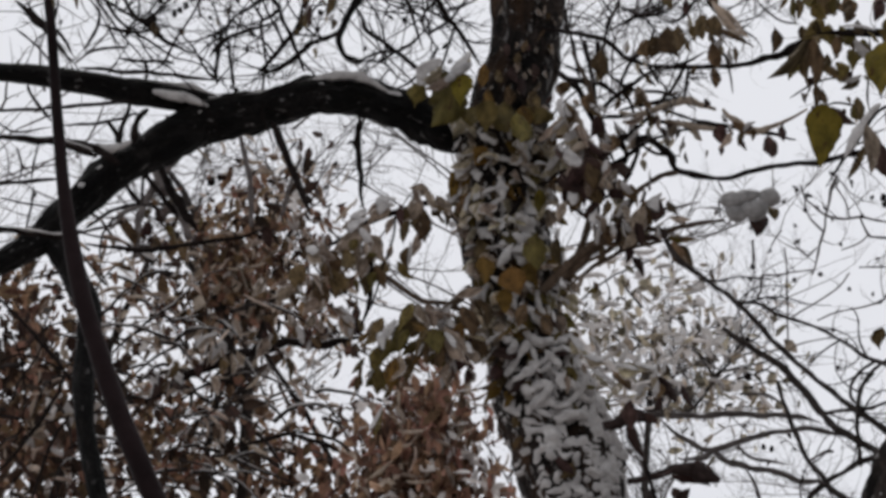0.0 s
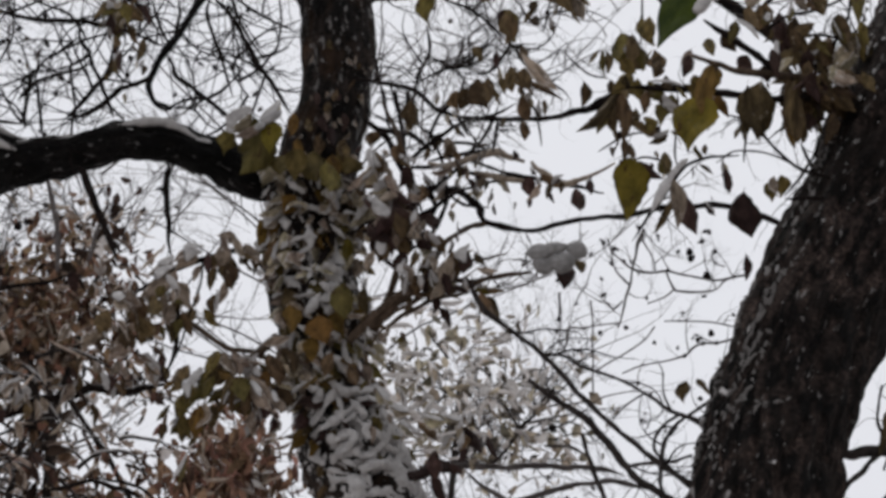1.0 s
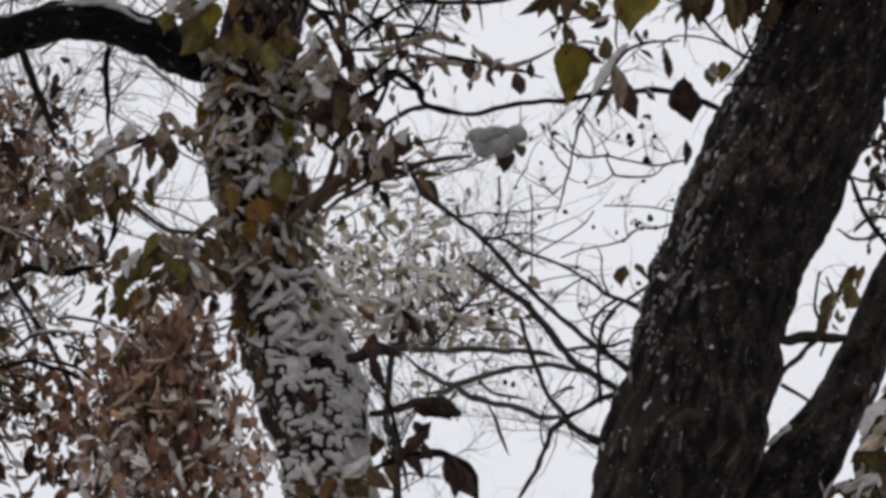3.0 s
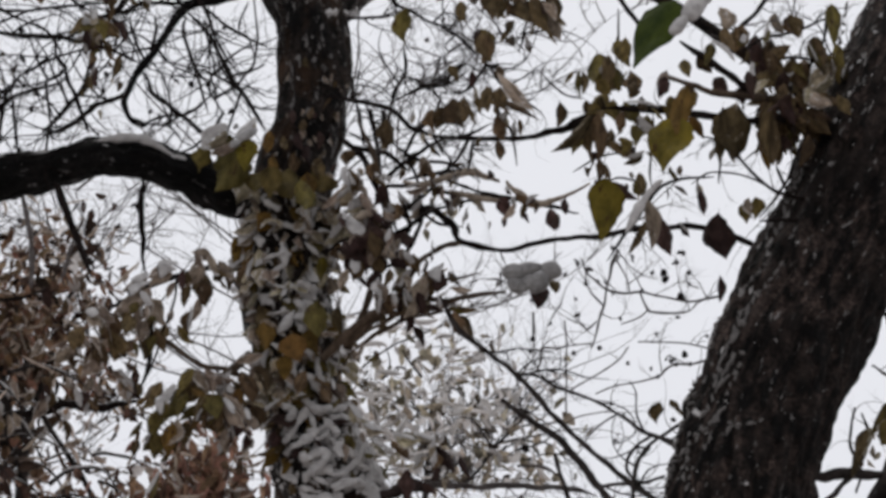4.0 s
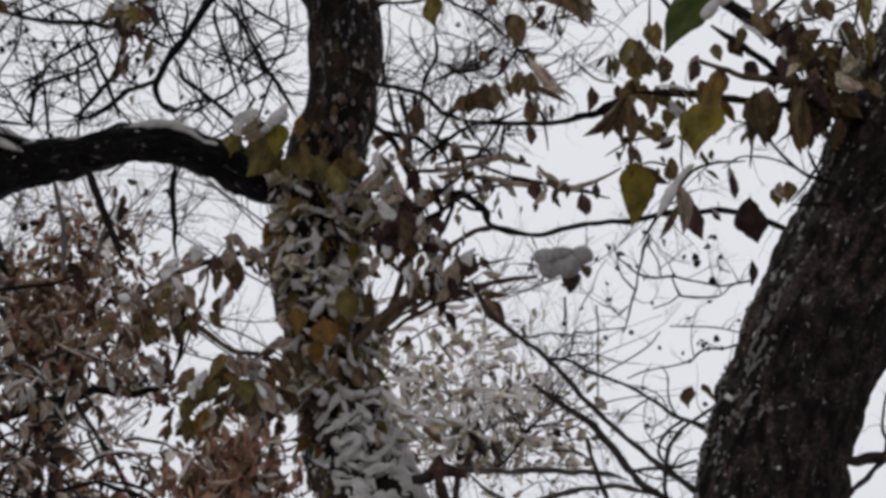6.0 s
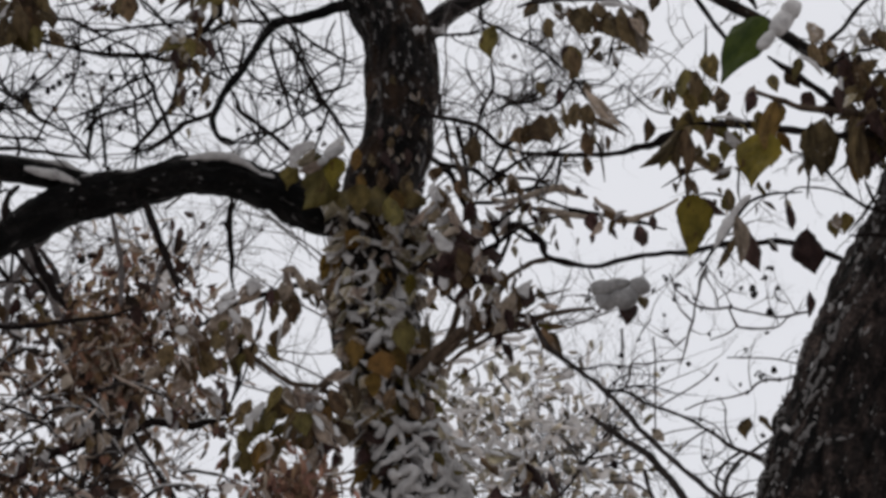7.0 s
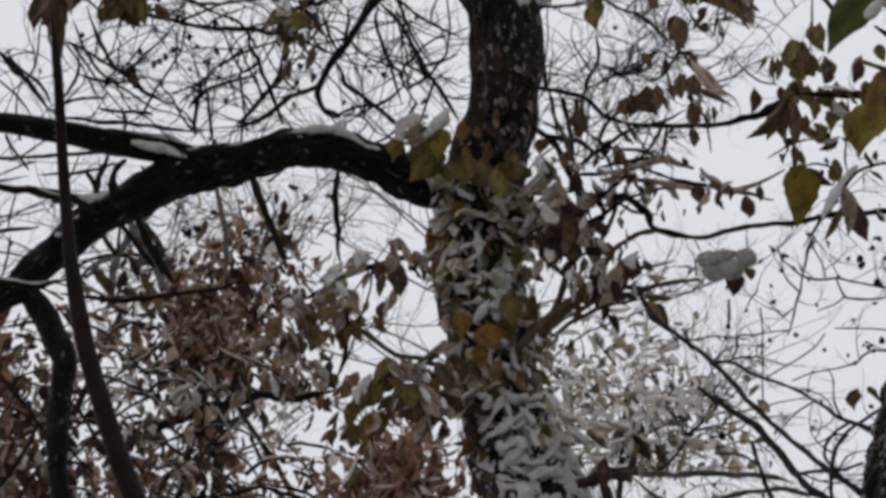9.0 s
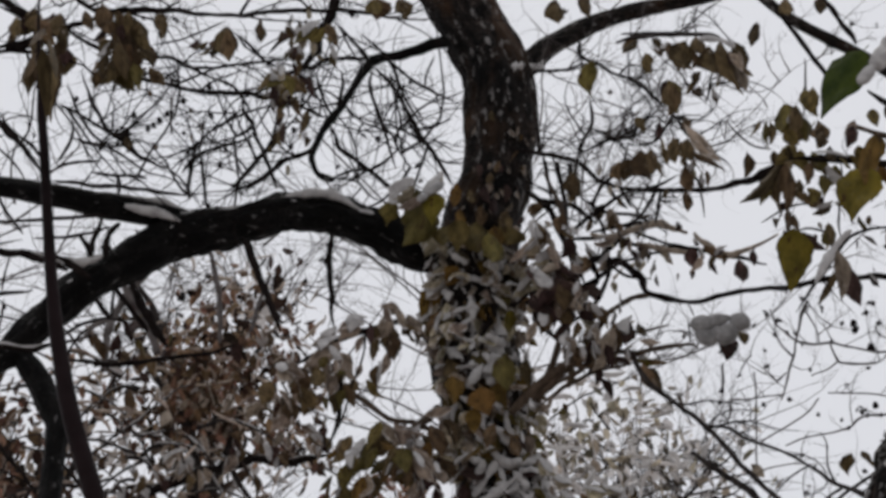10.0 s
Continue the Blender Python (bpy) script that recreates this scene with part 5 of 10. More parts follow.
bark_strip((0.925, 5.516, 3.858), (0.885, 5.521, 3.770), 0.0090)
bark_strip((0.885, 5.521, 3.770), (0.866, 5.517, 3.704), 0.0090)
bark_strip((0.914, 5.490, 3.748), (0.874, 5.511, 3.709), 0.0100)
bark_strip((0.905, 5.503, 3.774), (0.845, 5.520, 3.652), 0.0070)
bark_strip((0.844, 5.573, 3.725), (0.808, 5.578, 3.640), 0.0090)
bark_strip((0.808, 5.578, 3.640), (0.788, 5.556, 3.547), 0.0090)
bark_strip((0.824, 5.545, 3.639), (0.809, 5.516, 3.534), 0.0070)
bark_strip((0.869, 5.497, 3.649), (0.842, 5.498, 3.581), 0.0080)
bark_strip((0.885, 5.485, 3.634), (0.914, 5.473, 3.615), 0.0090)
bark_strip((1.065, 5.552, 4.210), (1.025, 5.545, 4.105), 0.0050)
bark_strip((1.078, 5.488, 4.101), (1.038, 5.496, 4.037), 0.0058)
bark_strip((1.038, 5.495, 4.035), (1.008, 5.499, 3.988), 0.0050)
bark_strip((1.005, 5.500, 3.983), (0.978, 5.503, 3.939), 0.0058)
bark_strip((0.954, 5.504, 3.891), (0.928, 5.510, 3.848), 0.0099)
bark_strip((0.929, 5.510, 3.851), (0.903, 5.512, 3.795), 0.0107)
bark_strip((0.919, 5.493, 3.775), (0.874, 5.522, 3.736), 0.0107)
bark_strip((0.903, 5.494, 3.728), (0.882, 5.499, 3.687), 0.0050)
bark_strip((0.881, 5.494, 3.666), (0.842, 5.512, 3.621), 0.0107)
bark_strip((0.845, 5.516, 3.639), (0.828, 5.526, 3.615), 0.0090)
bark_strip((0.947, 5.473, 3.638), (0.915, 5.475, 3.624), 0.0124)
bark_strip((0.909, 5.476, 3.626), (0.877, 5.486, 3.614), 0.0074)
bark_strip((0.818, 5.533, 3.601), (0.789, 5.566, 3.570), 0.0090)
bark_strip((0.791, 5.566, 3.568), (0.772, 5.566, 3.519), 0.0074)
bark_strip((0.776, 5.517, 3.425), (0.761, 5.524, 3.390), 0.0107)
bark_strip((0.833, 5.489, 3.504), (0.818, 5.492, 3.471), 0.0066)
bark_strip((0.980, 5.478, 3.607), (0.993, 5.484, 3.593), 0.0066)
bark_strip((1.069, 5.508, 3.710), (1.039, 5.494, 3.688), 0.0041)
bark_strip((1.120, 5.469, 4.016), (1.096, 5.470, 4.005), 0.0050)
bark_strip((0.901, 5.468, 3.410), (0.889, 5.466, 3.396), 0.0066)
bark_strip((0.823, 5.476, 3.391), (0.811, 5.479, 3.376), 0.0074)
bark_strip((0.836, 5.465, 3.289), (0.820, 5.467, 3.279), 0.0074)
bark_strip((0.764, 5.495, 3.304), (0.748, 5.506, 3.292), 0.0099)
bark_strip((1.006, 5.566, 4.112), (0.987, 5.566, 4.069), 0.0041)
bark_strip((0.962, 5.566, 3.993), (0.937, 5.566, 3.945), 0.0041)
bark_strip((0.904, 5.566, 3.887), (0.882, 5.566, 3.842), 0.0066)
bark_strip((0.882, 5.566, 3.840), (0.870, 5.566, 3.797), 0.0050)
bark_strip((0.838, 5.567, 3.744), (0.826, 5.567, 3.701), 0.0050)
bark_strip((0.893, 5.473, 3.551), (0.880, 5.473, 3.520), 0.0050)
bark_strip((0.824, 5.511, 3.563), (0.810, 5.508, 3.510), 0.0058)
branch(furrowed_tree, "twig", [(0.406, 5.700, 3.922, 0.0052), (0.441, 5.686, 3.868, 0.0052), (0.491, 5.671, 3.819, 0.0041), (0.540, 5.657, 3.771, 0.0051), (0.599, 5.643, 3.696, 0.0051), (0.678, 5.629, 3.612, 0.0050), (0.765, 5.614, 3.536, 0.0060), (0.813, 5.600, 3.499, 0.0070)], TWIG_MID, sides=7, per=7)
branch(furrowed_tree, "twig", [(0.534, 5.700, 3.800, 0.0021), (0.564, 5.683, 3.790, 0.0031), (0.603, 5.667, 3.763, 0.0031), (0.672, 5.650, 3.731, 0.0031), (0.721, 5.633, 3.693, 0.0030), (0.759, 5.617, 3.659, 0.0040), (0.811, 5.600, 3.628, 0.0060)], TWIG_MID, sides=7, per=7)
branch(furrowed_tree, "twig", [(0.506, 5.700, 3.749, 0.0041), (0.562, 5.683, 3.699, 0.0061), (0.611, 5.667, 3.656, 0.0071), (0.659, 5.650, 3.587, 0.0071), (0.697, 5.633, 3.534, 0.0060), (0.754, 5.617, 3.490, 0.0070), (0.801, 5.600, 3.457, 0.0080)], TWIG_MID, sides=7, per=7)
branch(furrowed_tree, "twig", [(0.602, 5.700, 3.644, 0.0041), (0.614, 5.688, 3.588, 0.0041), (0.626, 5.675, 3.541, 0.0051), (0.639, 5.662, 3.500, 0.0040), (0.657, 5.650, 3.465, 0.0050), (0.675, 5.638, 3.435, 0.0060), (0.693, 5.625, 3.410, 0.0060), (0.731, 5.612, 3.381, 0.0069), (0.778, 5.600, 3.347, 0.0079)], TWIG_MID, sides=7, per=7)
branch(furrowed_tree, "twig", [(0.568, 5.700, 3.265, 0.0020), (0.613, 5.688, 3.334, 0.0040), (0.638, 5.675, 3.389, 0.0050), (0.652, 5.662, 3.422, 0.0060), (0.672, 5.650, 3.437, 0.0050), (0.695, 5.638, 3.448, 0.0050), (0.725, 5.625, 3.463, 0.0050), (0.763, 5.612, 3.476, 0.0060), (0.802, 5.600, 3.483, 0.0080)], TWIG_MID, sides=7, per=7)
branch(furrowed_tree, "twig", [(0.740, 5.700, 3.595, 0.0041), (0.734, 5.650, 3.535, 0.0040), (0.731, 5.600, 3.455, 0.0040)], TWIG_MID, sides=7, per=7)
branch(furrowed_tree, "twig", [(0.774, 5.700, 3.661, 0.0031), (0.744, 5.650, 3.610, 0.0041), (0.730, 5.600, 3.544, 0.0040)], TWIG_MID, sides=7, per=7)
branch(furrowed_tree, "twig", [(0.780, 5.700, 3.688, 0.0031), (0.735, 5.675, 3.640, 0.0031), (0.726, 5.650, 3.599, 0.0030), (0.747, 5.625, 3.569, 0.0030), (0.785, 5.600, 3.572, 0.0030)], TWIG_MID, sides=7, per=7)
branch(furrowed_tree, "twig", [(0.843, 5.700, 3.717, 0.0031), (0.765, 5.667, 3.649, 0.0031), (0.738, 5.633, 3.583, 0.0020), (0.753, 5.600, 3.540, 0.0020)], TWIG_MID, sides=7, per=7)
branch(furrowed_tree, "twig", [(1.028, 5.600, 3.577, 0.0080), (1.073, 5.625, 3.589, 0.0091), (1.119, 5.650, 3.603, 0.0102), (1.186, 5.675, 3.607, 0.0082), (1.234, 5.700, 3.627, 0.0062)], TWIG_MID, sides=7, per=7)
branch(furrowed_tree, "twig", [(1.035, 5.600, 3.498, 0.0060), (1.083, 5.633, 3.547, 0.0050), (1.133, 5.667, 3.603, 0.0051), (1.162, 5.700, 3.659, 0.0041)], TWIG_MID, sides=7, per=7)
branch(furrowed_tree, "twig", [(1.073, 5.700, 3.527, 0.0041), (1.123, 5.700, 3.496, 0.0031), (1.153, 5.700, 3.464, 0.0020)], TWIG_MID, sides=7, per=7)
branch(furrowed_tree, "twig", [(1.204, 5.750, 3.924, 0.0042), (1.228, 5.750, 3.958, 0.0032), (1.251, 5.750, 4.002, 0.0032), (1.285, 5.750, 4.028, 0.0032), (1.324, 5.750, 4.046, 0.0021)], TWIG_MID, sides=7, per=7)
branch(furrowed_tree, "twig", [(1.228, 5.750, 3.958, 0.0021), (1.259, 5.750, 3.948, 0.0032), (1.292, 5.750, 3.960, 0.0032), (1.323, 5.750, 3.949, 0.0021)], TWIG_FAR, sides=7, per=7)
branch(furrowed_tree, "twig", [(1.232, 5.750, 3.845, 0.0021), (1.255, 5.750, 3.868, 0.0032), (1.282, 5.750, 3.878, 0.0032), (1.319, 5.750, 3.869, 0.0021)], TWIG_MID, sides=7, per=7)
branch(furrowed_tree, "twig", [(1.226, 5.750, 3.964, 0.0032), (1.237, 5.750, 3.936, 0.0042), (1.253, 5.750, 3.885, 0.0053), (1.285, 5.750, 3.835, 0.0052), (1.314, 5.750, 3.791, 0.0063)], TWIG_MID, sides=7, per=7)
branch(furrowed_tree, "twig", [(1.200, 5.750, 3.850, 0.0021), (1.231, 5.750, 3.832, 0.0031), (1.274, 5.750, 3.837, 0.0031), (1.318, 5.750, 3.852, 0.0021)], TWIG_FAR, sides=7, per=7)
branch(furrowed_tree, "twig", [(1.235, 5.750, 3.907, 0.0021), (1.268, 5.750, 3.914, 0.0032), (1.320, 5.750, 3.901, 0.0021)], TWIG_FAR, sides=7, per=7)
branch(furrowed_tree, "twig", [(1.164, 5.750, 3.766, 0.0021), (1.152, 5.750, 3.699, 0.0031), (1.168, 5.750, 3.644, 0.0031), (1.158, 5.750, 3.600, 0.0021)], TWIG_MID, sides=7, per=7)
branch(furrowed_tree, "twig", [(1.176, 5.750, 3.755, 0.0021), (1.185, 5.750, 3.721, 0.0031), (1.175, 5.750, 3.666, 0.0021)], TWIG_MID, sides=7, per=7)
branch(furrowed_tree, "twig", [(0.733, 5.750, 4.071, 0.0023), (0.722, 5.750, 4.048, 0.0032), (0.716, 5.750, 4.019, 0.0023), (0.710, 5.750, 3.990, 0.0023), (0.704, 5.750, 3.962, 0.0023), (0.693, 5.750, 3.927, 0.0023), (0.685, 5.750, 3.893, 0.0023), (0.678, 5.750, 3.872, 0.0016)], TWIG_FAR, sides=7, per=7)
branch(furrowed_tree, "twig", [(0.663, 5.750, 4.052, 0.0016), (0.673, 5.750, 4.023, 0.0016), (0.689, 5.750, 4.007, 0.0023), (0.712, 5.750, 3.990, 0.0023), (0.741, 5.750, 3.984, 0.0023), (0.773, 5.750, 3.988, 0.0023), (0.805, 5.750, 3.979, 0.0023), (0.836, 5.750, 3.973, 0.0023), (0.868, 5.750, 3.971, 0.0023), (0.921, 5.750, 3.981, 0.0023)], TWIG_FAR, sides=7, per=7)
branch(furrowed_tree, "twig", [(0.771, 5.750, 3.987, 0.0016), (0.785, 5.750, 3.952, 0.0023), (0.799, 5.750, 3.947, 0.0023), (0.830, 5.750, 3.946, 0.0023), (0.862, 5.750, 3.951, 0.0016), (0.881, 5.750, 3.972, 0.0016)], TWIG_FAR, sides=7, per=7)
branch(furrowed_tree, "twig", [(0.785, 5.750, 3.951, 0.0016), (0.766, 5.750, 3.933, 0.0016), (0.735, 5.750, 3.921, 0.0016)], TWIG_FAR, sides=7, per=7)
branch(furrowed_tree, "twig", [(0.629, 5.750, 3.926, 0.0016), (0.632, 5.750, 3.886, 0.0016), (0.631, 5.750, 3.842, 0.0016), (0.629, 5.750, 3.742, 0.0016)], TWIG_FAR, sides=7, per=7)
branch(furrowed_tree, "twig", [(0.680, 5.750, 3.882, 0.0016), (0.644, 5.750, 3.876, 0.0016), (0.613, 5.750, 3.871, 0.0016), (0.587, 5.750, 3.869, 0.0023), (0.583, 5.750, 3.841, 0.0023), (0.576, 5.750, 3.823, 0.0023)], TWIG_FAR, sides=7, per=7)
branch(furrowed_tree, "twig", [(0.747, 5.750, 3.876, 0.0016), (0.728, 5.750, 3.850, 0.0016), (0.696, 5.750, 3.826, 0.0016), (0.659, 5.750, 3.803, 0.0016), (0.638, 5.750, 3.788, 0.0016)], TWIG_FAR, sides=7, per=7)
branch(furrowed_tree, "twig", [(0.907, 5.750, 3.859, 0.0023), (0.864, 5.750, 3.845, 0.0023), (0.838, 5.750, 3.844, 0.0023), (0.817, 5.750, 3.835, 0.0023), (0.800, 5.750, 3.818, 0.0023), (0.758, 5.750, 3.806, 0.0016), (0.716, 5.750, 3.796, 0.0016), (0.684, 5.750, 3.782, 0.0016)], TWIG_FAR, sides=7, per=7)
branch(furrowed_tree, "twig", [(0.765, 5.750, 3.887, 0.0016), (0.802, 5.750, 3.887, 0.0016), (0.855, 5.750, 3.886, 0.0016), (0.897, 5.750, 3.877, 0.0016)], TWIG_FAR, sides=7, per=7)
branch(furrowed_tree, "twig", [(0.689, 5.750, 3.926, 0.0016), (0.671, 5.750, 3.910, 0.0016), (0.661, 5.750, 3.921, 0.0016)], TWIG_FAR, sides=7, per=7)
branch(furrowed_tree, "twig", [(0.572, 5.750, 3.941, 0.0023), (0.571, 5.750, 3.907, 0.0023), (0.569, 5.750, 3.888, 0.0016)], TWIG_FAR, sides=7, per=7)
branch(furrowed_tree, "twig", [(0.625, 5.750, 3.960, 0.0016), (0.609, 5.750, 3.937, 0.0016), (0.598, 5.750, 3.914, 0.0016)], TWIG_FAR, sides=7, per=7)
branch(furrowed_tree, "twig", [(0.728, 5.750, 4.053, 0.0016), (0.747, 5.750, 4.014, 0.0016), (0.752, 5.750, 3.987, 0.0016)], TWIG_FAR, sides=7, per=7)
branch(furrowed_tree, "twig", [(0.859, 5.750, 4.023, 0.0016), (0.864, 5.750, 4.005, 0.0016), (0.882, 5.750, 3.997, 0.0016)], TWIG_FAR, sides=7, per=7)
husk(furrowed_tree, (0.847, 5.750, 3.979), 0.014)
husk(furrowed_tree, (0.775, 5.750, 3.990), 0.008)
husk(furrowed_tree, (0.692, 5.750, 4.007), 0.008)
husk(furrowed_tree, (0.817, 5.750, 4.027), 0.013)
husk(furrowed_tree, (0.820, 5.750, 4.014), 0.013)
husk(furrowed_tree, (0.851, 5.750, 3.864), 0.011)
husk(furrowed_tree, (0.745, 5.750, 3.844), 0.007)
husk(furrowed_tree, (0.788, 5.750, 3.834), 0.007)
husk(furrowed_tree, (0.645, 5.750, 3.862), 0.008)
husk(furrowed_tree, (0.564, 5.750, 3.865), 0.007)
husk(furrowed_tree, (0.835, 5.750, 3.844), 0.008)
husk(furrowed_tree, (0.800, 5.750, 3.819), 0.008)
husk(furrowed_tree, (0.569, 5.750, 3.888), 0.009)
husk(furrowed_tree, (0.603, 5.750, 3.920), 0.007)
husk(furrowed_tree, (0.861, 5.750, 3.845), 0.007)
husk(furrowed_tree, (0.553, 5.750, 3.674), 0.014)
husk(furrowed_tree, (0.577, 5.750, 3.539), 0.010)
husk(furrowed_tree, (0.592, 5.750, 3.536), 0.010)

# ---- twigs of both trees ----
twig_paths = BRANCH_ROWS[("vine_hung_tree", "twig")][:42:2]
twigs = spray("twig_spray", tree, twig_paths, TWIG, 165, 0.22, 0.0018, 3, rise=0.0, label="fine bare dark twigs")
spray("twig_spray", tree, twig_paths, TWIG, 60, 0.30, 0.0031, 23, rise=0.1, sub=2, label="bare dark twigs")
low_twig_paths = BRANCH_ROWS[("furrowed_tree", "twig")][2:9]
buds(tree, twigs, 110, 0.012, 5, TWIG)
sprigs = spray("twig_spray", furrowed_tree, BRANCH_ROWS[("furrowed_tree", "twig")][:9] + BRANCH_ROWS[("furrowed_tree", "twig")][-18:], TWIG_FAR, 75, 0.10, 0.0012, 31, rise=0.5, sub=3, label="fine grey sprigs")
buds(furrowed_tree, sprigs, 120, 0.009, 32, TWIG_MID)
spray("twig_spray", furrowed_tree, low_twig_paths, TWIG, 26, 0.16, 0.0022, 8, rise=0.2, label="fine bare twigs")

# ---- vine on the trunk ----
vine = thing("climbing_vine", (0.33, 5.93, 0.0), "climbing vine with yellowing leaves under clinging snow, wound on the trunk", "vine")
branch(vine, "stem", [(0.132, 5.905, 4.352, 0.0044), (0.104, 5.905, 4.233, 0.0054), (0.157, 5.905, 4.115, 0.0054), (0.103, 5.905, 3.998, 0.0054), (0.145, 5.905, 3.895, 0.0043), (0.123, 5.940, 3.795, 0.0053), (0.186, 5.940, 3.682, 0.0053), (0.227, 5.940, 3.571, 0.0052), (0.236, 5.940, 3.483, 0.0052), (0.340, 5.860, 2.700, 0.0120), (0.360, 5.850, 1.500, 0.0130), (0.350, 5.840, 0.400, 0.0140), (0.330, 5.820, -0.050, 0.0160)], TWIG, sides=7)

vine_rng = random.Random(21)
trunk_line = smooth_path(trunk_path, 10)
z_top, z_low = 4.311, 3.235
span = [row for row in trunk_line if z_low - 0.05 < row[2] < z_top + 0.03]


def trunk_leaf(low_share, high_share, keys, size, snow_odds, reach=1.0):
    """A vine leaf that springs from the front or flank of the trunk and hangs over others."""
    i = int((1 - vine_rng.uniform(low_share, high_share)) * (len(span) - 1))
    x, y, z, r = span[i]
    a = radians(vine_rng.gauss(0, 55) * reach)
    a = max(-0.9, min(1.75, a))
    out_way = Vector((math.sin(a), -math.cos(a), 0.0))
    base = Vector((x, y, z)) + out_way * r * vine_rng.uniform(0.98, 1.15)
    size = size * vine_rng.uniform(0.6, 1.25)
    fall = Vector((vine_rng.gauss(0, 0.75) + 0.35 * max(0.0, math.sin(a)), -0.25 - 0.15 * vine_rng.random(), -0.9 + vine_rng.gauss(0, 0.35)))
    tip = base + fall.normalized() * size
    snowy = vine_rng.random() < snow_odds
    leaf(vine, vine_rng.choice(keys), base, tip, size * vine_rng.uniform(0.45, 0.80), vine_rng.gauss(0, 40),
         vine_rng.uniform(0.75, 1.05) if snowy else 0.0)


def trunk_pad(z, a, out, length, width, way):
    """Snow on the trunk at height z and angle a round it (0 faces the path); way: degrees from straight down towards the right."""
    x, y, _, r = min(trunk_line, key=lambda row: abs(row[2] - z))
    face = Vector((math.sin(a), -math.cos(a), 0.0))
    along = Vector((math.cos(a), math.sin(a), 0.0)) * math.sin(radians(way)) - Vector((0, 0, 1)) * math.cos(radians(way))
    c = Vector((x, y, z)) + face * (r + out)
    snow_pad(vine, c - along * length / 2, c + along * length / 2, width, math.degrees(a), width * vine_rng.uniform(0.5, 0.8))


for _ in range(10):
    trunk_leaf(0.0, 0.42, "bbr", 0.050, 0.0)
for _ in range(30):
    trunk_leaf(0.44, 0.64, "bbrvo", 0.058, 0.0)
for _ in range(180):
    trunk_leaf(0.60, 0.97, "ppsssvbpo", 0.060, 0.0, 1.15)
for _ in range(64):
    trunk_leaf(0.58, 0.93, "ppssvs", 0.046, 0.30, 1.1)
for _ in range(60):
    trunk_pad(vine_rng.uniform(3.87, 4.24), max(-1.0, min(1.5, vine_rng.gauss(0.1, 0.6))), vine_rng.uniform(0.012, 0.036), vine_rng.uniform(0.02, 0.055),
              vine_rng.uniform(0.008, 0.020), vine_rng.choice((90, -90, 60, 20, -30)) + vine_rng.gauss(0, 25))
for _ in range(9):
    trunk_pad(vine_rng.uniform(3.69, 3.87), max(-0.8, min(1.5, vine_rng.gauss(0.25, 0.55))), vine_rng.uniform(0.006, 0.036), vine_rng.uniform(0.04, 0.10),
              vine_rng.uniform(0.010, 0.018), vine_rng.choice((50, 65, 85, 30, -40, 110)) + vine_rng.gauss(0, 20))
for _ in range(34):
    trunk_pad(vine_rng.uniform(3.34, 3.74), max(-0.7, min(1.5, vine_rng.gauss(0.4, 0.6))), vine_rng.uniform(0.004, 0.014), vine_rng.uniform(0.025, 0.06),
              vine_rng.uniform(0.010, 0.018), vine_rng.choice((80, 95, 40, 25)) + vine_rng.gauss(0, 22))

for _ in range(34):
    z = vine_rng.uniform(4.30, 4.56)
    x, y, _, r = min(trunk_line, key=lambda row: abs(row[2] - z))
    a = vine_rng.uniform(-1.1, 1.1)
    base = Vector((x + math.sin(a) * r, y - math.cos(a) * r - 0.004, z))
    tip = base + Vector((vine_rng.gauss(0, 0.010), -0.006, -vine_rng.uniform(0.018, 0.036)))
    leaf(vine, vine_rng.choice("pbrpo"), base, tip, vine_rng.uniform(0.007, 0.016), math.degrees(a) + vine_rng.gauss(0, 15))
leaf(vine, "v", (0.002, 5.820, 4.330), (-0.026, 5.817, 4.189), 0.086, 10)
leaf(vine, "y", (0.031, 5.784, 4.300), (0.036, 5.774, 4.216), 0.052, -20)
leaf(vine, "v", (-0.031, 5.857, 4.307), (-0.051, 5.846, 4.254), 0.047, 20)
leaf(vine, "o", (0.078, 5.844, 4.349), (0.077, 5.841, 4.289), 0.028, -21)
leaf(vine, "v", (0.120, 5.856, 4.275), (0.123, 5.840, 4.188), 0.064, 5)
leaf(vine, "v", (0.092, 5.798, 4.251), (0.078, 5.816, 4.184), 0.049, 15)
leaf(vine, "o", (0.152, 5.821, 4.251), (0.161, 5.821, 4.183), 0.041, -10)
leaf(vine, "v", (0.135, 5.788, 4.222), (0.143, 5.759, 4.133), 0.047, 10)
leaf(vine, "v", (0.067, 5.872, 4.269), (0.051, 5.847, 4.205), 0.059, 15)
leaf(vine, "v", (0.169, 5.861, 4.268), (0.175, 5.853, 4.211), 0.052, -10)
leaf(vine, "y", (0.183, 5.808, 4.072), (0.185, 5.834, 4.025), 0.038, 27)
leaf(vine, "v", (0.176, 5.827, 3.994), (0.175, 5.811, 3.897), 0.053, 5)
leaf(vine, "b", (0.214, 5.841, 3.986), (0.220, 5.852, 3.926), 0.028, 14)
leaf(vine, "o", (0.071, 5.787, 3.930), (0.077, 5.795, 3.866), 0.042, -2)
leaf(vine, "o", (0.128, 5.773, 3.903), (0.140, 5.784, 3.841), 0.060, 10)
leaf(vine, "o", (0.114, 5.805, 3.871), (0.115, 5.823, 3.822), 0.038, 8)
leaf(vine, "b", (0.237, 5.807, 4.292), (0.225, 5.825, 4.258), 0.031, -18)
leaf(vine, "b", (0.282, 5.846, 4.287), (0.276, 5.852, 4.240), 0.031, -7)
leaf(vine, "b", (0.365, 5.879, 4.326), (0.347, 5.892, 4.287), 0.026, 26)
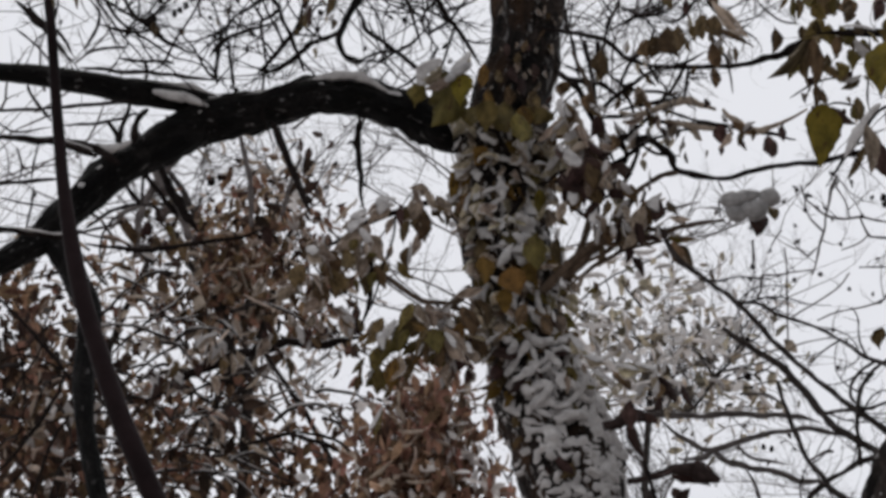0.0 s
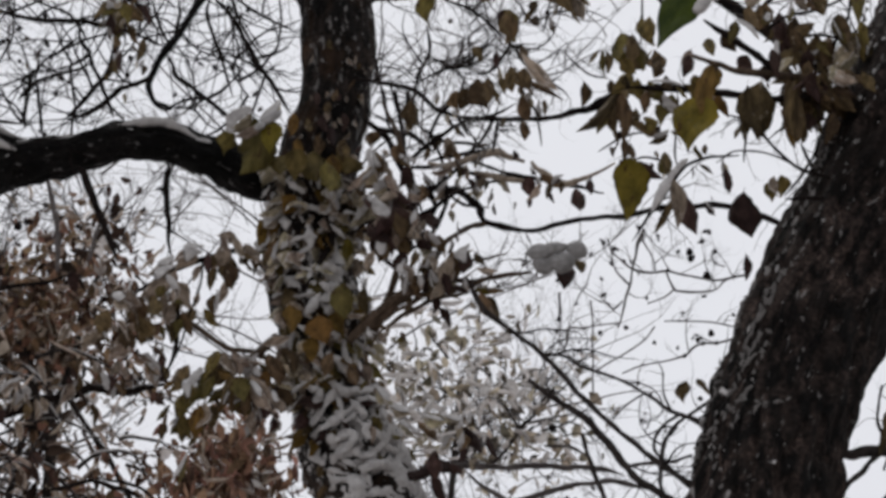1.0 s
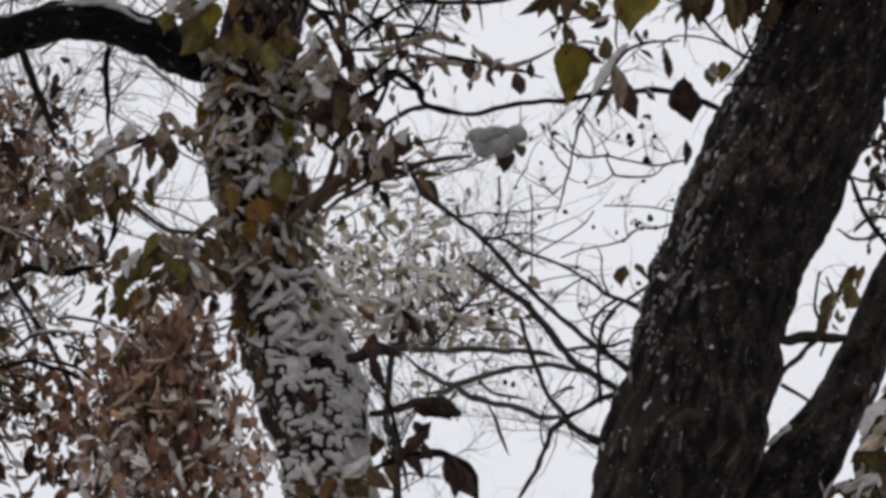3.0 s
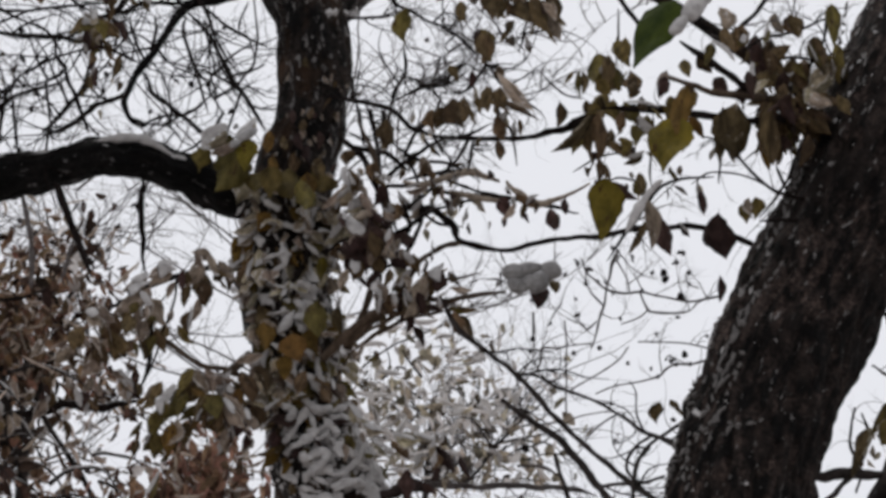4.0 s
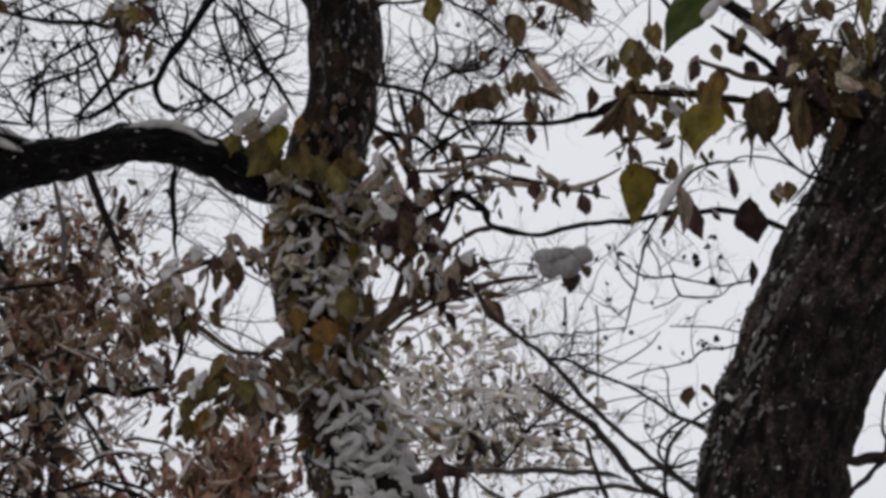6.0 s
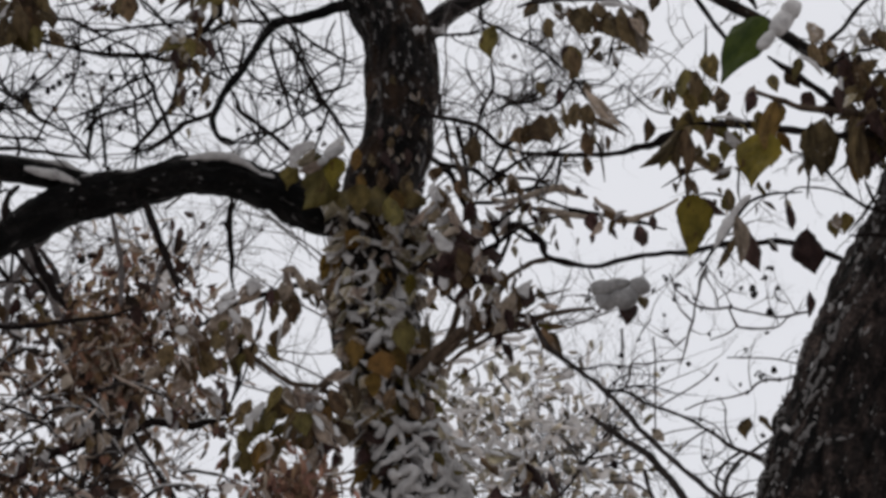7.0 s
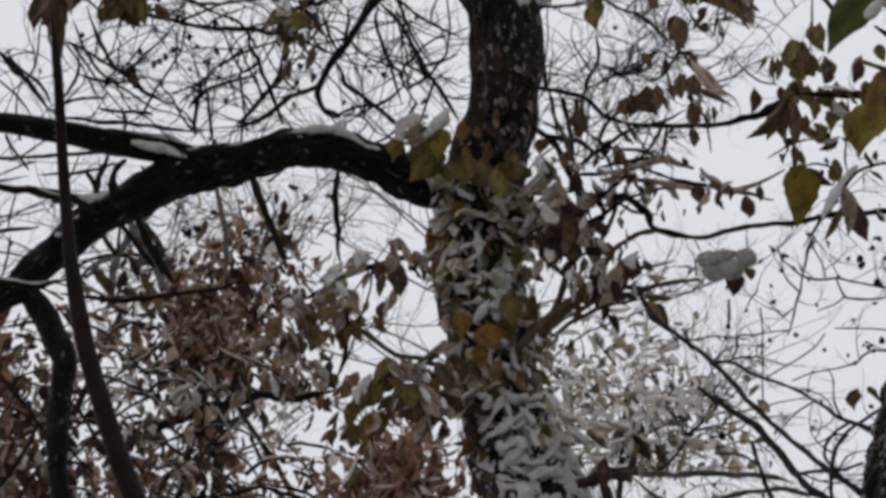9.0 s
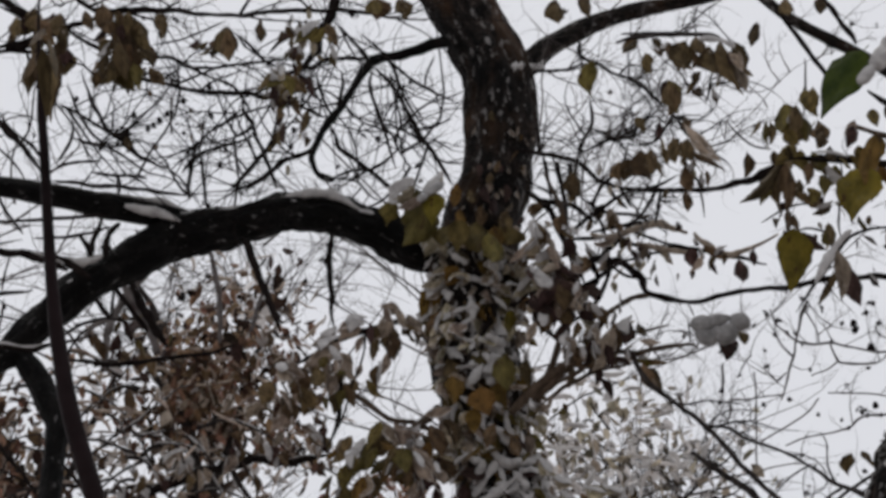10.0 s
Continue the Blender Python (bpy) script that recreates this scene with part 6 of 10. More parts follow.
leaf(vine, "b", (0.300, 5.778, 4.349), (0.295, 5.791, 4.279), 0.038, 19)
leaf(vine, "b", (0.326, 5.862, 4.225), (0.353, 5.856, 4.193), 0.021, 30, 0.90)
leaf(vine, "b", (0.377, 5.818, 4.050), (0.389, 5.845, 4.007), 0.042, 3)
leaf(vine, "b", (0.419, 5.808, 4.047), (0.443, 5.778, 4.004), 0.021, -11)
leaf(vine, "s", (0.259, 5.810, 4.188), (0.228, 5.818, 4.162), 0.031, 10, 0.90)
leaf(vine, "s", (0.284, 5.872, 4.181), (0.242, 5.898, 4.150), 0.031, 20, 0.90)
leaf(vine, "s", (0.248, 5.799, 4.218), (0.196, 5.829, 4.177), 0.026, 10, 0.80)
leaf(vine, "r", (0.347, 5.859, 4.154), (0.304, 5.838, 4.097), 0.040, -19)
leaf(vine, "r", (0.300, 5.769, 4.107), (0.248, 5.790, 4.075), 0.040, -6)
leaf(vine, "r", (0.269, 5.777, 4.093), (0.227, 5.778, 4.058), 0.035, 20)
leaf(vine, "r", (0.334, 5.819, 4.107), (0.282, 5.822, 4.072), 0.030, -15)
leaf(vine, "b", (0.332, 5.773, 4.058), (0.365, 5.795, 4.034), 0.028, 0, 0.60)
leaf(vine, "b", (0.248, 5.793, 4.065), (0.238, 5.790, 4.012), 0.030, 0, 0.80)
leaf(vine, "b", (0.305, 5.760, 4.029), (0.288, 5.742, 3.987), 0.023, -27)
leaf(vine, "s", (0.344, 5.801, 4.036), (0.324, 5.827, 4.006), 0.026, 0, 0.90)
leaf(vine, "s", (0.294, 5.867, 4.214), (0.326, 5.866, 4.168), 0.024, 0, 0.90)
leaf(vine, "s", (0.000, 5.815, 4.330), (-0.052, 5.825, 4.292), 0.031, 0, 1.00)
leaf(vine, "s", (0.054, 5.863, 4.372), (0.017, 5.853, 4.325), 0.024, 0, 1.00)
leaf(vine, "y", (0.417, 5.855, 3.994), (0.470, 5.849, 3.977), 0.021, 0, 0.40)
leaf(vine, "b", (0.443, 5.848, 3.976), (0.469, 5.849, 3.919), 0.021, 6)
leaf(vine, "b", (0.253, 5.813, 3.399), (0.198, 5.825, 3.359), 0.040, 10, 0.50)
leaf(vine, "s", (0.330, 5.731, 3.381), (0.279, 5.703, 3.334), 0.033, 10, 0.80)
leaf(vine, "b", (0.291, 5.748, 3.369), (0.330, 5.731, 3.305), 0.051, 0, 0.30)
leaf(vine, "o", (0.265, 5.736, 3.356), (0.249, 5.719, 3.294), 0.040, -18)
leaf(vine, "b", (0.234, 5.836, 3.376), (0.213, 5.827, 3.325), 0.045, 6)
leaf(vine, "s", (0.211, 5.774, 3.382), (0.236, 5.769, 3.335), 0.027, 0, 0.90)

# snow held on the trunk in broken patches, thickest low down
trunk_far = [q[3] for q in frames_along(smooth_path(trunk_path, 14))]
trunk_high = smooth_path(trunk_path, 14)[:, 2]


def trunk_at(z):
    return float(np.interp(-z, -trunk_high, trunk_far))


bark_kind = dict(rough=0.10, grain=16.0, ridges=0.10)
crust(tree, trunk_path, 14, trunk_at(3.851), trunk_at(3.085), 0.009, 0.49, 48.0, 1.25, (0.9, -0.25, 0.1), 0.22, 170, 0.004, cracked=True, **bark_kind)
crust(tree, trunk_path, 14, trunk_at(4.287), trunk_at(3.840), 0.006, 0.30, 80.0, 0.6, (0.5, -0.6, 0.3), 0.15, 150, 0.004, shift=5.0, **bark_kind)
crust(tree, trunk_path, 14, trunk_at(4.751), trunk_at(4.263), 0.0030, 0.10, 95.0, 0.45, (-0.5, -0.7, 0.0), 0.16, 150, 0.004, shift=9.0, mat=CREEPER, **bark_kind)

leaf(vine, "b", (0.156, 5.778, 3.830), (0.135, 5.778, 3.776), 0.030, 20)
leaf(vine, "b", (0.181, 5.746, 3.796), (0.196, 5.719, 3.736), 0.027, -10)
branch(vine, "snow_strip", [(0.144, 5.905, 3.875, 0.0043), (0.169, 5.905, 3.857, 0.0075), (0.194, 5.909, 3.828, 0.0075), (0.215, 5.923, 3.823, 0.0043)], SNOW, sides=12, per=9, rough=0.9, grain=95.0, label="strip of clinging wet snow", seed=0)
branch(vine, "snow_strip", [(0.123, 5.909, 3.850, 0.0037), (0.148, 5.902, 3.825, 0.0064), (0.169, 5.899, 3.805, 0.0037)], SNOW, sides=12, per=9, rough=0.9, grain=95.0, label="strip of clinging wet snow", seed=1)
branch(vine, "snow_strip", [(0.095, 5.934, 3.832, 0.0037), (0.120, 5.913, 3.806, 0.0064), (0.137, 5.904, 3.795, 0.0064), (0.124, 5.912, 3.776, 0.0064), (0.117, 5.921, 3.760, 0.0037)], SNOW, sides=12, per=9, rough=0.9, grain=95.0, label="strip of clinging wet snow", seed=2)
branch(vine, "snow_strip", [(0.177, 5.912, 3.905, 0.0037), (0.179, 5.912, 3.871, 0.0064), (0.194, 5.914, 3.849, 0.0037)], SNOW, sides=12, per=9, rough=0.9, grain=95.0, label="strip of clinging wet snow", seed=3)
branch(vine, "snow_strip", [(0.197, 5.928, 3.908, 0.0024), (0.201, 5.931, 3.878, 0.0041), (0.197, 5.916, 3.846, 0.0024)], SNOW, sides=12, per=9, rough=0.9, grain=95.0, label="strip of clinging wet snow", seed=4)
branch(vine, "snow_strip", [(0.155, 5.900, 3.809, 0.0047), (0.183, 5.899, 3.794, 0.0081), (0.212, 5.914, 3.804, 0.0081), (0.242, 5.967, 3.836, 0.0047)], SNOW, sides=12, per=9, rough=0.9, grain=95.0, label="strip of clinging wet snow", seed=5)
branch(vine, "snow_strip", [(0.204, 5.905, 3.785, 0.0055), (0.234, 5.928, 3.787, 0.0095), (0.249, 5.967, 3.794, 0.0055)], SNOW, sides=12, per=9, rough=0.9, grain=95.0, label="strip of clinging wet snow", seed=6)
branch(vine, "snow_strip", [(0.201, 5.892, 3.736, 0.0051), (0.225, 5.895, 3.719, 0.0088), (0.251, 5.906, 3.708, 0.0088), (0.277, 5.943, 3.715, 0.0051)], SNOW, sides=12, per=9, rough=0.9, grain=95.0, label="strip of clinging wet snow", seed=7)
branch(vine, "snow_strip", [(0.138, 5.908, 3.714, 0.0051), (0.163, 5.895, 3.699, 0.0088), (0.187, 5.888, 3.708, 0.0088), (0.194, 5.887, 3.693, 0.0088), (0.170, 5.894, 3.673, 0.0088), (0.156, 5.905, 3.654, 0.0051)], SNOW, sides=12, per=9, rough=0.9, grain=95.0, label="strip of clinging wet snow", seed=8)
branch(vine, "snow_strip", [(0.159, 5.896, 3.752, 0.0031), (0.173, 5.894, 3.752, 0.0054), (0.183, 5.894, 3.756, 0.0031)], SNOW, sides=12, per=9, rough=0.9, grain=95.0, label="strip of clinging wet snow", seed=9)
branch(vine, "snow_strip", [(0.159, 5.896, 3.736, 0.0033), (0.187, 5.891, 3.735, 0.0058), (0.197, 5.895, 3.752, 0.0058), (0.203, 5.900, 3.769, 0.0033)], SNOW, sides=12, per=9, rough=0.9, grain=95.0, label="strip of clinging wet snow", seed=10)
branch(vine, "snow_strip", [(0.125, 5.936, 3.676, 0.0037), (0.132, 5.928, 3.668, 0.0064), (0.141, 5.919, 3.657, 0.0037)], SNOW, sides=12, per=9, rough=0.9, grain=95.0, label="strip of clinging wet snow", seed=11)
branch(vine, "snow_strip", [(0.208, 5.884, 3.637, 0.0055), (0.243, 5.887, 3.650, 0.0095), (0.268, 5.897, 3.646, 0.0055)], SNOW, sides=12, per=9, rough=0.9, grain=95.0, label="strip of clinging wet snow", seed=12)
branch(vine, "snow_strip", [(0.204, 5.884, 3.663, 0.0037), (0.220, 5.884, 3.664, 0.0064), (0.236, 5.888, 3.668, 0.0037)], SNOW, sides=12, per=9, rough=0.9, grain=95.0, label="strip of clinging wet snow", seed=13)
branch(vine, "snow_strip", [(0.250, 5.900, 3.691, 0.0047), (0.265, 5.909, 3.687, 0.0081), (0.278, 5.919, 3.682, 0.0047)], SNOW, sides=12, per=9, rough=0.9, grain=95.0, label="strip of clinging wet snow", seed=14)
branch(vine, "snow_strip", [(0.290, 5.932, 3.674, 0.0055), (0.302, 5.951, 3.667, 0.0095), (0.315, 5.965, 3.661, 0.0055)], SNOW, sides=12, per=9, rough=0.9, grain=95.0, label="strip of clinging wet snow", seed=15)

# leafy sprays hanging out to the side of the trunk
path = [(0.028, 5.800, 3.993, 0.0042), (0.001, 5.800, 4.027, 0.0042), (-0.036, 5.800, 4.035, 0.0053), (-0.077, 5.800, 4.019, 0.0053), (-0.140, 5.800, 3.998, 0.0052), (-0.191, 5.800, 3.959, 0.0042), (-0.221, 5.800, 3.947, 0.0031)]
branch(vine, "twig", path, TWIG, sides=6, per=7)
snow_cap(vine, path, start=0.25, end=0.8, width=0.6, depth=0.4)
path = [(0.051, 5.800, 3.870, 0.0094), (0.026, 5.800, 3.841, 0.0083), (-0.005, 5.800, 3.821, 0.0062), (-0.051, 5.800, 3.811, 0.0052), (-0.091, 5.800, 3.766, 0.0041)]
branch(vine, "twig", path, TWIG_BROWN, sides=6, per=7)
snow_cap(vine, path, start=0.05, end=0.4, width=0.7, depth=0.45)
branch(vine, "twig", [(-0.088, 5.800, 4.013, 0.0032), (-0.092, 5.800, 3.968, 0.0021), (-0.114, 5.800, 3.899, 0.0021)], TWIG, sides=6, per=7)
branch(vine, "twig", [(-0.114, 5.800, 3.899, 0.0021), (-0.125, 5.800, 3.854, 0.0021), (-0.142, 5.800, 3.809, 0.0021)], TWIG, sides=6, per=7)
leaf(vine, "b", (-0.030, 5.810, 4.030), (-0.039, 5.837, 3.970), 0.046, 29)
leaf(vine, "p", (-0.046, 5.755, 4.041), (-0.076, 5.752, 3.982), 0.037, 0)
leaf(vine, "p", (-0.015, 5.751, 4.034), (0.012, 5.724, 3.973), 0.028, 0)
leaf(vine, "b", (-0.066, 5.750, 4.004), (-0.076, 5.771, 3.990), 0.023, -29)
leaf(vine, "p", (-0.092, 5.740, 3.999), (-0.143, 5.751, 3.969), 0.030, 0, 0.50)
leaf(vine, "p", (-0.138, 5.750, 3.977), (-0.203, 5.724, 3.911), 0.039, 0, 0.50)
leaf(vine, "p", (-0.153, 5.743, 3.954), (-0.110, 5.754, 3.898), 0.034, 0, 0.50)
leaf(vine, "b", (-0.200, 5.786, 3.942), (-0.229, 5.783, 3.884), 0.041, 0)
leaf(vine, "b", (-0.209, 5.779, 3.900), (-0.205, 5.804, 3.840), 0.050, -14)
leaf(vine, "b", (-0.156, 5.808, 3.918), (-0.148, 5.793, 3.849), 0.037, -18)
leaf(vine, "p", (-0.250, 5.743, 3.918), (-0.213, 5.733, 3.892), 0.034, 0, 0.50)
leaf(vine, "b", (-0.112, 5.832, 3.935), (-0.106, 5.824, 3.898), 0.028, -24)
leaf(vine, "b", (-0.172, 5.720, 3.911), (-0.170, 5.694, 3.856), 0.034, -19)
leaf(vine, "b", (-0.261, 5.770, 3.906), (-0.274, 5.776, 3.852), 0.041, -17)
leaf(vine, "p", (-0.284, 5.838, 3.910), (-0.253, 5.861, 3.898), 0.032, 0)
leaf(vine, "b", (-0.026, 5.793, 3.821), (-0.081, 5.819, 3.768), 0.043, -15)
leaf(vine, "b", (-0.080, 5.822, 3.784), (-0.123, 5.816, 3.722), 0.039, -24)
leaf(vine, "v", (-0.109, 5.759, 3.741), (-0.125, 5.766, 3.685), 0.034, 17)
leaf(vine, "o", (-0.085, 5.733, 3.710), (-0.096, 5.748, 3.638), 0.033, 0)
leaf(vine, "v", (-0.115, 5.778, 3.702), (-0.127, 5.771, 3.651), 0.029, 19)
leaf(vine, "b", (-0.056, 5.765, 3.798), (-0.096, 5.788, 3.756), 0.034, 27)
leaf(vine, "p", (0.011, 5.770, 3.801), (0.035, 5.763, 3.733), 0.030, 0, 0.50)
leaf(vine, "v", (-0.025, 5.727, 3.762), (-0.006, 5.714, 3.698), 0.043, -8)
leaf(vine, "p", (0.003, 5.748, 3.754), (0.045, 5.721, 3.683), 0.029, 0, 0.50)
leaf(vine, "b", (0.031, 5.773, 3.825), (0.058, 5.745, 3.749), 0.041, 2)
leaf(vine, "b", (-0.040, 5.830, 3.779), (-0.023, 5.808, 3.726), 0.034, -21)
leaf(vine, "p", (-0.020, 5.765, 3.804), (-0.040, 5.792, 3.781), 0.027, 0, 0.50)
leaf(vine, "b", (0.053, 5.769, 3.758), (0.064, 5.787, 3.710), 0.039, -23)
leaf(vine, "p", (0.043, 5.722, 3.724), (0.058, 5.696, 3.671), 0.025, 0, 0.50)
leaf(vine, "b", (-0.008, 5.802, 3.736), (-0.039, 5.788, 3.719), 0.027, 26)
leaf(vine, "b", (-0.064, 5.750, 3.715), (-0.068, 5.773, 3.669), 0.029, -1)

# ---- sprays of a second vine beside the trunk ----
side_vine = thing("side_vine", (0.560, 6.140, 0.0), "tangled side vine with brown snow-laden leaves beside the trunk", "vine")
branch(side_vine, "stem", [(0.560, 6.140, -0.050, 0.0120), (0.530, 6.140, 1.500, 0.0110), (0.460, 6.140, 2.800, 0.0100), (0.256, 6.120, 3.549, 0.0075), (0.233, 6.120, 3.731, 0.0076), (0.209, 6.120, 3.893, 0.0077), (0.245, 5.950, 3.956, 0.0075), (0.284, 5.860, 4.048, 0.0064), (0.304, 5.860, 4.176, 0.0065), (0.282, 5.860, 4.294, 0.0054), (0.249, 5.860, 4.377, 0.0033)], TWIG_BROWN, sides=7)
branch(side_vine, "twig", [(0.283, 5.840, 4.051, 0.0043), (0.336, 5.840, 4.087, 0.0043), (0.368, 5.840, 4.158, 0.0043), (0.362, 5.840, 4.240, 0.0032), (0.335, 5.840, 4.310, 0.0022)], TWIG, sides=6)
branch(side_vine, "twig", [(0.298, 5.840, 4.144, 0.0043), (0.260, 5.840, 4.184, 0.0043), (0.228, 5.840, 4.201, 0.0032), (0.196, 5.840, 4.194, 0.0021)], TWIG, sides=6)
branch(side_vine, "twig", [(0.282, 5.840, 4.097, 0.0043), (0.250, 5.840, 4.119, 0.0043), (0.218, 5.840, 4.113, 0.0032), (0.186, 5.840, 4.083, 0.0021)], TWIG, sides=6)
branch(side_vine, "twig", [(0.262, 5.840, 3.924, 0.0042), (0.325, 5.840, 3.972, 0.0053), (0.368, 5.840, 4.030, 0.0043), (0.432, 5.840, 4.043, 0.0032), (0.485, 5.840, 4.056, 0.0021)], TWIG_BROWN, sides=6)
branch(side_vine, "twig", [(0.282, 5.840, 4.226, 0.0043), (0.346, 5.840, 4.233, 0.0043), (0.411, 5.840, 4.247, 0.0032), (0.476, 5.840, 4.225, 0.0032), (0.541, 5.840, 4.215, 0.0022)], TWIG, sides=6)
branch(side_vine, "twig", [(0.279, 5.850, 4.231, 0.0043), (0.333, 5.850, 4.280, 0.0043), (0.398, 5.850, 4.329, 0.0033), (0.463, 5.850, 4.349, 0.0033), (0.507, 5.850, 4.374, 0.0022)], TWIG, sides=6)
branch(side_vine, "twig", [(0.290, 5.850, 4.149, 0.0043), (0.354, 5.850, 4.197, 0.0043), (0.419, 5.850, 4.270, 0.0032), (0.452, 5.850, 4.319, 0.0033), (0.474, 5.850, 4.373, 0.0022)], TWIG, sides=6)
branch(side_vine, "twig", [(0.269, 5.850, 4.101, 0.0043), (0.344, 5.850, 4.150, 0.0043), (0.397, 5.850, 4.187, 0.0032), (0.484, 5.850, 4.213, 0.0032), (0.538, 5.850, 4.212, 0.0022)], TWIG, sides=6)
branch(side_vine, "twig", [(0.333, 5.850, 4.280, 0.0032), (0.354, 5.850, 4.340, 0.0033), (0.398, 5.850, 4.389, 0.0033), (0.409, 5.850, 4.438, 0.0022)], TWIG, sides=6)
branch(side_vine, "twig", [(0.354, 5.850, 4.197, 0.0032), (0.397, 5.850, 4.163, 0.0032), (0.451, 5.850, 4.153, 0.0021)], TWIG, sides=6)
branch(side_vine, "twig", [(0.311, 5.850, 4.327, 0.0033), (0.365, 5.850, 4.292, 0.0032), (0.430, 5.850, 4.282, 0.0032), (0.484, 5.850, 4.248, 0.0022)], TWIG, sides=6)
leaf_cluster(side_vine, (0.281, 5.820, 4.228), (0.075, 0.080, 0.096), 20, 0.043, "rbpp", 0.40, 31)
leaf_cluster(side_vine, (0.292, 5.820, 4.106), (0.085, 0.080, 0.048), 16, 0.045, "rpps", 0.30, 32)
leaf_cluster(side_vine, (0.335, 5.820, 4.009), (0.074, 0.080, 0.053), 20, 0.038, "bprp", 0.35, 33)
leaf_cluster(side_vine, (0.252, 5.840, 3.890), (0.053, 0.080, 0.063), 9, 0.036, "brvp", 0.30, 34)
leaf_cluster(side_vine, (0.263, 5.840, 3.789), (0.052, 0.080, 0.063), 7, 0.034, "bpv", 0.30, 35)
leaf_cluster(side_vine, (0.389, 5.840, 4.252), (0.065, 0.080, 0.065), 12, 0.032, "bp", 0.20, 36)
leaf_cluster(side_vine, (0.409, 5.840, 3.692), (0.063, 0.080, 0.042), 10, 0.035, "brs", 0.40, 37)
left_vine = thing("hanging_vine", (0.400, 6.150, 0.0), "hanging vine spray of drooping brown leaves under snow", "vine")
branch(left_vine, "stem", [(0.400, 6.150, -0.050, 0.0120), (0.400, 6.150, 1.500, 0.0110), (0.360, 6.140, 2.700, 0.0100), (0.255, 6.100, 3.520, 0.0064), (0.189, 6.100, 3.723, 0.0065), (0.122, 6.100, 3.871, 0.0065), (0.032, 5.900, 3.863, 0.0053), (-0.042, 5.820, 3.853, 0.0052), (-0.159, 5.820, 3.929, 0.0042), (-0.232, 5.820, 3.949, 0.0031)], TWIG_BROWN, sides=7)
leaf_cluster(left_vine, (-0.169, 5.780, 3.935), (0.104, 0.080, 0.052), 30, 0.048, "pbvp", 0.15, 41)
leaf_cluster(left_vine, (-0.219, 5.800, 3.885), (0.094, 0.080, 0.052), 22, 0.050, "bbpv", 0.12, 42)
leaf_cluster(left_vine, (-0.046, 5.780, 4.017), (0.052, 0.080, 0.031), 10, 0.044, "pb", 0.15, 43)
leaf_cluster(left_vine, (-0.030, 5.780, 3.777), (0.093, 0.080, 0.052), 30, 0.052, "bvpo", 0.25, 44)
leaf_cluster(left_vine, (0.023, 5.800, 3.736), (0.052, 0.080, 0.052), 20, 0.050, "bppr", 0.35, 45)
leaf_cluster(left_vine, (-0.111, 5.800, 3.711), (0.052, 0.080, 0.052), 14, 0.050, "bov", 0.15, 46)
leaf(left_vine, "p", (-0.089, 5.750, 4.016), (-0.145, 5.740, 3.988), 0.028, 8, 0.60)
leaf(left_vine, "p", (-0.140, 5.750, 3.997), (-0.189, 5.740, 3.959), 0.025, 19, 0.60)
leaf(left_vine, "p", (-0.144, 5.750, 3.947), (-0.102, 5.740, 3.888), 0.023, 9)
leaf(left_vine, "p", (-0.068, 5.750, 4.045), (-0.016, 5.740, 4.030), 0.028, -19)
leaf(left_vine, "p", (-0.032, 5.750, 4.046), (-0.003, 5.740, 3.993), 0.021, -5)
leaf(left_vine, "b", (-0.046, 5.750, 3.996), (-0.049, 5.740, 3.939), 0.036, -19)
leaf(left_vine, "r", (-0.080, 5.750, 4.016), (-0.077, 5.740, 3.958), 0.017, -18)
leaf(left_vine, "p", (-0.138, 5.750, 3.981), (-0.159, 5.740, 3.931), 0.021, -12)
leaf(left_vine, "b", (-0.160, 5.750, 3.958), (-0.167, 5.740, 3.909), 0.028, -12)
leaf(left_vine, "v", (-0.053, 5.750, 3.821), (-0.084, 5.740, 3.750), 0.025, 10)
leaf(left_vine, "p", (-0.037, 5.750, 3.821), (-0.011, 5.740, 3.768), 0.032, 17)
leaf(left_vine, "p", (-0.005, 5.750, 3.772), (0.050, 5.740, 3.701), 0.025, -6)
leaf(left_vine, "v", (-0.062, 5.750, 3.771), (-0.081, 5.740, 3.712), 0.025, 0)
leaf(left_vine, "p", (-0.021, 5.750, 3.794), (0.025, 5.740, 3.793), 0.021, 11, 0.60)
leaf(left_vine, "b", (-0.031, 5.750, 3.771), (-0.050, 5.740, 3.702), 0.028, 9)
leaf(left_vine, "p", (0.019, 5.750, 3.828), (0.076, 5.740, 3.841), 0.023, 11)
leaf(left_vine, "b", (0.055, 5.750, 3.828), (0.082, 5.740, 3.759), 0.032, -18)
leaf(left_vine, "v", (-0.097, 5.750, 3.748), (-0.130, 5.740, 3.706), 0.023, 17)
leaf(left_vine, "p", (-0.081, 5.750, 3.721), (-0.095, 5.740, 3.657), 0.025, -16)
leaf(left_vine, "b", (0.000, 5.750, 3.739), (-0.009, 5.740, 3.681), 0.023, 4)
branch(left_vine, "twig", [(-0.134, 5.780, 3.926, 0.0030), (-0.135, 5.780, 3.881, 0.0045), (-0.138, 5.780, 3.819, 0.0040), (-0.153, 5.780, 3.780, 0.0020)], TWIG, sides=6, per=7)

# ---- leafy climber strung between the trees ----
climber = thing("leafy_climber", (0.560, 5.550, 0.0), "leafy climber with yellow and brown drooping leaves strung between trees", "vine")
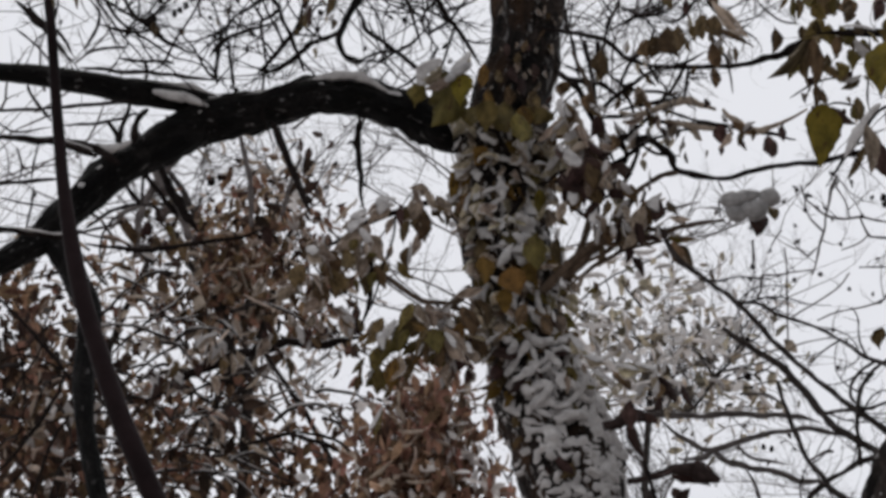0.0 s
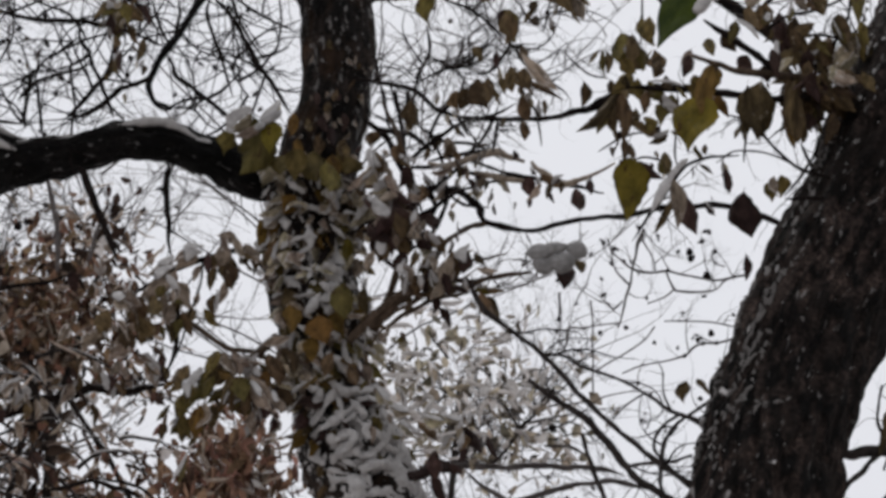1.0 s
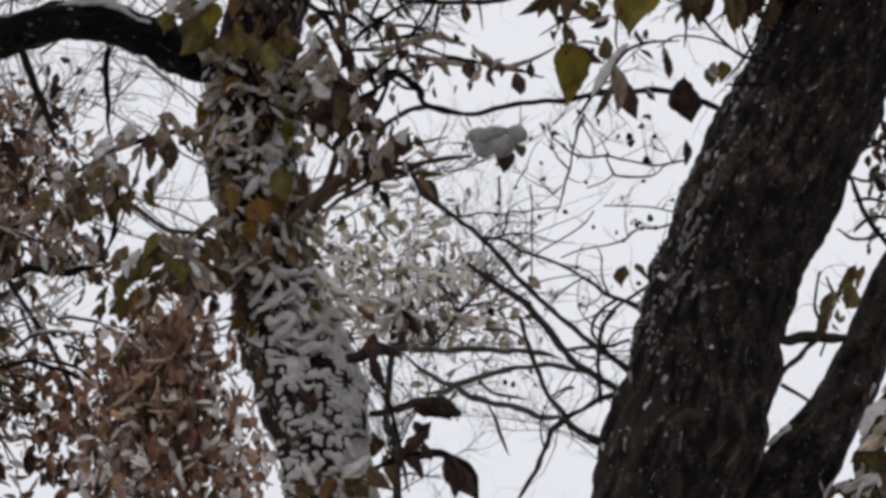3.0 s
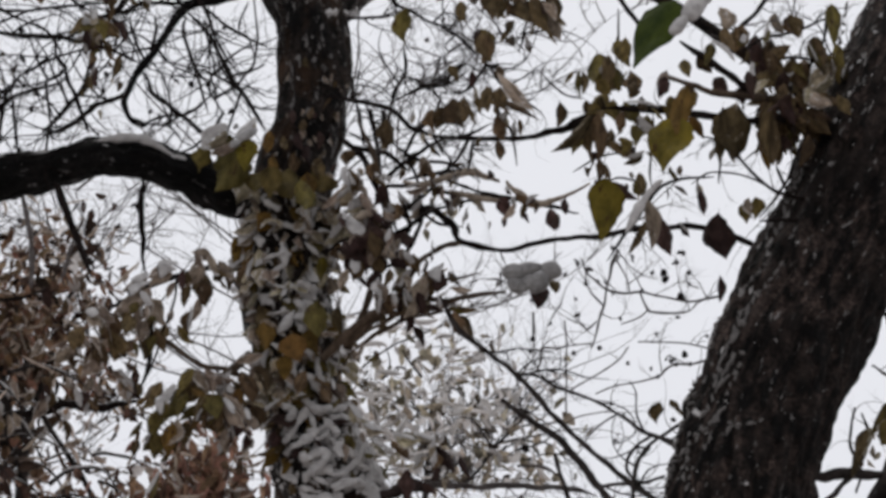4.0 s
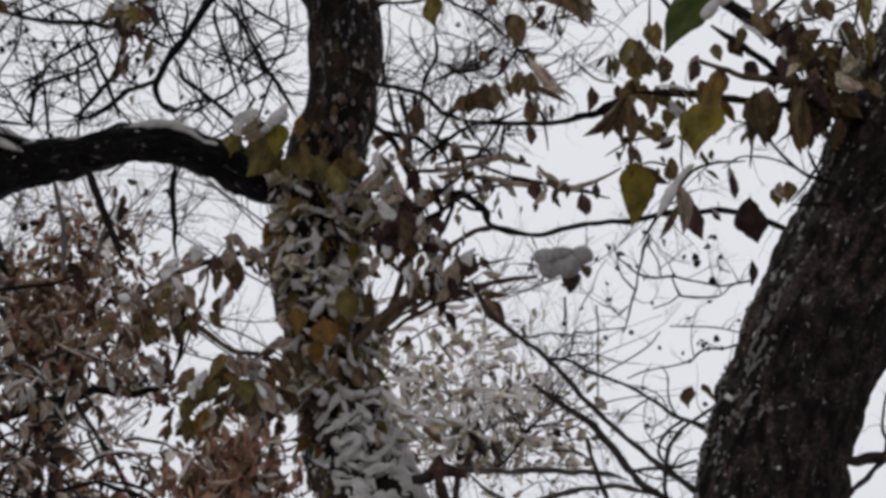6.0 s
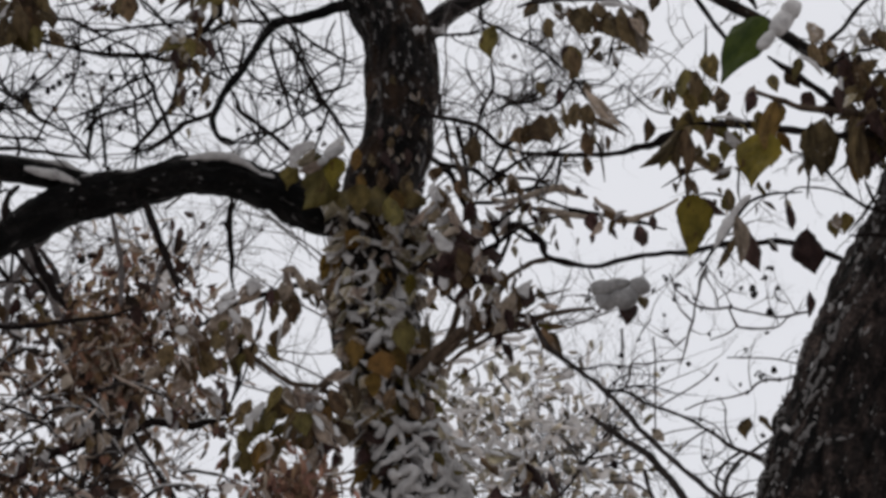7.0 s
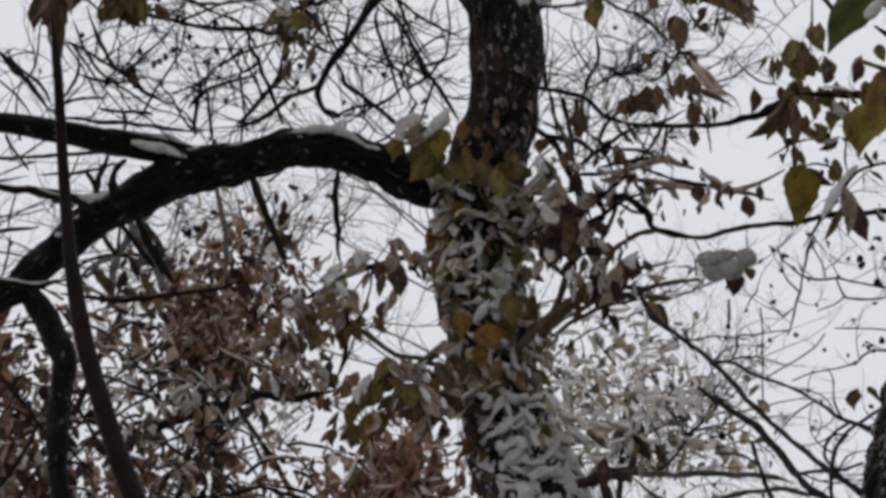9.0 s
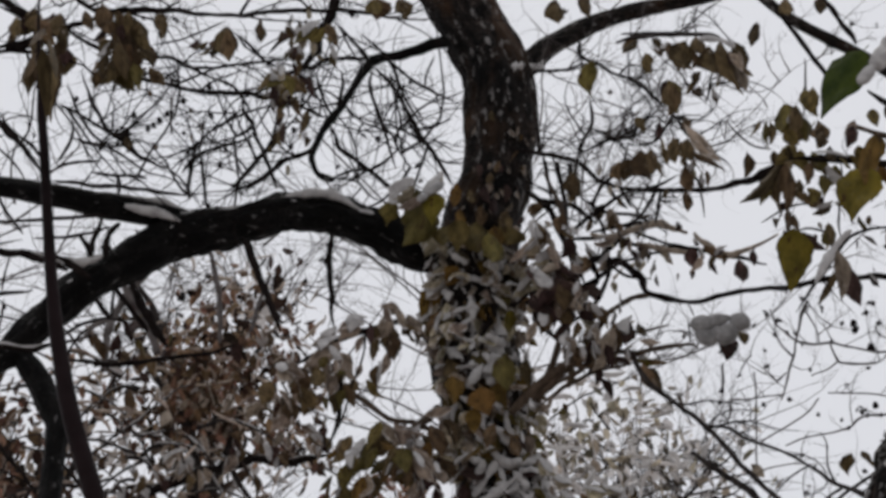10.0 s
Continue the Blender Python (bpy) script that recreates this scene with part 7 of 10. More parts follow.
branch(climber, "stem", [(0.560, 5.860, -0.050, 0.0120), (0.580, 5.860, 1.200, 0.0120), (0.660, 5.860, 2.600, 0.0110), (0.978, 5.850, 3.652, 0.0084), (1.097, 5.850, 3.960, 0.0086), (1.197, 5.850, 4.232, 0.0087), (1.112, 5.600, 4.303, 0.0084), (1.040, 5.500, 4.264, 0.0072), (0.978, 5.500, 4.274, 0.0072), (0.884, 5.500, 4.282, 0.0062), (0.792, 5.500, 4.314, 0.0041)], TWIG_BROWN, sides=7)
branch(climber, "twig", [(1.049, 5.500, 4.230, 0.0062), (0.976, 5.500, 4.226, 0.0072), (0.893, 5.500, 4.230, 0.0072), (0.821, 5.500, 4.241, 0.0072), (0.738, 5.500, 4.244, 0.0062), (0.676, 5.500, 4.244, 0.0051)], TWIG, sides=6, per=5)
branch(climber, "twig", [(1.063, 5.500, 4.073, 0.0051), (1.012, 5.500, 4.077, 0.0041), (0.961, 5.500, 4.109, 0.0031), (0.902, 5.500, 4.175, 0.0031), (0.861, 5.500, 4.191, 0.0031)], TWIG, sides=6, per=5)
branch(climber, "twig", [(0.978, 5.500, 4.268, 0.0062), (0.937, 5.500, 4.296, 0.0072), (0.886, 5.500, 4.340, 0.0073), (0.825, 5.500, 4.384, 0.0062)], TWIG, sides=6, per=5)
branch(climber, "twig", [(0.879, 5.500, 4.112, 0.0031), (0.817, 5.500, 4.105, 0.0031), (0.775, 5.500, 4.082, 0.0031), (0.733, 5.500, 4.019, 0.0041), (0.706, 5.500, 3.980, 0.0030), (0.680, 5.500, 3.941, 0.0020)], TWIG, sides=6, per=5)
branch(climber, "twig", [(0.993, 5.500, 4.138, 0.0031), (1.012, 5.500, 4.083, 0.0031)], TWIG, sides=6, per=5)
branch(climber, "twig", [(0.974, 5.500, 4.171, 0.0041), (0.997, 5.500, 4.229, 0.0052), (1.030, 5.500, 4.264, 0.0052)], TWIG, sides=6, per=5)
branch(climber, "twig", [(1.061, 5.500, 4.028, 0.0041), (1.020, 5.500, 4.027, 0.0041), (0.958, 5.500, 4.028, 0.0031)], TWIG, sides=6, per=5)
leaf(climber, "r", (0.878, 5.480, 3.916), (0.880, 5.477, 3.856), 0.019, 17)
leaf(climber, "b", (0.373, 5.555, 4.263), (0.384, 5.565, 4.216), 0.043, 30)
leaf(climber, "b", (0.408, 5.519, 4.271), (0.428, 5.500, 4.196), 0.052, -18)
leaf(climber, "b", (0.773, 5.528, 3.689), (0.767, 5.542, 3.645), 0.031, -7)
leaf(climber, "b", (0.784, 5.496, 3.681), (0.803, 5.481, 3.638), 0.022, 24)
leaf(climber, "v", (0.325, 5.538, 4.463), (0.326, 5.566, 4.388), 0.046, 10)
leaf(climber, "b", (0.404, 5.533, 4.511), (0.378, 5.537, 4.468), 0.023, 3)
leaf(climber, "b", (0.626, 5.491, 4.522), (0.610, 5.474, 4.451), 0.025, -1)
leaf(climber, "b", (0.388, 5.542, 4.262), (0.381, 5.562, 4.219), 0.043, 26)
leaf(climber, "b", (0.287, 5.460, 4.194), (0.282, 5.481, 4.136), 0.034, 30)
leaf(climber, "b", (0.400, 5.512, 4.331), (0.416, 5.515, 4.293), 0.023, 16)
leaf_cluster(climber, (0.487, 5.600, 4.488), (0.116, 0.080, 0.074), 14, 0.038, "bb", 0.20, 55)
leaf_cluster(climber, (0.463, 5.600, 4.300), (0.115, 0.080, 0.063), 14, 0.033, "bbs", 0.20, 56)
leaf_cluster(climber, (0.539, 5.600, 4.086), (0.114, 0.080, 0.041), 12, 0.027, "rb", 0.10, 57)
leaf_cluster(side_vine, (0.397, 5.840, 4.230), (0.097, 0.080, 0.097), 20, 0.030, "rbps", 0.25, 94)
leaf_cluster(side_vine, (0.311, 5.840, 4.122), (0.064, 0.080, 0.064), 5, 0.034, "rpp", 0.30, 95)
leaf_cluster(climber, (0.789, 5.600, 4.129), (0.156, 0.080, 0.062), 12, 0.029, "rbs", 0.20, 97)
branch(climber, "twig", [(0.725, 5.600, 4.500, 0.0021), (0.725, 5.600, 4.440, 0.0021), (0.719, 5.600, 4.381, 0.0021)], TWIG_MID, sides=6, per=5)
branch(climber, "twig", [(0.784, 5.600, 4.290, 0.0021), (0.786, 5.600, 4.232, 0.0021), (0.776, 5.600, 4.174, 0.0021), (0.779, 5.600, 4.129, 0.0021)], TWIG_MID, sides=6, per=5)
branch(climber, "twig", [(0.904, 5.600, 4.252, 0.0021), (0.909, 5.600, 4.200, 0.0021), (0.903, 5.600, 4.143, 0.0021)], TWIG_MID, sides=6, per=5)
branch(climber, "twig", [(0.949, 5.600, 4.190, 0.0021), (0.992, 5.600, 4.225, 0.0021), (1.034, 5.600, 4.226, 0.0021), (1.099, 5.600, 4.251, 0.0021)], TWIG_MID, sides=6, per=5)
branch(climber, "twig", [(0.852, 5.600, 4.142, 0.0021), (0.895, 5.600, 4.166, 0.0021), (0.968, 5.600, 4.156, 0.0021), (1.019, 5.600, 4.123, 0.0021)], TWIG_MID, sides=6, per=5)
branch(climber, "twig", [(0.975, 5.600, 4.077, 0.0021), (1.019, 5.600, 4.134, 0.0031), (1.054, 5.600, 4.204, 0.0021), (1.068, 5.600, 4.262, 0.0021)], TWIG_MID, sides=6, per=5)
branch(climber, "twig", [(0.634, 5.600, 4.160, 0.0021), (0.687, 5.600, 4.195, 0.0021), (0.739, 5.600, 4.202, 0.0021)], TWIG_MID, sides=6, per=5)
branch(climber, "twig", [(0.490, 5.600, 4.294, 0.0021), (0.521, 5.600, 4.237, 0.0021), (0.530, 5.600, 4.169, 0.0021)], TWIG_MID, sides=6, per=5)
branch(climber, "twig", [(0.575, 5.600, 4.366, 0.0021), (0.616, 5.600, 4.320, 0.0021), (0.658, 5.600, 4.310, 0.0021)], TWIG_MID, sides=6, per=5)
branch(climber, "twig", [(0.664, 5.600, 4.126, 0.0021), (0.717, 5.600, 4.150, 0.0021), (0.769, 5.600, 4.140, 0.0021)], TWIG_MID, sides=6, per=5)
leaf(climber, "b", (0.463, 5.444, 4.369), (0.457, 5.434, 4.295), 0.030, 16)
leaf(climber, "p", (0.477, 5.438, 4.286), (0.547, 5.428, 4.193), 0.030, 7)
leaf(climber, "b", (0.421, 5.435, 4.232), (0.422, 5.425, 4.166), 0.030, -9)
leaf(climber, "b", (0.642, 5.490, 4.317), (0.640, 5.480, 4.261), 0.018, -10)
leaf(climber, "b", (0.687, 5.469, 4.342), (0.679, 5.459, 4.268), 0.030, -1)
leaf(climber, "v", (0.718, 5.457, 4.372), (0.710, 5.447, 4.309), 0.026, 0)
leaf(climber, "b", (0.661, 5.442, 4.214), (0.657, 5.432, 4.098), 0.035, 11)
leaf(climber, "o", (0.829, 5.435, 4.267), (0.800, 5.425, 4.149), 0.044, -9)
leaf(climber, "y", (0.810, 5.431, 4.208), (0.775, 5.421, 4.072), 0.096, -8)
leaf(climber, "b", (0.982, 5.454, 4.253), (0.975, 5.444, 4.102), 0.034, 14)
leaf(climber, "p", (0.745, 5.453, 4.055), (0.753, 5.443, 3.940), 0.034, -13)
leaf(climber, "p", (0.932, 5.446, 4.051), (0.939, 5.436, 4.003), 0.028, 17)
leaf(climber, "b", (1.012, 5.434, 4.416), (1.039, 5.424, 4.365), 0.032, 4)
leaf(climber, "b", (0.976, 5.453, 4.355), (0.982, 5.443, 4.293), 0.028, 5)
leaf(climber, "b", (0.899, 5.450, 4.397), (0.916, 5.440, 4.330), 0.030, 6)
leaf(climber, "v", (0.879, 5.460, 4.367), (0.860, 5.450, 4.304), 0.024, 5)
leaf(climber, "b", (1.038, 5.484, 4.338), (1.046, 5.474, 4.270), 0.030, 2)
leaf(climber, "r", (0.935, 5.439, 4.301), (0.944, 5.429, 4.234), 0.028, -15)
leaf(climber, "b", (0.936, 5.487, 4.250), (0.906, 5.477, 4.126), 0.052, 0)
leaf(climber, "b", (0.734, 5.442, 4.285), (0.726, 5.432, 4.229), 0.024, 16)
leaf(climber, "v", (0.637, 5.465, 4.174), (0.615, 5.455, 4.124), 0.022, 8)
leaf(climber, "p", (0.797, 5.483, 4.318), (0.774, 5.473, 4.278), 0.020, -7)
leaf(climber, "b", (1.065, 5.451, 4.380), (1.076, 5.441, 4.306), 0.034, 13)
leaf(climber, "r", (1.011, 5.438, 4.246), (1.018, 5.428, 4.179), 0.026, 9)
leaf(climber, "b", (0.734, 5.436, 4.091), (0.736, 5.426, 4.031), 0.020, 6)
leaf(climber, "b", (0.678, 5.472, 4.123), (0.684, 5.462, 4.079), 0.016, 16)
leaf(climber, "p", (0.514, 5.481, 4.044), (0.488, 5.471, 4.006), 0.018, 0)
leaf(climber, "r", (0.586, 5.442, 4.007), (0.579, 5.432, 3.964), 0.020, -12)
leaf(climber, "b", (0.475, 5.512, 4.468), (0.481, 5.527, 4.429), 0.034, 9)
leaf(climber, "b", (0.507, 5.524, 4.475), (0.504, 5.549, 4.444), 0.029, -32)
leaf(climber, "b", (0.527, 5.453, 4.439), (0.536, 5.451, 4.384), 0.027, 18)
leaf(climber, "p", (0.587, 5.540, 4.462), (0.607, 5.517, 4.382), 0.034, -7)
leaf(climber, "p", (0.567, 5.497, 4.457), (0.596, 5.482, 4.413), 0.025, -17)
leaf(climber, "b", (0.459, 5.451, 4.372), (0.467, 5.434, 4.300), 0.034, -4)
leaf(climber, "r", (0.456, 5.478, 4.391), (0.445, 5.503, 4.368), 0.013, 0)
leaf(climber, "b", (0.493, 5.530, 4.343), (0.494, 5.508, 4.296), 0.021, -8)
leaf(climber, "b", (0.478, 5.512, 4.271), (0.566, 5.489, 4.215), 0.050, 28)
leaf(climber, "b", (0.490, 5.471, 4.271), (0.504, 5.454, 4.209), 0.041, 0)
leaf(climber, "b", (0.634, 5.548, 4.343), (0.615, 5.571, 4.321), 0.010, -8)
leaf(climber, "v", (0.639, 5.504, 4.326), (0.646, 5.515, 4.264), 0.023, 34)
leaf(climber, "b", (0.596, 5.470, 4.246), (0.593, 5.497, 4.196), 0.026, -13)
leaf(climber, "v", (0.675, 5.539, 4.379), (0.682, 5.527, 4.294), 0.058, -33)
leaf(climber, "v", (0.706, 5.486, 4.382), (0.727, 5.466, 4.305), 0.034, 3)
leaf(climber, "b", (0.726, 5.480, 4.317), (0.730, 5.486, 4.258), 0.034, 4)
leaf(climber, "v", (0.660, 5.450, 4.277), (0.692, 5.461, 4.252), 0.031, -6)
leaf(climber, "g", (0.831, 5.500, 4.479), (0.731, 5.490, 4.306), 0.088, 0)
leaf(climber, "o", (0.844, 5.548, 4.325), (0.828, 5.519, 4.224), 0.044, -4)
leaf(climber, "o", (0.842, 5.525, 4.250), (0.869, 5.546, 4.205), 0.027, 24)
leaf(climber, "y", (0.679, 5.487, 4.109), (0.668, 5.491, 3.965), 0.076, 2)
leaf(climber, "b", (0.659, 5.451, 4.215), (0.571, 5.424, 4.112), 0.029, 14)
leaf(climber, "b", (0.652, 5.470, 4.218), (0.665, 5.485, 4.120), 0.041, 31)
leaf(climber, "b", (0.632, 5.543, 4.218), (0.630, 5.569, 4.192), 0.014, -7)
leaf(climber, "r", (0.678, 5.502, 4.156), (0.661, 5.519, 4.136), 0.031, 10)
leaf(climber, "b", (0.921, 5.461, 4.252), (0.914, 5.476, 4.128), 0.086, 8)
leaf(climber, "b", (0.894, 5.454, 4.241), (0.888, 5.480, 4.122), 0.031, -26)
leaf(climber, "b", (0.968, 5.459, 4.257), (0.981, 5.450, 4.106), 0.046, -24)
leaf(climber, "o", (0.975, 5.484, 4.190), (0.981, 5.509, 4.127), 0.027, -20)
leaf(climber, "r", (1.026, 5.505, 4.281), (1.040, 5.493, 4.207), 0.059, -3)
leaf(climber, "p", (1.059, 5.458, 4.271), (1.089, 5.437, 4.223), 0.052, 7)
leaf(climber, "b", (1.050, 5.519, 4.237), (1.076, 5.549, 4.200), 0.037, 2)
leaf(climber, "r", (0.894, 5.549, 4.070), (0.901, 5.551, 3.964), 0.068, 3)
leaf(climber, "r", (0.851, 5.491, 4.088), (0.855, 5.475, 4.021), 0.020, -21)
leaf(climber, "v", (0.925, 5.496, 4.059), (0.933, 5.491, 4.019), 0.029, -14)
leaf(climber, "v", (0.944, 5.456, 4.058), (0.952, 5.481, 4.015), 0.034, 15)
leaf(climber, "r", (0.772, 5.534, 4.071), (0.797, 5.512, 3.951), 0.046, 3)
leaf(climber, "b", (0.766, 5.523, 4.044), (0.724, 5.550, 3.972), 0.018, -16)
leaf(climber, "v", (0.737, 5.461, 4.093), (0.751, 5.457, 4.049), 0.034, -18)
leaf(climber, "r", (0.493, 5.465, 4.050), (0.499, 5.486, 4.015), 0.031, -4)
leaf(climber, "b", (0.519, 5.550, 4.094), (0.562, 5.571, 4.072), 0.018, 14)
leaf(climber, "r", (0.586, 5.548, 4.067), (0.591, 5.545, 4.017), 0.034, -22)
leaf(climber, "r", (0.608, 5.498, 4.062), (0.606, 5.485, 4.019), 0.018, 1)
leaf(climber, "p", (0.897, 5.490, 4.455), (0.901, 5.469, 4.382), 0.037, -29)
leaf(climber, "p", (1.012, 5.546, 4.476), (1.028, 5.554, 4.428), 0.032, 29)
leaf(climber, "b", (1.035, 5.500, 4.453), (1.042, 5.490, 4.385), 0.042, 9)
leaf(climber, "r", (0.971, 5.528, 4.425), (0.957, 5.550, 4.319), 0.039, 5)
leaf(climber, "r", (0.978, 5.486, 4.351), (0.983, 5.503, 4.295), 0.038, 3)
leaf(climber, "v", (1.078, 5.516, 4.416), (1.089, 5.532, 4.347), 0.038, -21)
leaf(climber, "v", (1.107, 5.486, 4.471), (1.111, 5.499, 4.373), 0.034, -3)
leaf(climber, "p", (1.062, 5.527, 4.374), (1.078, 5.538, 4.316), 0.049, 15)
leaf(climber, "b", (0.936, 5.479, 4.416), (0.926, 5.506, 4.366), 0.037, -10)
leaf(climber, "r", (0.788, 5.451, 4.293), (0.775, 5.454, 4.244), 0.025, -14)
leaf(climber, "v", (0.704, 5.475, 4.177), (0.711, 5.485, 4.139), 0.029, -25)
leaf(climber, "b", (0.695, 5.515, 4.213), (0.702, 5.533, 4.177), 0.018, 5)
leaf(climber, "r", (0.441, 5.485, 4.310), (0.447, 5.493, 4.265), 0.017, -2)
leaf(climber, "b", (0.485, 5.485, 4.170), (0.493, 5.506, 4.136), 0.027, -26)
leaf(climber, "b", (0.459, 5.537, 4.199), (0.458, 5.548, 4.175), 0.017, 34)
leaf(climber, "b", (0.996, 5.502, 4.403), (1.003, 5.504, 4.325), 0.034, -5)
leaf(climber, "r", (1.011, 5.467, 4.317), (1.027, 5.487, 4.268), 0.041, 14)
leaf(climber, "b", (0.861, 5.519, 4.373), (0.888, 5.532, 4.334), 0.034, -6)
leaf(climber, "v", (0.835, 5.523, 4.362), (0.841, 5.503, 4.307), 0.027, 3)
leaf(climber, "r", (0.885, 5.517, 4.320), (0.915, 5.512, 4.284), 0.030, -18)
leaf(climber, "v", (0.805, 5.512, 4.281), (0.817, 5.529, 4.249), 0.023, -14)
leaf(climber, "b", (1.046, 5.453, 4.186), (1.019, 5.432, 4.109), 0.029, -16)
leaf(climber, "r", (1.007, 5.494, 4.199), (1.004, 5.503, 4.163), 0.029, 4)
leaf(climber, "r", (0.942, 5.513, 4.303), (0.942, 5.486, 4.244), 0.034, 20)
leaf(climber, "b", (0.751, 5.497, 4.272), (0.753, 5.481, 4.224), 0.023, 7)
leaf(climber, "v", (0.732, 5.482, 4.207), (0.734, 5.463, 4.153), 0.025, 2)
snow_pad(climber, (0.775, 5.430, 4.070), (0.708, 5.430, 3.969), 0.017, 10)
snow_pad(climber, (0.874, 5.430, 4.352), (0.914, 5.430, 4.313), 0.010, 10)
snow_pad(climber, (0.716, 5.430, 4.224), (0.772, 5.430, 4.217), 0.007, 10)
leaf_cluster(climber, (0.996, 5.520, 4.319), (0.10, 0.080, 0.10), 26, 0.058, "bbrvb", 0.08, 154)
leaf_cluster(climber, (1.031, 5.500, 4.253), (0.05, 0.080, 0.05), 16, 0.055, "rbb", 0.05, 155)
leaf_cluster(climber, (1.002, 5.520, 4.343), (0.085, 0.080, 0.075), 14, 0.050, "bbrsv", 0.15, 151)
leaf_cluster(climber, (1.039, 5.520, 4.240), (0.055, 0.080, 0.045), 14, 0.048, "rbbr", 0.10, 152)
leaf_cluster(climber, (0.741, 5.560, 4.193), (0.11, 0.080, 0.10), 12, 0.036, "bbvr", 0.10, 153)
branch(climber, "twig", [(0.911, 5.500, 4.395, 0.0042), (0.965, 5.500, 4.443, 0.0042), (0.999, 5.500, 4.491, 0.0042), (1.054, 5.500, 4.539, 0.0032)], TWIG, sides=6, per=5)
branch(climber, "twig", [(0.941, 5.500, 4.367, 0.0031), (0.984, 5.500, 4.397, 0.0031), (1.037, 5.500, 4.410, 0.0031), (1.113, 5.500, 4.447, 0.0021)], TWIG, sides=6, per=5)
branch(climber, "twig", [(0.971, 5.500, 4.327, 0.0031), (1.024, 5.500, 4.357, 0.0031), (1.076, 5.500, 4.353, 0.0031), (1.151, 5.500, 4.378, 0.0021)], TWIG, sides=6, per=5)
branch(climber, "twig", [(1.042, 5.500, 4.283, 0.0031), (1.065, 5.500, 4.341, 0.0031), (1.094, 5.500, 4.400, 0.0031), (1.103, 5.500, 4.470, 0.0021)], TWIG, sides=6, per=5)
branch(climber, "twig", [(0.308, 5.700, 4.579, 0.0054), (0.310, 5.700, 4.548, 0.0043), (0.345, 5.700, 4.531, 0.0032), (0.378, 5.700, 4.513, 0.0032), (0.404, 5.700, 4.502, 0.0032), (0.436, 5.700, 4.478, 0.0032), (0.457, 5.700, 4.455, 0.0032), (0.475, 5.700, 4.435, 0.0021)], TWIG, sides=6, per=5)
branch(climber, "twig", [(0.326, 5.700, 4.462, 0.0021), (0.332, 5.700, 4.429, 0.0032), (0.328, 5.700, 4.399, 0.0032), (0.312, 5.700, 4.369, 0.0032), (0.304, 5.700, 4.331, 0.0032)], TWIG, sides=6, per=5)
branch(climber, "twig", [(0.328, 5.700, 4.395, 0.0021), (0.355, 5.700, 4.388, 0.0032), (0.376, 5.700, 4.376, 0.0032), (0.419, 5.700, 4.383, 0.0021)], TWIG, sides=6, per=5)
branch(climber, "twig", [(0.398, 5.700, 4.442, 0.0021), (0.387, 5.700, 4.394, 0.0032), (0.376, 5.700, 4.376, 0.0021)], TWIG, sides=6, per=5)
branch(climber, "twig", [(0.307, 5.700, 4.339, 0.0021), (0.344, 5.700, 4.364, 0.0021), (0.387, 5.700, 4.382, 0.0021), (0.419, 5.700, 4.389, 0.0021)], TWIG, sides=6, per=5)
branch(climber, "twig", [(0.486, 5.700, 4.432, 0.0032), (0.478, 5.700, 4.414, 0.0032), (0.456, 5.700, 4.378, 0.0032), (0.429, 5.700, 4.359, 0.0021)], TWIG, sides=6, per=5)
branch(climber, "twig", [(0.460, 5.700, 4.272, 0.0032), (0.454, 5.700, 4.231, 0.0032), (0.448, 5.700, 4.202, 0.0021)], TWIG, sides=6, per=5)
branch(climber, "twig", [(0.381, 5.700, 4.276, 0.0032), (0.396, 5.700, 4.253, 0.0032), (0.402, 5.700, 4.234, 0.0021)], TWIG, sides=6, per=5)
branch(climber, "twig", [(0.506, 5.700, 4.504, 0.0032), (0.527, 5.700, 4.474, 0.0032)], TWIG, sides=6, per=5)
branch(climber, "twig", [(0.548, 5.700, 4.457, 0.0021), (0.560, 5.700, 4.493, 0.0021), (0.592, 5.700, 4.499, 0.0021)], TWIG, sides=6, per=5)
branch(climber, "twig", [(0.389, 5.700, 4.598, 0.0043), (0.465, 5.700, 4.600, 0.0043), (0.540, 5.700, 4.599, 0.0043), (0.605, 5.700, 4.584, 0.0032)], TWIG, sides=6, per=5)
branch(climber, "twig", [(0.489, 5.700, 4.426, 0.0032), (0.510, 5.700, 4.390, 0.0032), (0.536, 5.700, 4.367, 0.0032), (0.588, 5.700, 4.327, 0.0032)], TWIG, sides=6, per=5)
branch(tree, "twig", [(0.235, 5.900, 4.495, 0.0033), (0.241, 5.900, 4.452, 0.0044), (0.246, 5.900, 4.434, 0.0044)], TWIG, sides=6, per=7)
branch(tree, "twig", [(0.248, 5.900, 4.431, 0.0044), (0.257, 5.900, 4.380, 0.0033), (0.263, 5.900, 4.341, 0.0033)], TWIG, sides=6, per=7)
branch(tree, "twig", [(0.274, 5.900, 4.423, 0.0033), (0.284, 5.900, 4.362, 0.0033)], TWIG, sides=6, per=7)
branch(tree, "twig", [(0.301, 5.900, 4.419, 0.0044), (0.304, 5.900, 4.395, 0.0033)], TWIG, sides=6, per=7)
branch(tree, "twig", [(0.224, 5.900, 4.615, 0.0033), (0.246, 5.900, 4.619, 0.0033), (0.291, 5.900, 4.620, 0.0033), (0.326, 5.900, 4.629, 0.0022)], TWIG, sides=6, per=7)
climber_paths = BRANCH_ROWS[("leafy_climber", "twig")][-16:] + BRANCH_ROWS[("vine_hung_tree", "twig")][-5:]
spray("twig_spray", climber, climber_paths, TWIG, 60, 0.14, 0.0022, 12, rise=0.1, sub=3, label="fine bare twiglets")
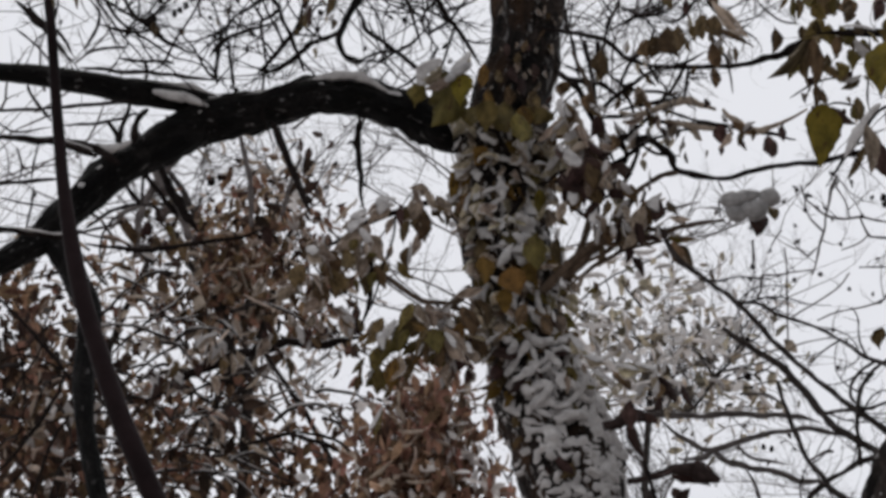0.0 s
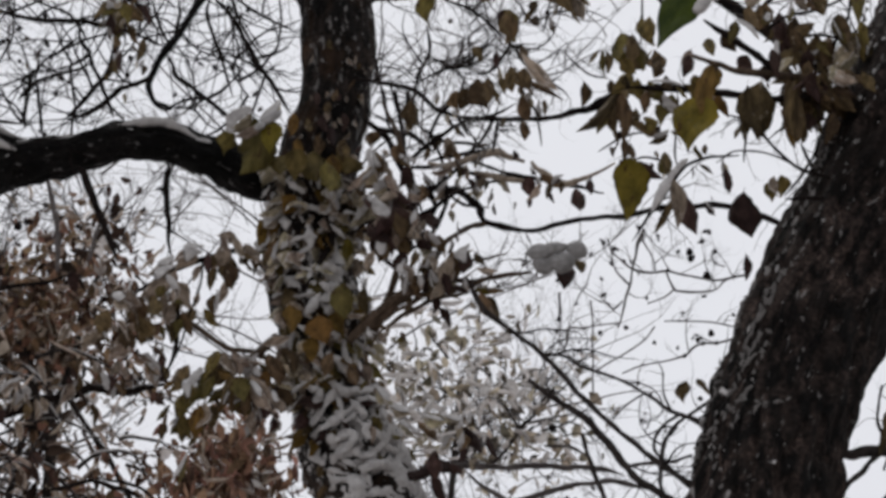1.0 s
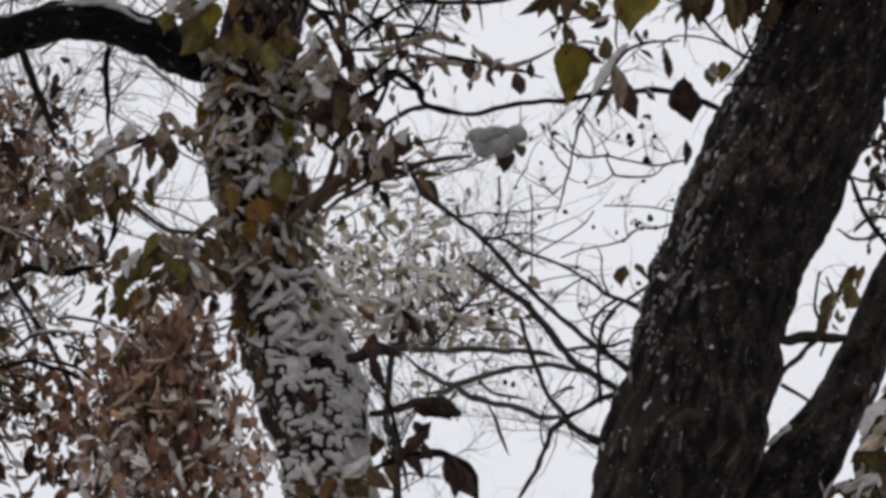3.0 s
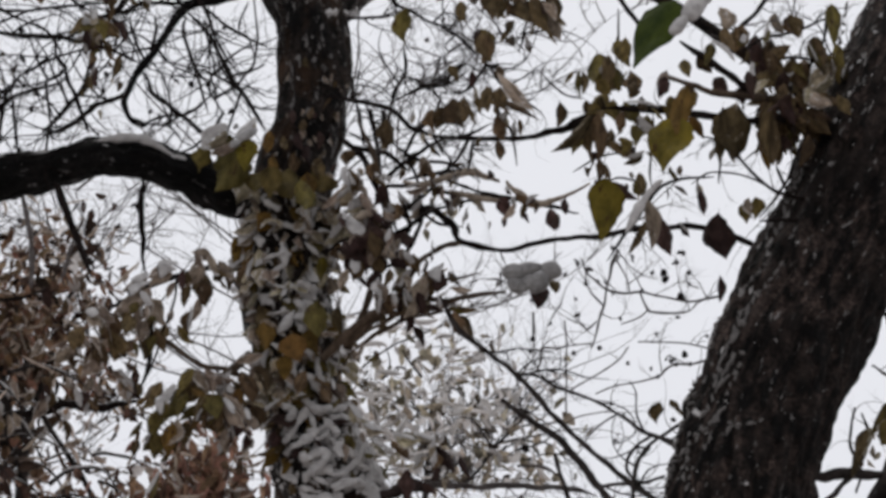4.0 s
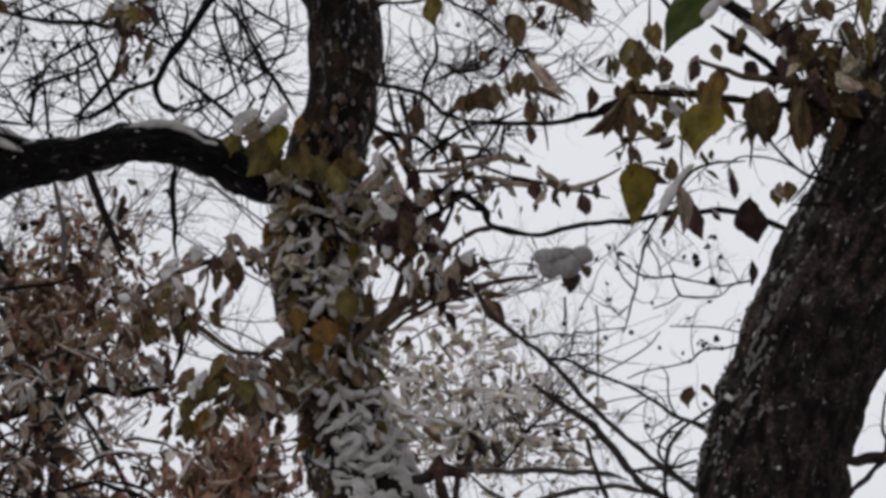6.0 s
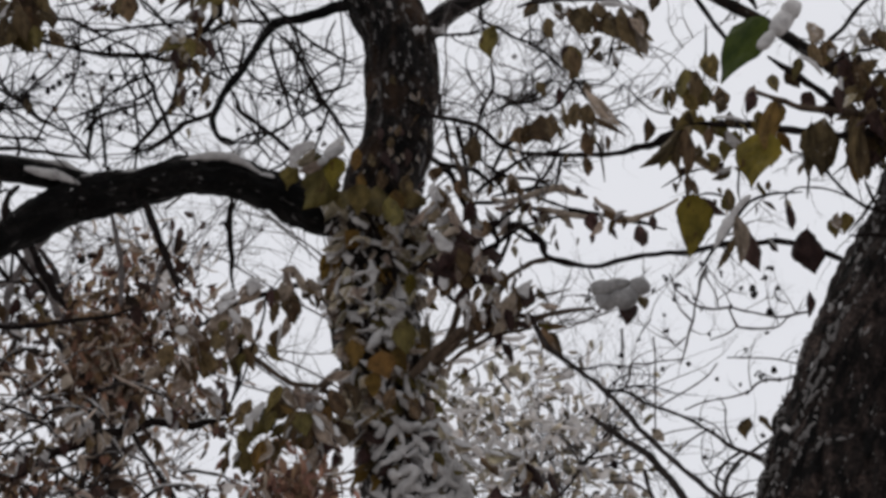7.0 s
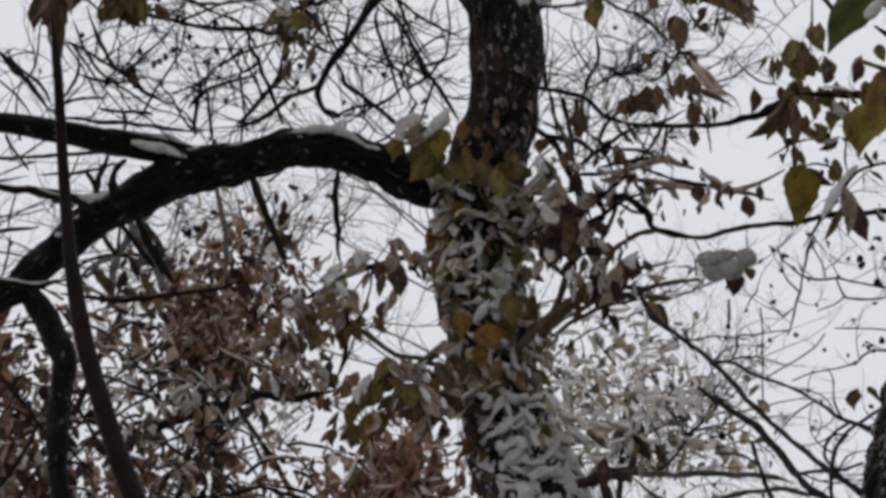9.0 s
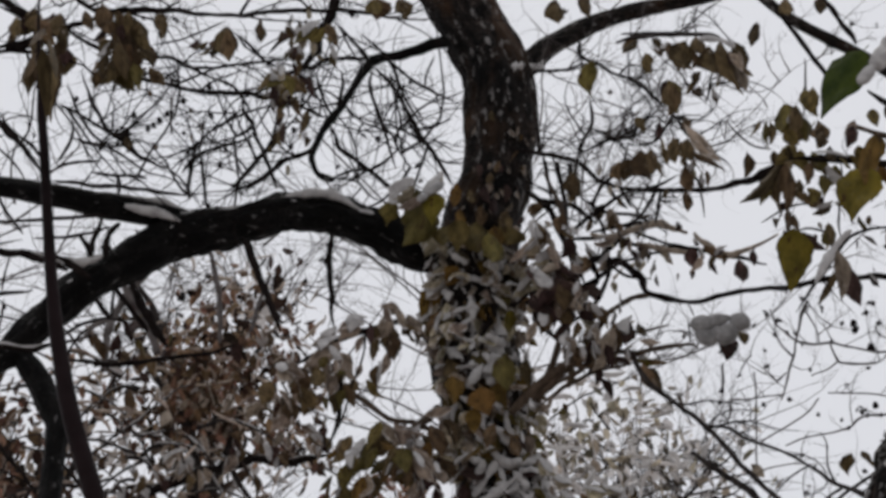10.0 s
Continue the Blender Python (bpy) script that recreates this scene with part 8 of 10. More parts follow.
spray("twig_spray", climber, climber_paths, TWIG_FAR, 130, 0.13, 0.0016, 44, rise=0.1, sub=3, label="fine grey twiglets")

leaf_cluster(climber, (0.698, 5.520, 4.310), (0.035, 0.080, 0.040), 11, 0.055, "vvb", 0.05, 161)
leaf_cluster(climber, (0.679, 5.520, 4.190), (0.045, 0.080, 0.040), 9, 0.050, "bbr", 0.05, 162)
leaf_cluster(climber, (1.021, 5.500, 4.242), (0.060, 0.080, 0.050), 16, 0.060, "brbs", 0.10, 163)
leaf_cluster(climber, (0.748, 5.520, 4.237), (0.050, 0.080, 0.035), 8, 0.045, "vb", 0.10, 164)
leaf_cluster(climber, (1.072, 5.500, 4.335), (0.050, 0.080, 0.070), 14, 0.055, "svb", 0.15, 165)
leaf_cluster(climber, (0.513, 5.550, 4.267), (0.050, 0.080, 0.030), 5, 0.050, "b", 0.30, 166)
leaf_cluster(side_vine, (0.271, 5.840, 4.123), (0.050, 0.080, 0.045), 30, 0.052, "rrb", 0.15, 167)
leaf_cluster(side_vine, (0.335, 5.840, 3.998), (0.060, 0.080, 0.040), 14, 0.045, "bbr", 0.25, 168)
leaf_cluster(side_vine, (0.239, 5.840, 4.193), (0.050, 0.080, 0.030), 12, 0.045, "bs", 0.40, 169)
leaf_cluster(side_vine, (0.411, 5.840, 4.232), (0.070, 0.080, 0.030), 9, 0.038, "bsr", 0.30, 170)
branch(side_vine, "frosted_twig", [(0.333, 5.820, 4.231, 0.0032), (0.372, 5.820, 4.228, 0.0054), (0.416, 5.820, 4.241, 0.0065), (0.459, 5.820, 4.257, 0.0076), (0.486, 5.820, 4.248, 0.0065), (0.518, 5.820, 4.237, 0.0032)], FROST_SHADED, sides=8, per=6, rough=0.3, grain=60.0, label="twig sheathed in grey frost")
branch(side_vine, "frosted_twig", [(0.421, 5.820, 4.214, 0.0043), (0.458, 5.820, 4.206, 0.0065), (0.496, 5.820, 4.199, 0.0054), (0.533, 5.820, 4.195, 0.0032)], FROST_SHADED, sides=8, per=6, rough=0.3, grain=60.0, label="twig sheathed in grey frost")
branch(side_vine, "frosted_twig", [(0.531, 5.820, 4.237, 0.0032), (0.550, 5.820, 4.214, 0.0065), (0.571, 5.820, 4.193, 0.0086), (0.598, 5.820, 4.192, 0.0075), (0.630, 5.820, 4.204, 0.0043), (0.691, 5.820, 4.238, 0.0022)], FROST_SHADED, sides=8, per=6, rough=0.3, grain=60.0, label="twig sheathed in grey frost")
branch(side_vine, "frosted_twig", [(0.201, 5.820, 4.181, 0.0032), (0.215, 5.820, 4.205, 0.0075), (0.233, 5.820, 4.219, 0.0086), (0.254, 5.820, 4.217, 0.0064), (0.266, 5.820, 4.196, 0.0032)], FROST_SHADED, sides=8, per=6, rough=0.3, grain=60.0, label="twig sheathed in grey frost")
branch(side_vine, "frosted_twig", [(0.222, 5.820, 4.137, 0.0032), (0.244, 5.820, 4.151, 0.0075), (0.265, 5.820, 4.163, 0.0075), (0.283, 5.820, 4.171, 0.0032)], FROST_SHADED, sides=8, per=6, rough=0.3, grain=60.0, label="twig sheathed in grey frost")

branch(side_vine, "side_branch", [(0.185, 5.840, 3.872, 0.0074), (0.203, 5.840, 3.895, 0.0095), (0.221, 5.840, 3.915, 0.0095), (0.256, 5.840, 3.947, 0.0085), (0.293, 5.840, 3.974, 0.0106), (0.327, 5.840, 3.995, 0.0085), (0.354, 5.840, 4.013, 0.0043)], TWIG_BROWN, sides=12, per=6, rough=0.25, grain=45.0, label="olive-brown side branch")
branch(side_vine, "twig", [(0.290, 5.830, 3.970, 0.0064), (0.343, 5.830, 3.967, 0.0053), (0.398, 5.830, 3.983, 0.0053), (0.457, 5.830, 4.003, 0.0043), (0.528, 5.830, 4.013, 0.0032)], TWIG_BROWN, sides=8, per=6)
leaf(side_vine, "b", (0.427, 5.820, 3.977), (0.459, 5.800, 3.891), 0.034, 5)
leaf(side_vine, "b", (0.435, 5.820, 3.980), (0.478, 5.800, 3.959), 0.017, 5)
leaf(side_vine, "b", (0.372, 5.820, 4.055), (0.377, 5.800, 3.996), 0.043, 5)
leaf(side_vine, "r", (0.324, 5.820, 4.093), (0.335, 5.800, 4.036), 0.038, 5)
leaf(side_vine, "b", (0.300, 5.820, 4.006), (0.308, 5.800, 3.958), 0.032, 5)
leaf(side_vine, "r", (0.398, 5.820, 4.004), (0.417, 5.800, 3.960), 0.023, 5)
leaf(side_vine, "s", (0.311, 5.820, 4.058), (0.344, 5.800, 4.027), 0.028, 5)

leaf(vine, "b", (0.121, 5.905, 4.332), (0.124, 5.885, 4.275), 0.028, 12)
leaf(vine, "r", (0.156, 5.905, 4.347), (0.162, 5.885, 4.285), 0.026, 22)
leaf(vine, "o", (0.088, 5.905, 4.324), (0.094, 5.885, 4.255), 0.026, 21)
leaf(vine, "b", (0.181, 5.905, 4.321), (0.171, 5.885, 4.264), 0.024, -1)
leaf(vine, "r", (0.134, 5.905, 4.373), (0.143, 5.885, 4.318), 0.024, 7)
leaf(vine, "b", (0.104, 5.905, 4.363), (0.113, 5.885, 4.318), 0.017, -19)
leaf(vine, "r", (0.173, 5.905, 4.377), (0.172, 5.885, 4.326), 0.019, -12)
leaf(vine, "b", (0.148, 5.905, 4.401), (0.148, 5.885, 4.356), 0.019, 3)
leaf(vine, "v", (0.165, 5.905, 4.297), (0.154, 5.885, 4.235), 0.032, -14)
leaf(vine, "b", (0.117, 5.905, 4.286), (0.113, 5.885, 4.230), 0.028, 20)
leaf(vine, "p", (0.191, 5.905, 4.288), (0.197, 5.885, 4.236), 0.021, -17)
leaf(vine, "p", (0.074, 5.905, 4.285), (0.080, 5.885, 4.229), 0.021, -18)
leaf(vine, "r", (0.120, 5.905, 4.419), (0.123, 5.885, 4.378), 0.015, -18)
leaf(vine, "b", (0.164, 5.905, 4.426), (0.153, 5.885, 4.385), 0.015, 18)
leaf(side_vine, "p", (0.226, 5.790, 4.137), (0.274, 5.780, 4.071), 0.036, -14, 0.60)
leaf(side_vine, "r", (0.264, 5.790, 4.144), (0.295, 5.780, 4.071), 0.038, 24)
leaf(side_vine, "p", (0.248, 5.790, 4.121), (0.216, 5.780, 4.069), 0.030, -10)
leaf(side_vine, "r", (0.216, 5.790, 4.097), (0.263, 5.780, 4.045), 0.036, 1)
leaf(side_vine, "p", (0.280, 5.790, 4.092), (0.321, 5.780, 4.054), 0.023, -14)
leaf(side_vine, "p", (0.173, 5.790, 4.151), (0.215, 5.780, 4.197), 0.015, 9)
leaf(side_vine, "p", (0.380, 5.790, 4.031), (0.353, 5.780, 3.953), 0.038, 19)
leaf(side_vine, "r", (0.407, 5.790, 4.043), (0.395, 5.780, 3.982), 0.034, -6, 0.60)
leaf(side_vine, "p", (0.333, 5.790, 4.198), (0.386, 5.780, 4.212), 0.017, -17, 0.60)
leaf(side_vine, "p", (0.290, 5.790, 4.156), (0.332, 5.780, 4.135), 0.023, -9)
leaf(side_vine, "p", (0.417, 5.790, 4.004), (0.464, 5.780, 3.992), 0.017, -24)
leaf(side_vine, "p", (0.364, 5.790, 3.985), (0.332, 5.780, 3.935), 0.023, -8)
leaf(side_vine, "p", (0.232, 5.790, 4.040), (0.216, 5.780, 3.978), 0.023, 15)
leaf(side_vine, "p", (0.247, 5.790, 4.196), (0.271, 5.780, 4.134), 0.023, -9)

climber_twigs = BRANCH_ROWS[("leafy_climber", "twig")]
spray("twig_spray", climber, climber_twigs, TWIG_MID, 70, 0.11, 0.0013, 81, rise=-0.2, sub=3, label="fine grey-brown tendrils")

# ---- snow clump on a twig end ----
leaf(vine, "r", (0.578, 5.856, 4.048), (0.591, 5.831, 3.991), 0.042, 2)
leaf(vine, "b", (0.614, 5.893, 4.070), (0.629, 5.867, 4.036), 0.024, -1)


def snow_clump(parent, lobes, mat=SNOW):
    """Rounded lobes of wet snow grown together, each (x, y, z, half width, half height, tilt): one part."""
    bm = bmesh.new()
    for x, y, z, a, b, tilt in lobes:
        m = pose(x, y, z, 0, tilt, 0) @ Matrix.Diagonal((a, min(a, b) * 0.8, b, 1))
        for v in bmesh.ops.create_icosphere(bm, subdivisions=3, radius=1.0)["verts"]:
            k = 1 + 0.16 * noise.noise(v.co * 1.3 + Vector((x * 40, 0, z * 40))) + 0.07 * noise.noise(v.co * 4 + Vector((0, x * 40, 0)))
            v.co = m @ (v.co * k)
    me = bpy.data.meshes.new("snow_clump")
    bm.to_mesh(me)
    bm.free()
    me.materials.append(mat)
    me.polygons.foreach_set("use_smooth", [True] * len(me.polygons))
    ob = new("snow_clump", me)
    attach(ob, parent)
    ob["label"] = "rounded clump of wet snow"
    return ob


# The clump's shaded side is coloured in, by the greyer snow material.
snow_clump(vine, [(0.540, 5.800, 4.041, 0.0222, 0.0180, 10), (0.563, 5.800, 4.048, 0.0320, 0.0128, -14), (0.611, 5.800, 4.047, 0.0214, 0.0179, 20), (0.587, 5.800, 4.022, 0.0246, 0.0195, -30), (0.548, 5.800, 4.015, 0.0205, 0.0164, 25), (0.572, 5.800, 4.022, 0.0208, 0.0156, 0)], SNOW_SHADED)
branch(vine, "twig", [(0.516, 5.810, 4.048, 0.0018), (0.517, 5.810, 4.027, 0.0018), (0.518, 5.810, 4.010, 0.0018)], TWIG_MID, sides=6, per=6)
branch(vine, "twig", [(0.515, 5.810, 4.090, 0.0014), (0.522, 5.810, 4.073, 0.0014), (0.527, 5.810, 4.060, 0.0011)], TWIG_MID, sides=6, per=6)
branch(vine, "twig", [(0.603, 5.810, 4.059, 0.0009), (0.620, 5.810, 4.075, 0.0009), (0.636, 5.810, 4.093, 0.0005)], TWIG_MID, sides=6, per=6)
snow_clump(climber, [(0.845, 5.440, 4.423, 0.0177, 0.0313, 35), (0.816, 5.440, 4.387, 0.0125, 0.0249, 38), (0.863, 5.440, 4.451, 0.0188, 0.0209, 30)])
snow_clump(vine, [(0.035, 5.780, 4.302, 0.0236, 0.0090, -35), (0.014, 5.780, 4.284, 0.0128, 0.0075, -30)], SNOW_SHADED)
leaf(vine, "r", (0.587, 5.820, 4.020), (0.589, 5.810, 3.989), 0.036, 5)
leaf(vine, "p", (0.020, 5.790, 4.292), (-0.036, 5.785, 4.262), 0.022, 10)
snow_pad(vine, (-0.048, 5.780, 4.273), (-0.037, 5.780, 4.280), 0.009, 0)
leaf(vine, "s", (0.320, 5.860, 3.732), (0.372, 5.850, 3.715), 0.031, 20, 0.8)
leaf(vine, "s", (0.357, 5.860, 3.734), (0.413, 5.850, 3.713), 0.029, 20, 0.8)
leaf(vine, "s", (0.258, 5.860, 3.756), (0.304, 5.850, 3.728), 0.031, 20, 0.8)
leaf(vine, "s", (0.278, 5.860, 3.721), (0.324, 5.850, 3.686), 0.029, 20, 0.8)
leaf(vine, "s", (0.237, 5.860, 3.788), (0.268, 5.850, 3.748), 0.027, 20, 0.8)
leaf(vine, "r", (0.398, 5.900, 3.733), (0.431, 5.880, 3.663), 0.034, 10)
leaf(vine, "r", (0.442, 5.900, 3.717), (0.466, 5.880, 3.650), 0.019, 10)
leaf(vine, "b", (0.312, 5.900, 3.741), (0.352, 5.880, 3.694), 0.032, 10)
leaf(vine, "v", (0.333, 5.900, 3.757), (0.384, 5.880, 3.719), 0.027, 10)

# ---- top left sprigs ----
leaf(tree, "b", (-0.687, 5.659, 4.526), (-0.682, 5.679, 4.412), 0.066, 24)
leaf(tree, "b", (-0.713, 5.705, 4.538), (-0.742, 5.720, 4.455), 0.043, -17)
leaf(tree, "b", (-0.688, 5.697, 4.565), (-0.665, 5.719, 4.516), 0.035, -23)
leaf(tree, "b", (-0.567, 5.736, 4.563), (-0.551, 5.733, 4.470), 0.057, -9)
leaf(tree, "b", (-0.541, 5.688, 4.556), (-0.572, 5.707, 4.500), 0.043, 27)
leaf(tree, "b", (-0.535, 5.681, 4.541), (-0.499, 5.659, 4.500), 0.028, -25)
leaf(tree, "b", (-0.577, 5.689, 4.514), (-0.594, 5.673, 4.458), 0.031, -6)
leaf(tree, "b", (-0.363, 5.722, 4.618), (-0.360, 5.726, 4.535), 0.045, -5)
leaf(tree, "b", (-0.082, 5.725, 4.683), (-0.081, 5.738, 4.639), 0.050, -15)
leaf(tree, "b", (-0.035, 5.695, 4.667), (-0.028, 5.676, 4.614), 0.031, -5)
leaf(tree, "b", (0.264, 5.683, 4.666), (0.264, 5.670, 4.595), 0.043, 20)
leaf(tree, "b", (0.324, 5.677, 4.676), (0.322, 5.659, 4.604), 0.036, 26)
leaf(tree, "v", (-0.255, 5.686, 4.500), (-0.286, 5.687, 4.453), 0.038, 0, 0.60)
leaf(tree, "b", (-0.244, 5.688, 4.496), (-0.206, 5.699, 4.454), 0.026, 7)
leaf(tree, "b", (-0.268, 5.751, 4.515), (-0.256, 5.749, 4.460), 0.026, -29)
leaf(tree, "v", (-0.188, 5.694, 4.603), (-0.241, 5.691, 4.551), 0.036, 0, 0.60)
leaf(tree, "b", (-0.254, 5.738, 4.407), (-0.263, 5.735, 4.370), 0.019, -13)
leaf(tree, "v", (-0.209, 5.682, 4.560), (-0.172, 5.681, 4.596), 0.026, -24)
leaf(tree, "b", (-0.539, 5.652, 4.342), (-0.536, 5.676, 4.318), 0.021, -8)
leaf(tree, "b", (-0.494, 5.727, 4.645), (-0.486, 5.723, 4.594), 0.024, -21)
leaf(tree, "b", (-0.436, 5.721, 4.570), (-0.397, 5.692, 4.561), 0.019, -0)
leaf(tree, "b", (-0.765, 5.695, 4.611), (-0.767, 5.691, 4.560), 0.026, -1)
leaf(tree, "b", (-0.299, 5.641, 4.591), (-0.298, 5.641, 4.542), 0.016, -30)
leaf(tree, "b", (-0.731, 5.680, 4.603), (-0.673, 5.657, 4.556), 0.047, -3)
branch(tree, "twig", [(-0.807, 5.750, 4.558, 0.0052), (-0.737, 5.750, 4.584, 0.0052), (-0.674, 5.750, 4.619, 0.0052), (-0.588, 5.750, 4.648, 0.0042), (-0.480, 5.750, 4.657, 0.0031)], TWIG, sides=6, per=7)
branch(tree, "twig", [(-0.814, 5.750, 4.666, 0.0031), (-0.750, 5.750, 4.628, 0.0042), (-0.710, 5.750, 4.585, 0.0031)], TWIG, sides=6, per=7)
branch(tree, "twig", [(-0.792, 5.750, 4.433, 0.0021), (-0.766, 5.750, 4.395, 0.0031), (-0.723, 5.750, 4.360, 0.0031), (-0.699, 5.750, 4.316, 0.0021)], TWIG, sides=6, per=7)
branch(tree, "twig", [(-0.667, 5.750, 4.495, 0.0021), (-0.642, 5.750, 4.436, 0.0031), (-0.613, 5.750, 4.388, 0.0031), (-0.568, 5.750, 4.363, 0.0021)], TWIG, sides=6, per=7)
branch(tree, "twig", [(-0.442, 5.750, 4.536, 0.0021), (-0.398, 5.750, 4.518, 0.0031), (-0.343, 5.750, 4.489, 0.0031), (-0.309, 5.750, 4.430, 0.0021)], TWIG, sides=6, per=7)
branch(tree, "twig", [(-0.108, 5.750, 4.615, 0.0021), (-0.053, 5.750, 4.555, 0.0031), (-0.019, 5.750, 4.471, 0.0031), (0.025, 5.750, 4.400, 0.0021)], TWIG, sides=6, per=7)
branch(tree, "twig", [(-0.095, 5.750, 4.506, 0.0021), (-0.061, 5.750, 4.410, 0.0031), (-0.038, 5.750, 4.328, 0.0021)], TWIG, sides=6, per=7)
leaf(tree, "b", (-0.491, 5.650, 4.604), (-0.483, 5.640, 4.548), 0.022, 1)
leaf(tree, "b", (-0.358, 5.655, 4.575), (-0.358, 5.645, 4.493), 0.031, 4)
leaf(tree, "b", (-0.693, 5.665, 4.523), (-0.680, 5.655, 4.358), 0.035, -17)
leaf(tree, "b", (-0.674, 5.641, 4.595), (-0.680, 5.631, 4.530), 0.031, 13)
leaf(tree, "r", (-0.410, 5.650, 4.548), (-0.435, 5.640, 4.516), 0.016, -10)
leaf(tree, "b", (-0.636, 5.680, 4.623), (-0.615, 5.670, 4.564), 0.024, -1)
leaf(tree, "b", (-0.573, 5.673, 4.566), (-0.545, 5.663, 4.454), 0.037, 0)
leaf(tree, "v", (-0.537, 5.666, 4.503), (-0.519, 5.656, 4.432), 0.029, -13)
leaf(tree, "b", (-0.586, 5.665, 4.526), (-0.592, 5.655, 4.449), 0.027, 14)
leaf(tree, "v", (-0.254, 5.661, 4.482), (-0.231, 5.651, 4.430), 0.027, 9)
leaf(tree, "b", (-0.276, 5.667, 4.490), (-0.300, 5.657, 4.437), 0.020, -17)
leaf(tree, "b", (-0.205, 5.670, 4.416), (-0.218, 5.660, 4.352), 0.018, 3)
leaf(tree, "r", (-0.206, 5.652, 4.478), (-0.188, 5.642, 4.414), 0.016, -18)
leaf(tree, "b", (-0.177, 5.675, 4.599), (-0.149, 5.665, 4.534), 0.024, -1)
leaf(tree, "r", (-0.246, 5.669, 4.385), (-0.249, 5.659, 4.327), 0.014, 15)
leaf(tree, "b", (-0.764, 5.669, 4.602), (-0.764, 5.659, 4.540), 0.018, 16)
leaf_cluster(tree, (-0.703, 5.720, 4.516), (0.043, 0.080, 0.075), 12, 0.060, "bbr", 0.10, 61)
leaf_cluster(tree, (-0.565, 5.720, 4.548), (0.054, 0.080, 0.059), 16, 0.052, "bbb", 0.10, 62)
leaf_cluster(tree, (-0.259, 5.800, 4.528), (0.049, 0.080, 0.038), 18, 0.037, "vbr", 0.15, 63)
leaf_cluster(tree, (-0.213, 5.800, 4.640), (0.049, 0.080, 0.038), 14, 0.037, "vbb", 0.15, 64)
leaf_cluster(tree, (-0.372, 5.800, 4.624), (0.033, 0.080, 0.033), 5, 0.044, "b", 0.10, 65)
leaf_cluster(tree, (-0.473, 5.800, 4.439), (0.119, 0.080, 0.065), 10, 0.019, "rb", 0.00, 66)
leaf_cluster(tree, (-0.245, 5.800, 4.419), (0.043, 0.080, 0.032), 6, 0.024, "bs", 0.20, 67)
leaf_cluster(tree, (-0.520, 6.300, 4.221), (0.137, 0.080, 0.057), 12, 0.046, "rbr", 0.10, 68)
leaf_cluster(tree, (-0.553, 6.300, 4.184), (0.069, 0.080, 0.029), 10, 0.046, "rbv", 0.10, 69)

leaf(climber, "b", (0.410, 5.520, 4.497), (0.377, 5.510, 4.454), 0.025, -13)
leaf(climber, "b", (0.460, 5.520, 4.491), (0.465, 5.510, 4.449), 0.027, 3)
leaf(climber, "b", (0.497, 5.520, 4.497), (0.485, 5.510, 4.416), 0.057, 18)
leaf(climber, "b", (0.539, 5.520, 4.486), (0.547, 5.510, 4.410), 0.050, 21)
leaf(climber, "b", (0.557, 5.520, 4.502), (0.605, 5.510, 4.377), 0.050, 16)
leaf(climber, "r", (0.575, 5.520, 4.475), (0.583, 5.510, 4.432), 0.023, 0)
leaf(climber, "b", (0.429, 5.520, 4.498), (0.449, 5.510, 4.474), 0.019, 4)
leaf(climber, "b", (0.515, 5.520, 4.504), (0.521, 5.510, 4.454), 0.036, -3)
leaf(climber, "b", (0.580, 5.520, 4.496), (0.602, 5.510, 4.421), 0.031, -18)
leaf(climber, "v", (0.459, 5.520, 4.414), (0.477, 5.510, 4.328), 0.040, -6)
leaf(climber, "b", (0.634, 5.520, 4.535), (0.616, 5.510, 4.474), 0.021, 13)
leaf(climber, "b", (0.683, 5.520, 4.587), (0.686, 5.510, 4.537), 0.032, 3)
leaf(climber, "b", (0.741, 5.520, 4.588), (0.745, 5.510, 4.547), 0.027, -4)
branch(climber, "twig", [(0.367, 5.530, 4.490, 0.0021), (0.398, 5.530, 4.502, 0.0042), (0.440, 5.530, 4.505, 0.0042), (0.498, 5.530, 4.509, 0.0042), (0.547, 5.530, 4.507, 0.0042), (0.586, 5.530, 4.482, 0.0032)], TWIG_MID, sides=8, per=6)
snow_pad(climber, (0.519, 5.480, 4.478), (0.581, 5.480, 4.459), 0.015, 5)
snow_pad(tree, (0.186, 5.920, 4.640), (0.209, 5.920, 4.635), 0.018, 5)
snow_pad(tree, (0.223, 5.920, 4.640), (0.250, 5.920, 4.648), 0.018, 5)
leaf(tree, "b", (-0.581, 5.720, 4.652), (-0.549, 5.710, 4.456), 0.067, -14)
leaf(tree, "b", (-0.558, 5.720, 4.640), (-0.514, 5.710, 4.550), 0.048, -1)
leaf(tree, "v", (-0.568, 5.720, 4.548), (-0.533, 5.710, 4.456), 0.054, -8)
leaf(tree, "b", (-0.608, 5.720, 4.663), (-0.586, 5.710, 4.573), 0.043, 0)
leaf(tree, "b", (-0.370, 5.720, 4.616), (-0.358, 5.710, 4.522), 0.048, 6)
leaf(tree, "b", (-0.769, 5.720, 4.626), (-0.771, 5.710, 4.574), 0.035, -31)
leaf(tree, "b", (-0.736, 5.720, 4.649), (-0.722, 5.710, 4.583), 0.039, -1)
leaf(tree, "r", (-0.699, 5.720, 4.637), (-0.702, 5.710, 4.578), 0.037, -20)
leaf(tree, "b", (-0.682, 5.720, 4.613), (-0.664, 5.710, 4.547), 0.032, -12)
leaf(tree, "b", (-0.656, 5.720, 4.547), (-0.668, 5.710, 4.487), 0.028, -17)
leaf(tree, "b", (-0.523, 5.720, 4.579), (-0.501, 5.710, 4.514), 0.030, 15)
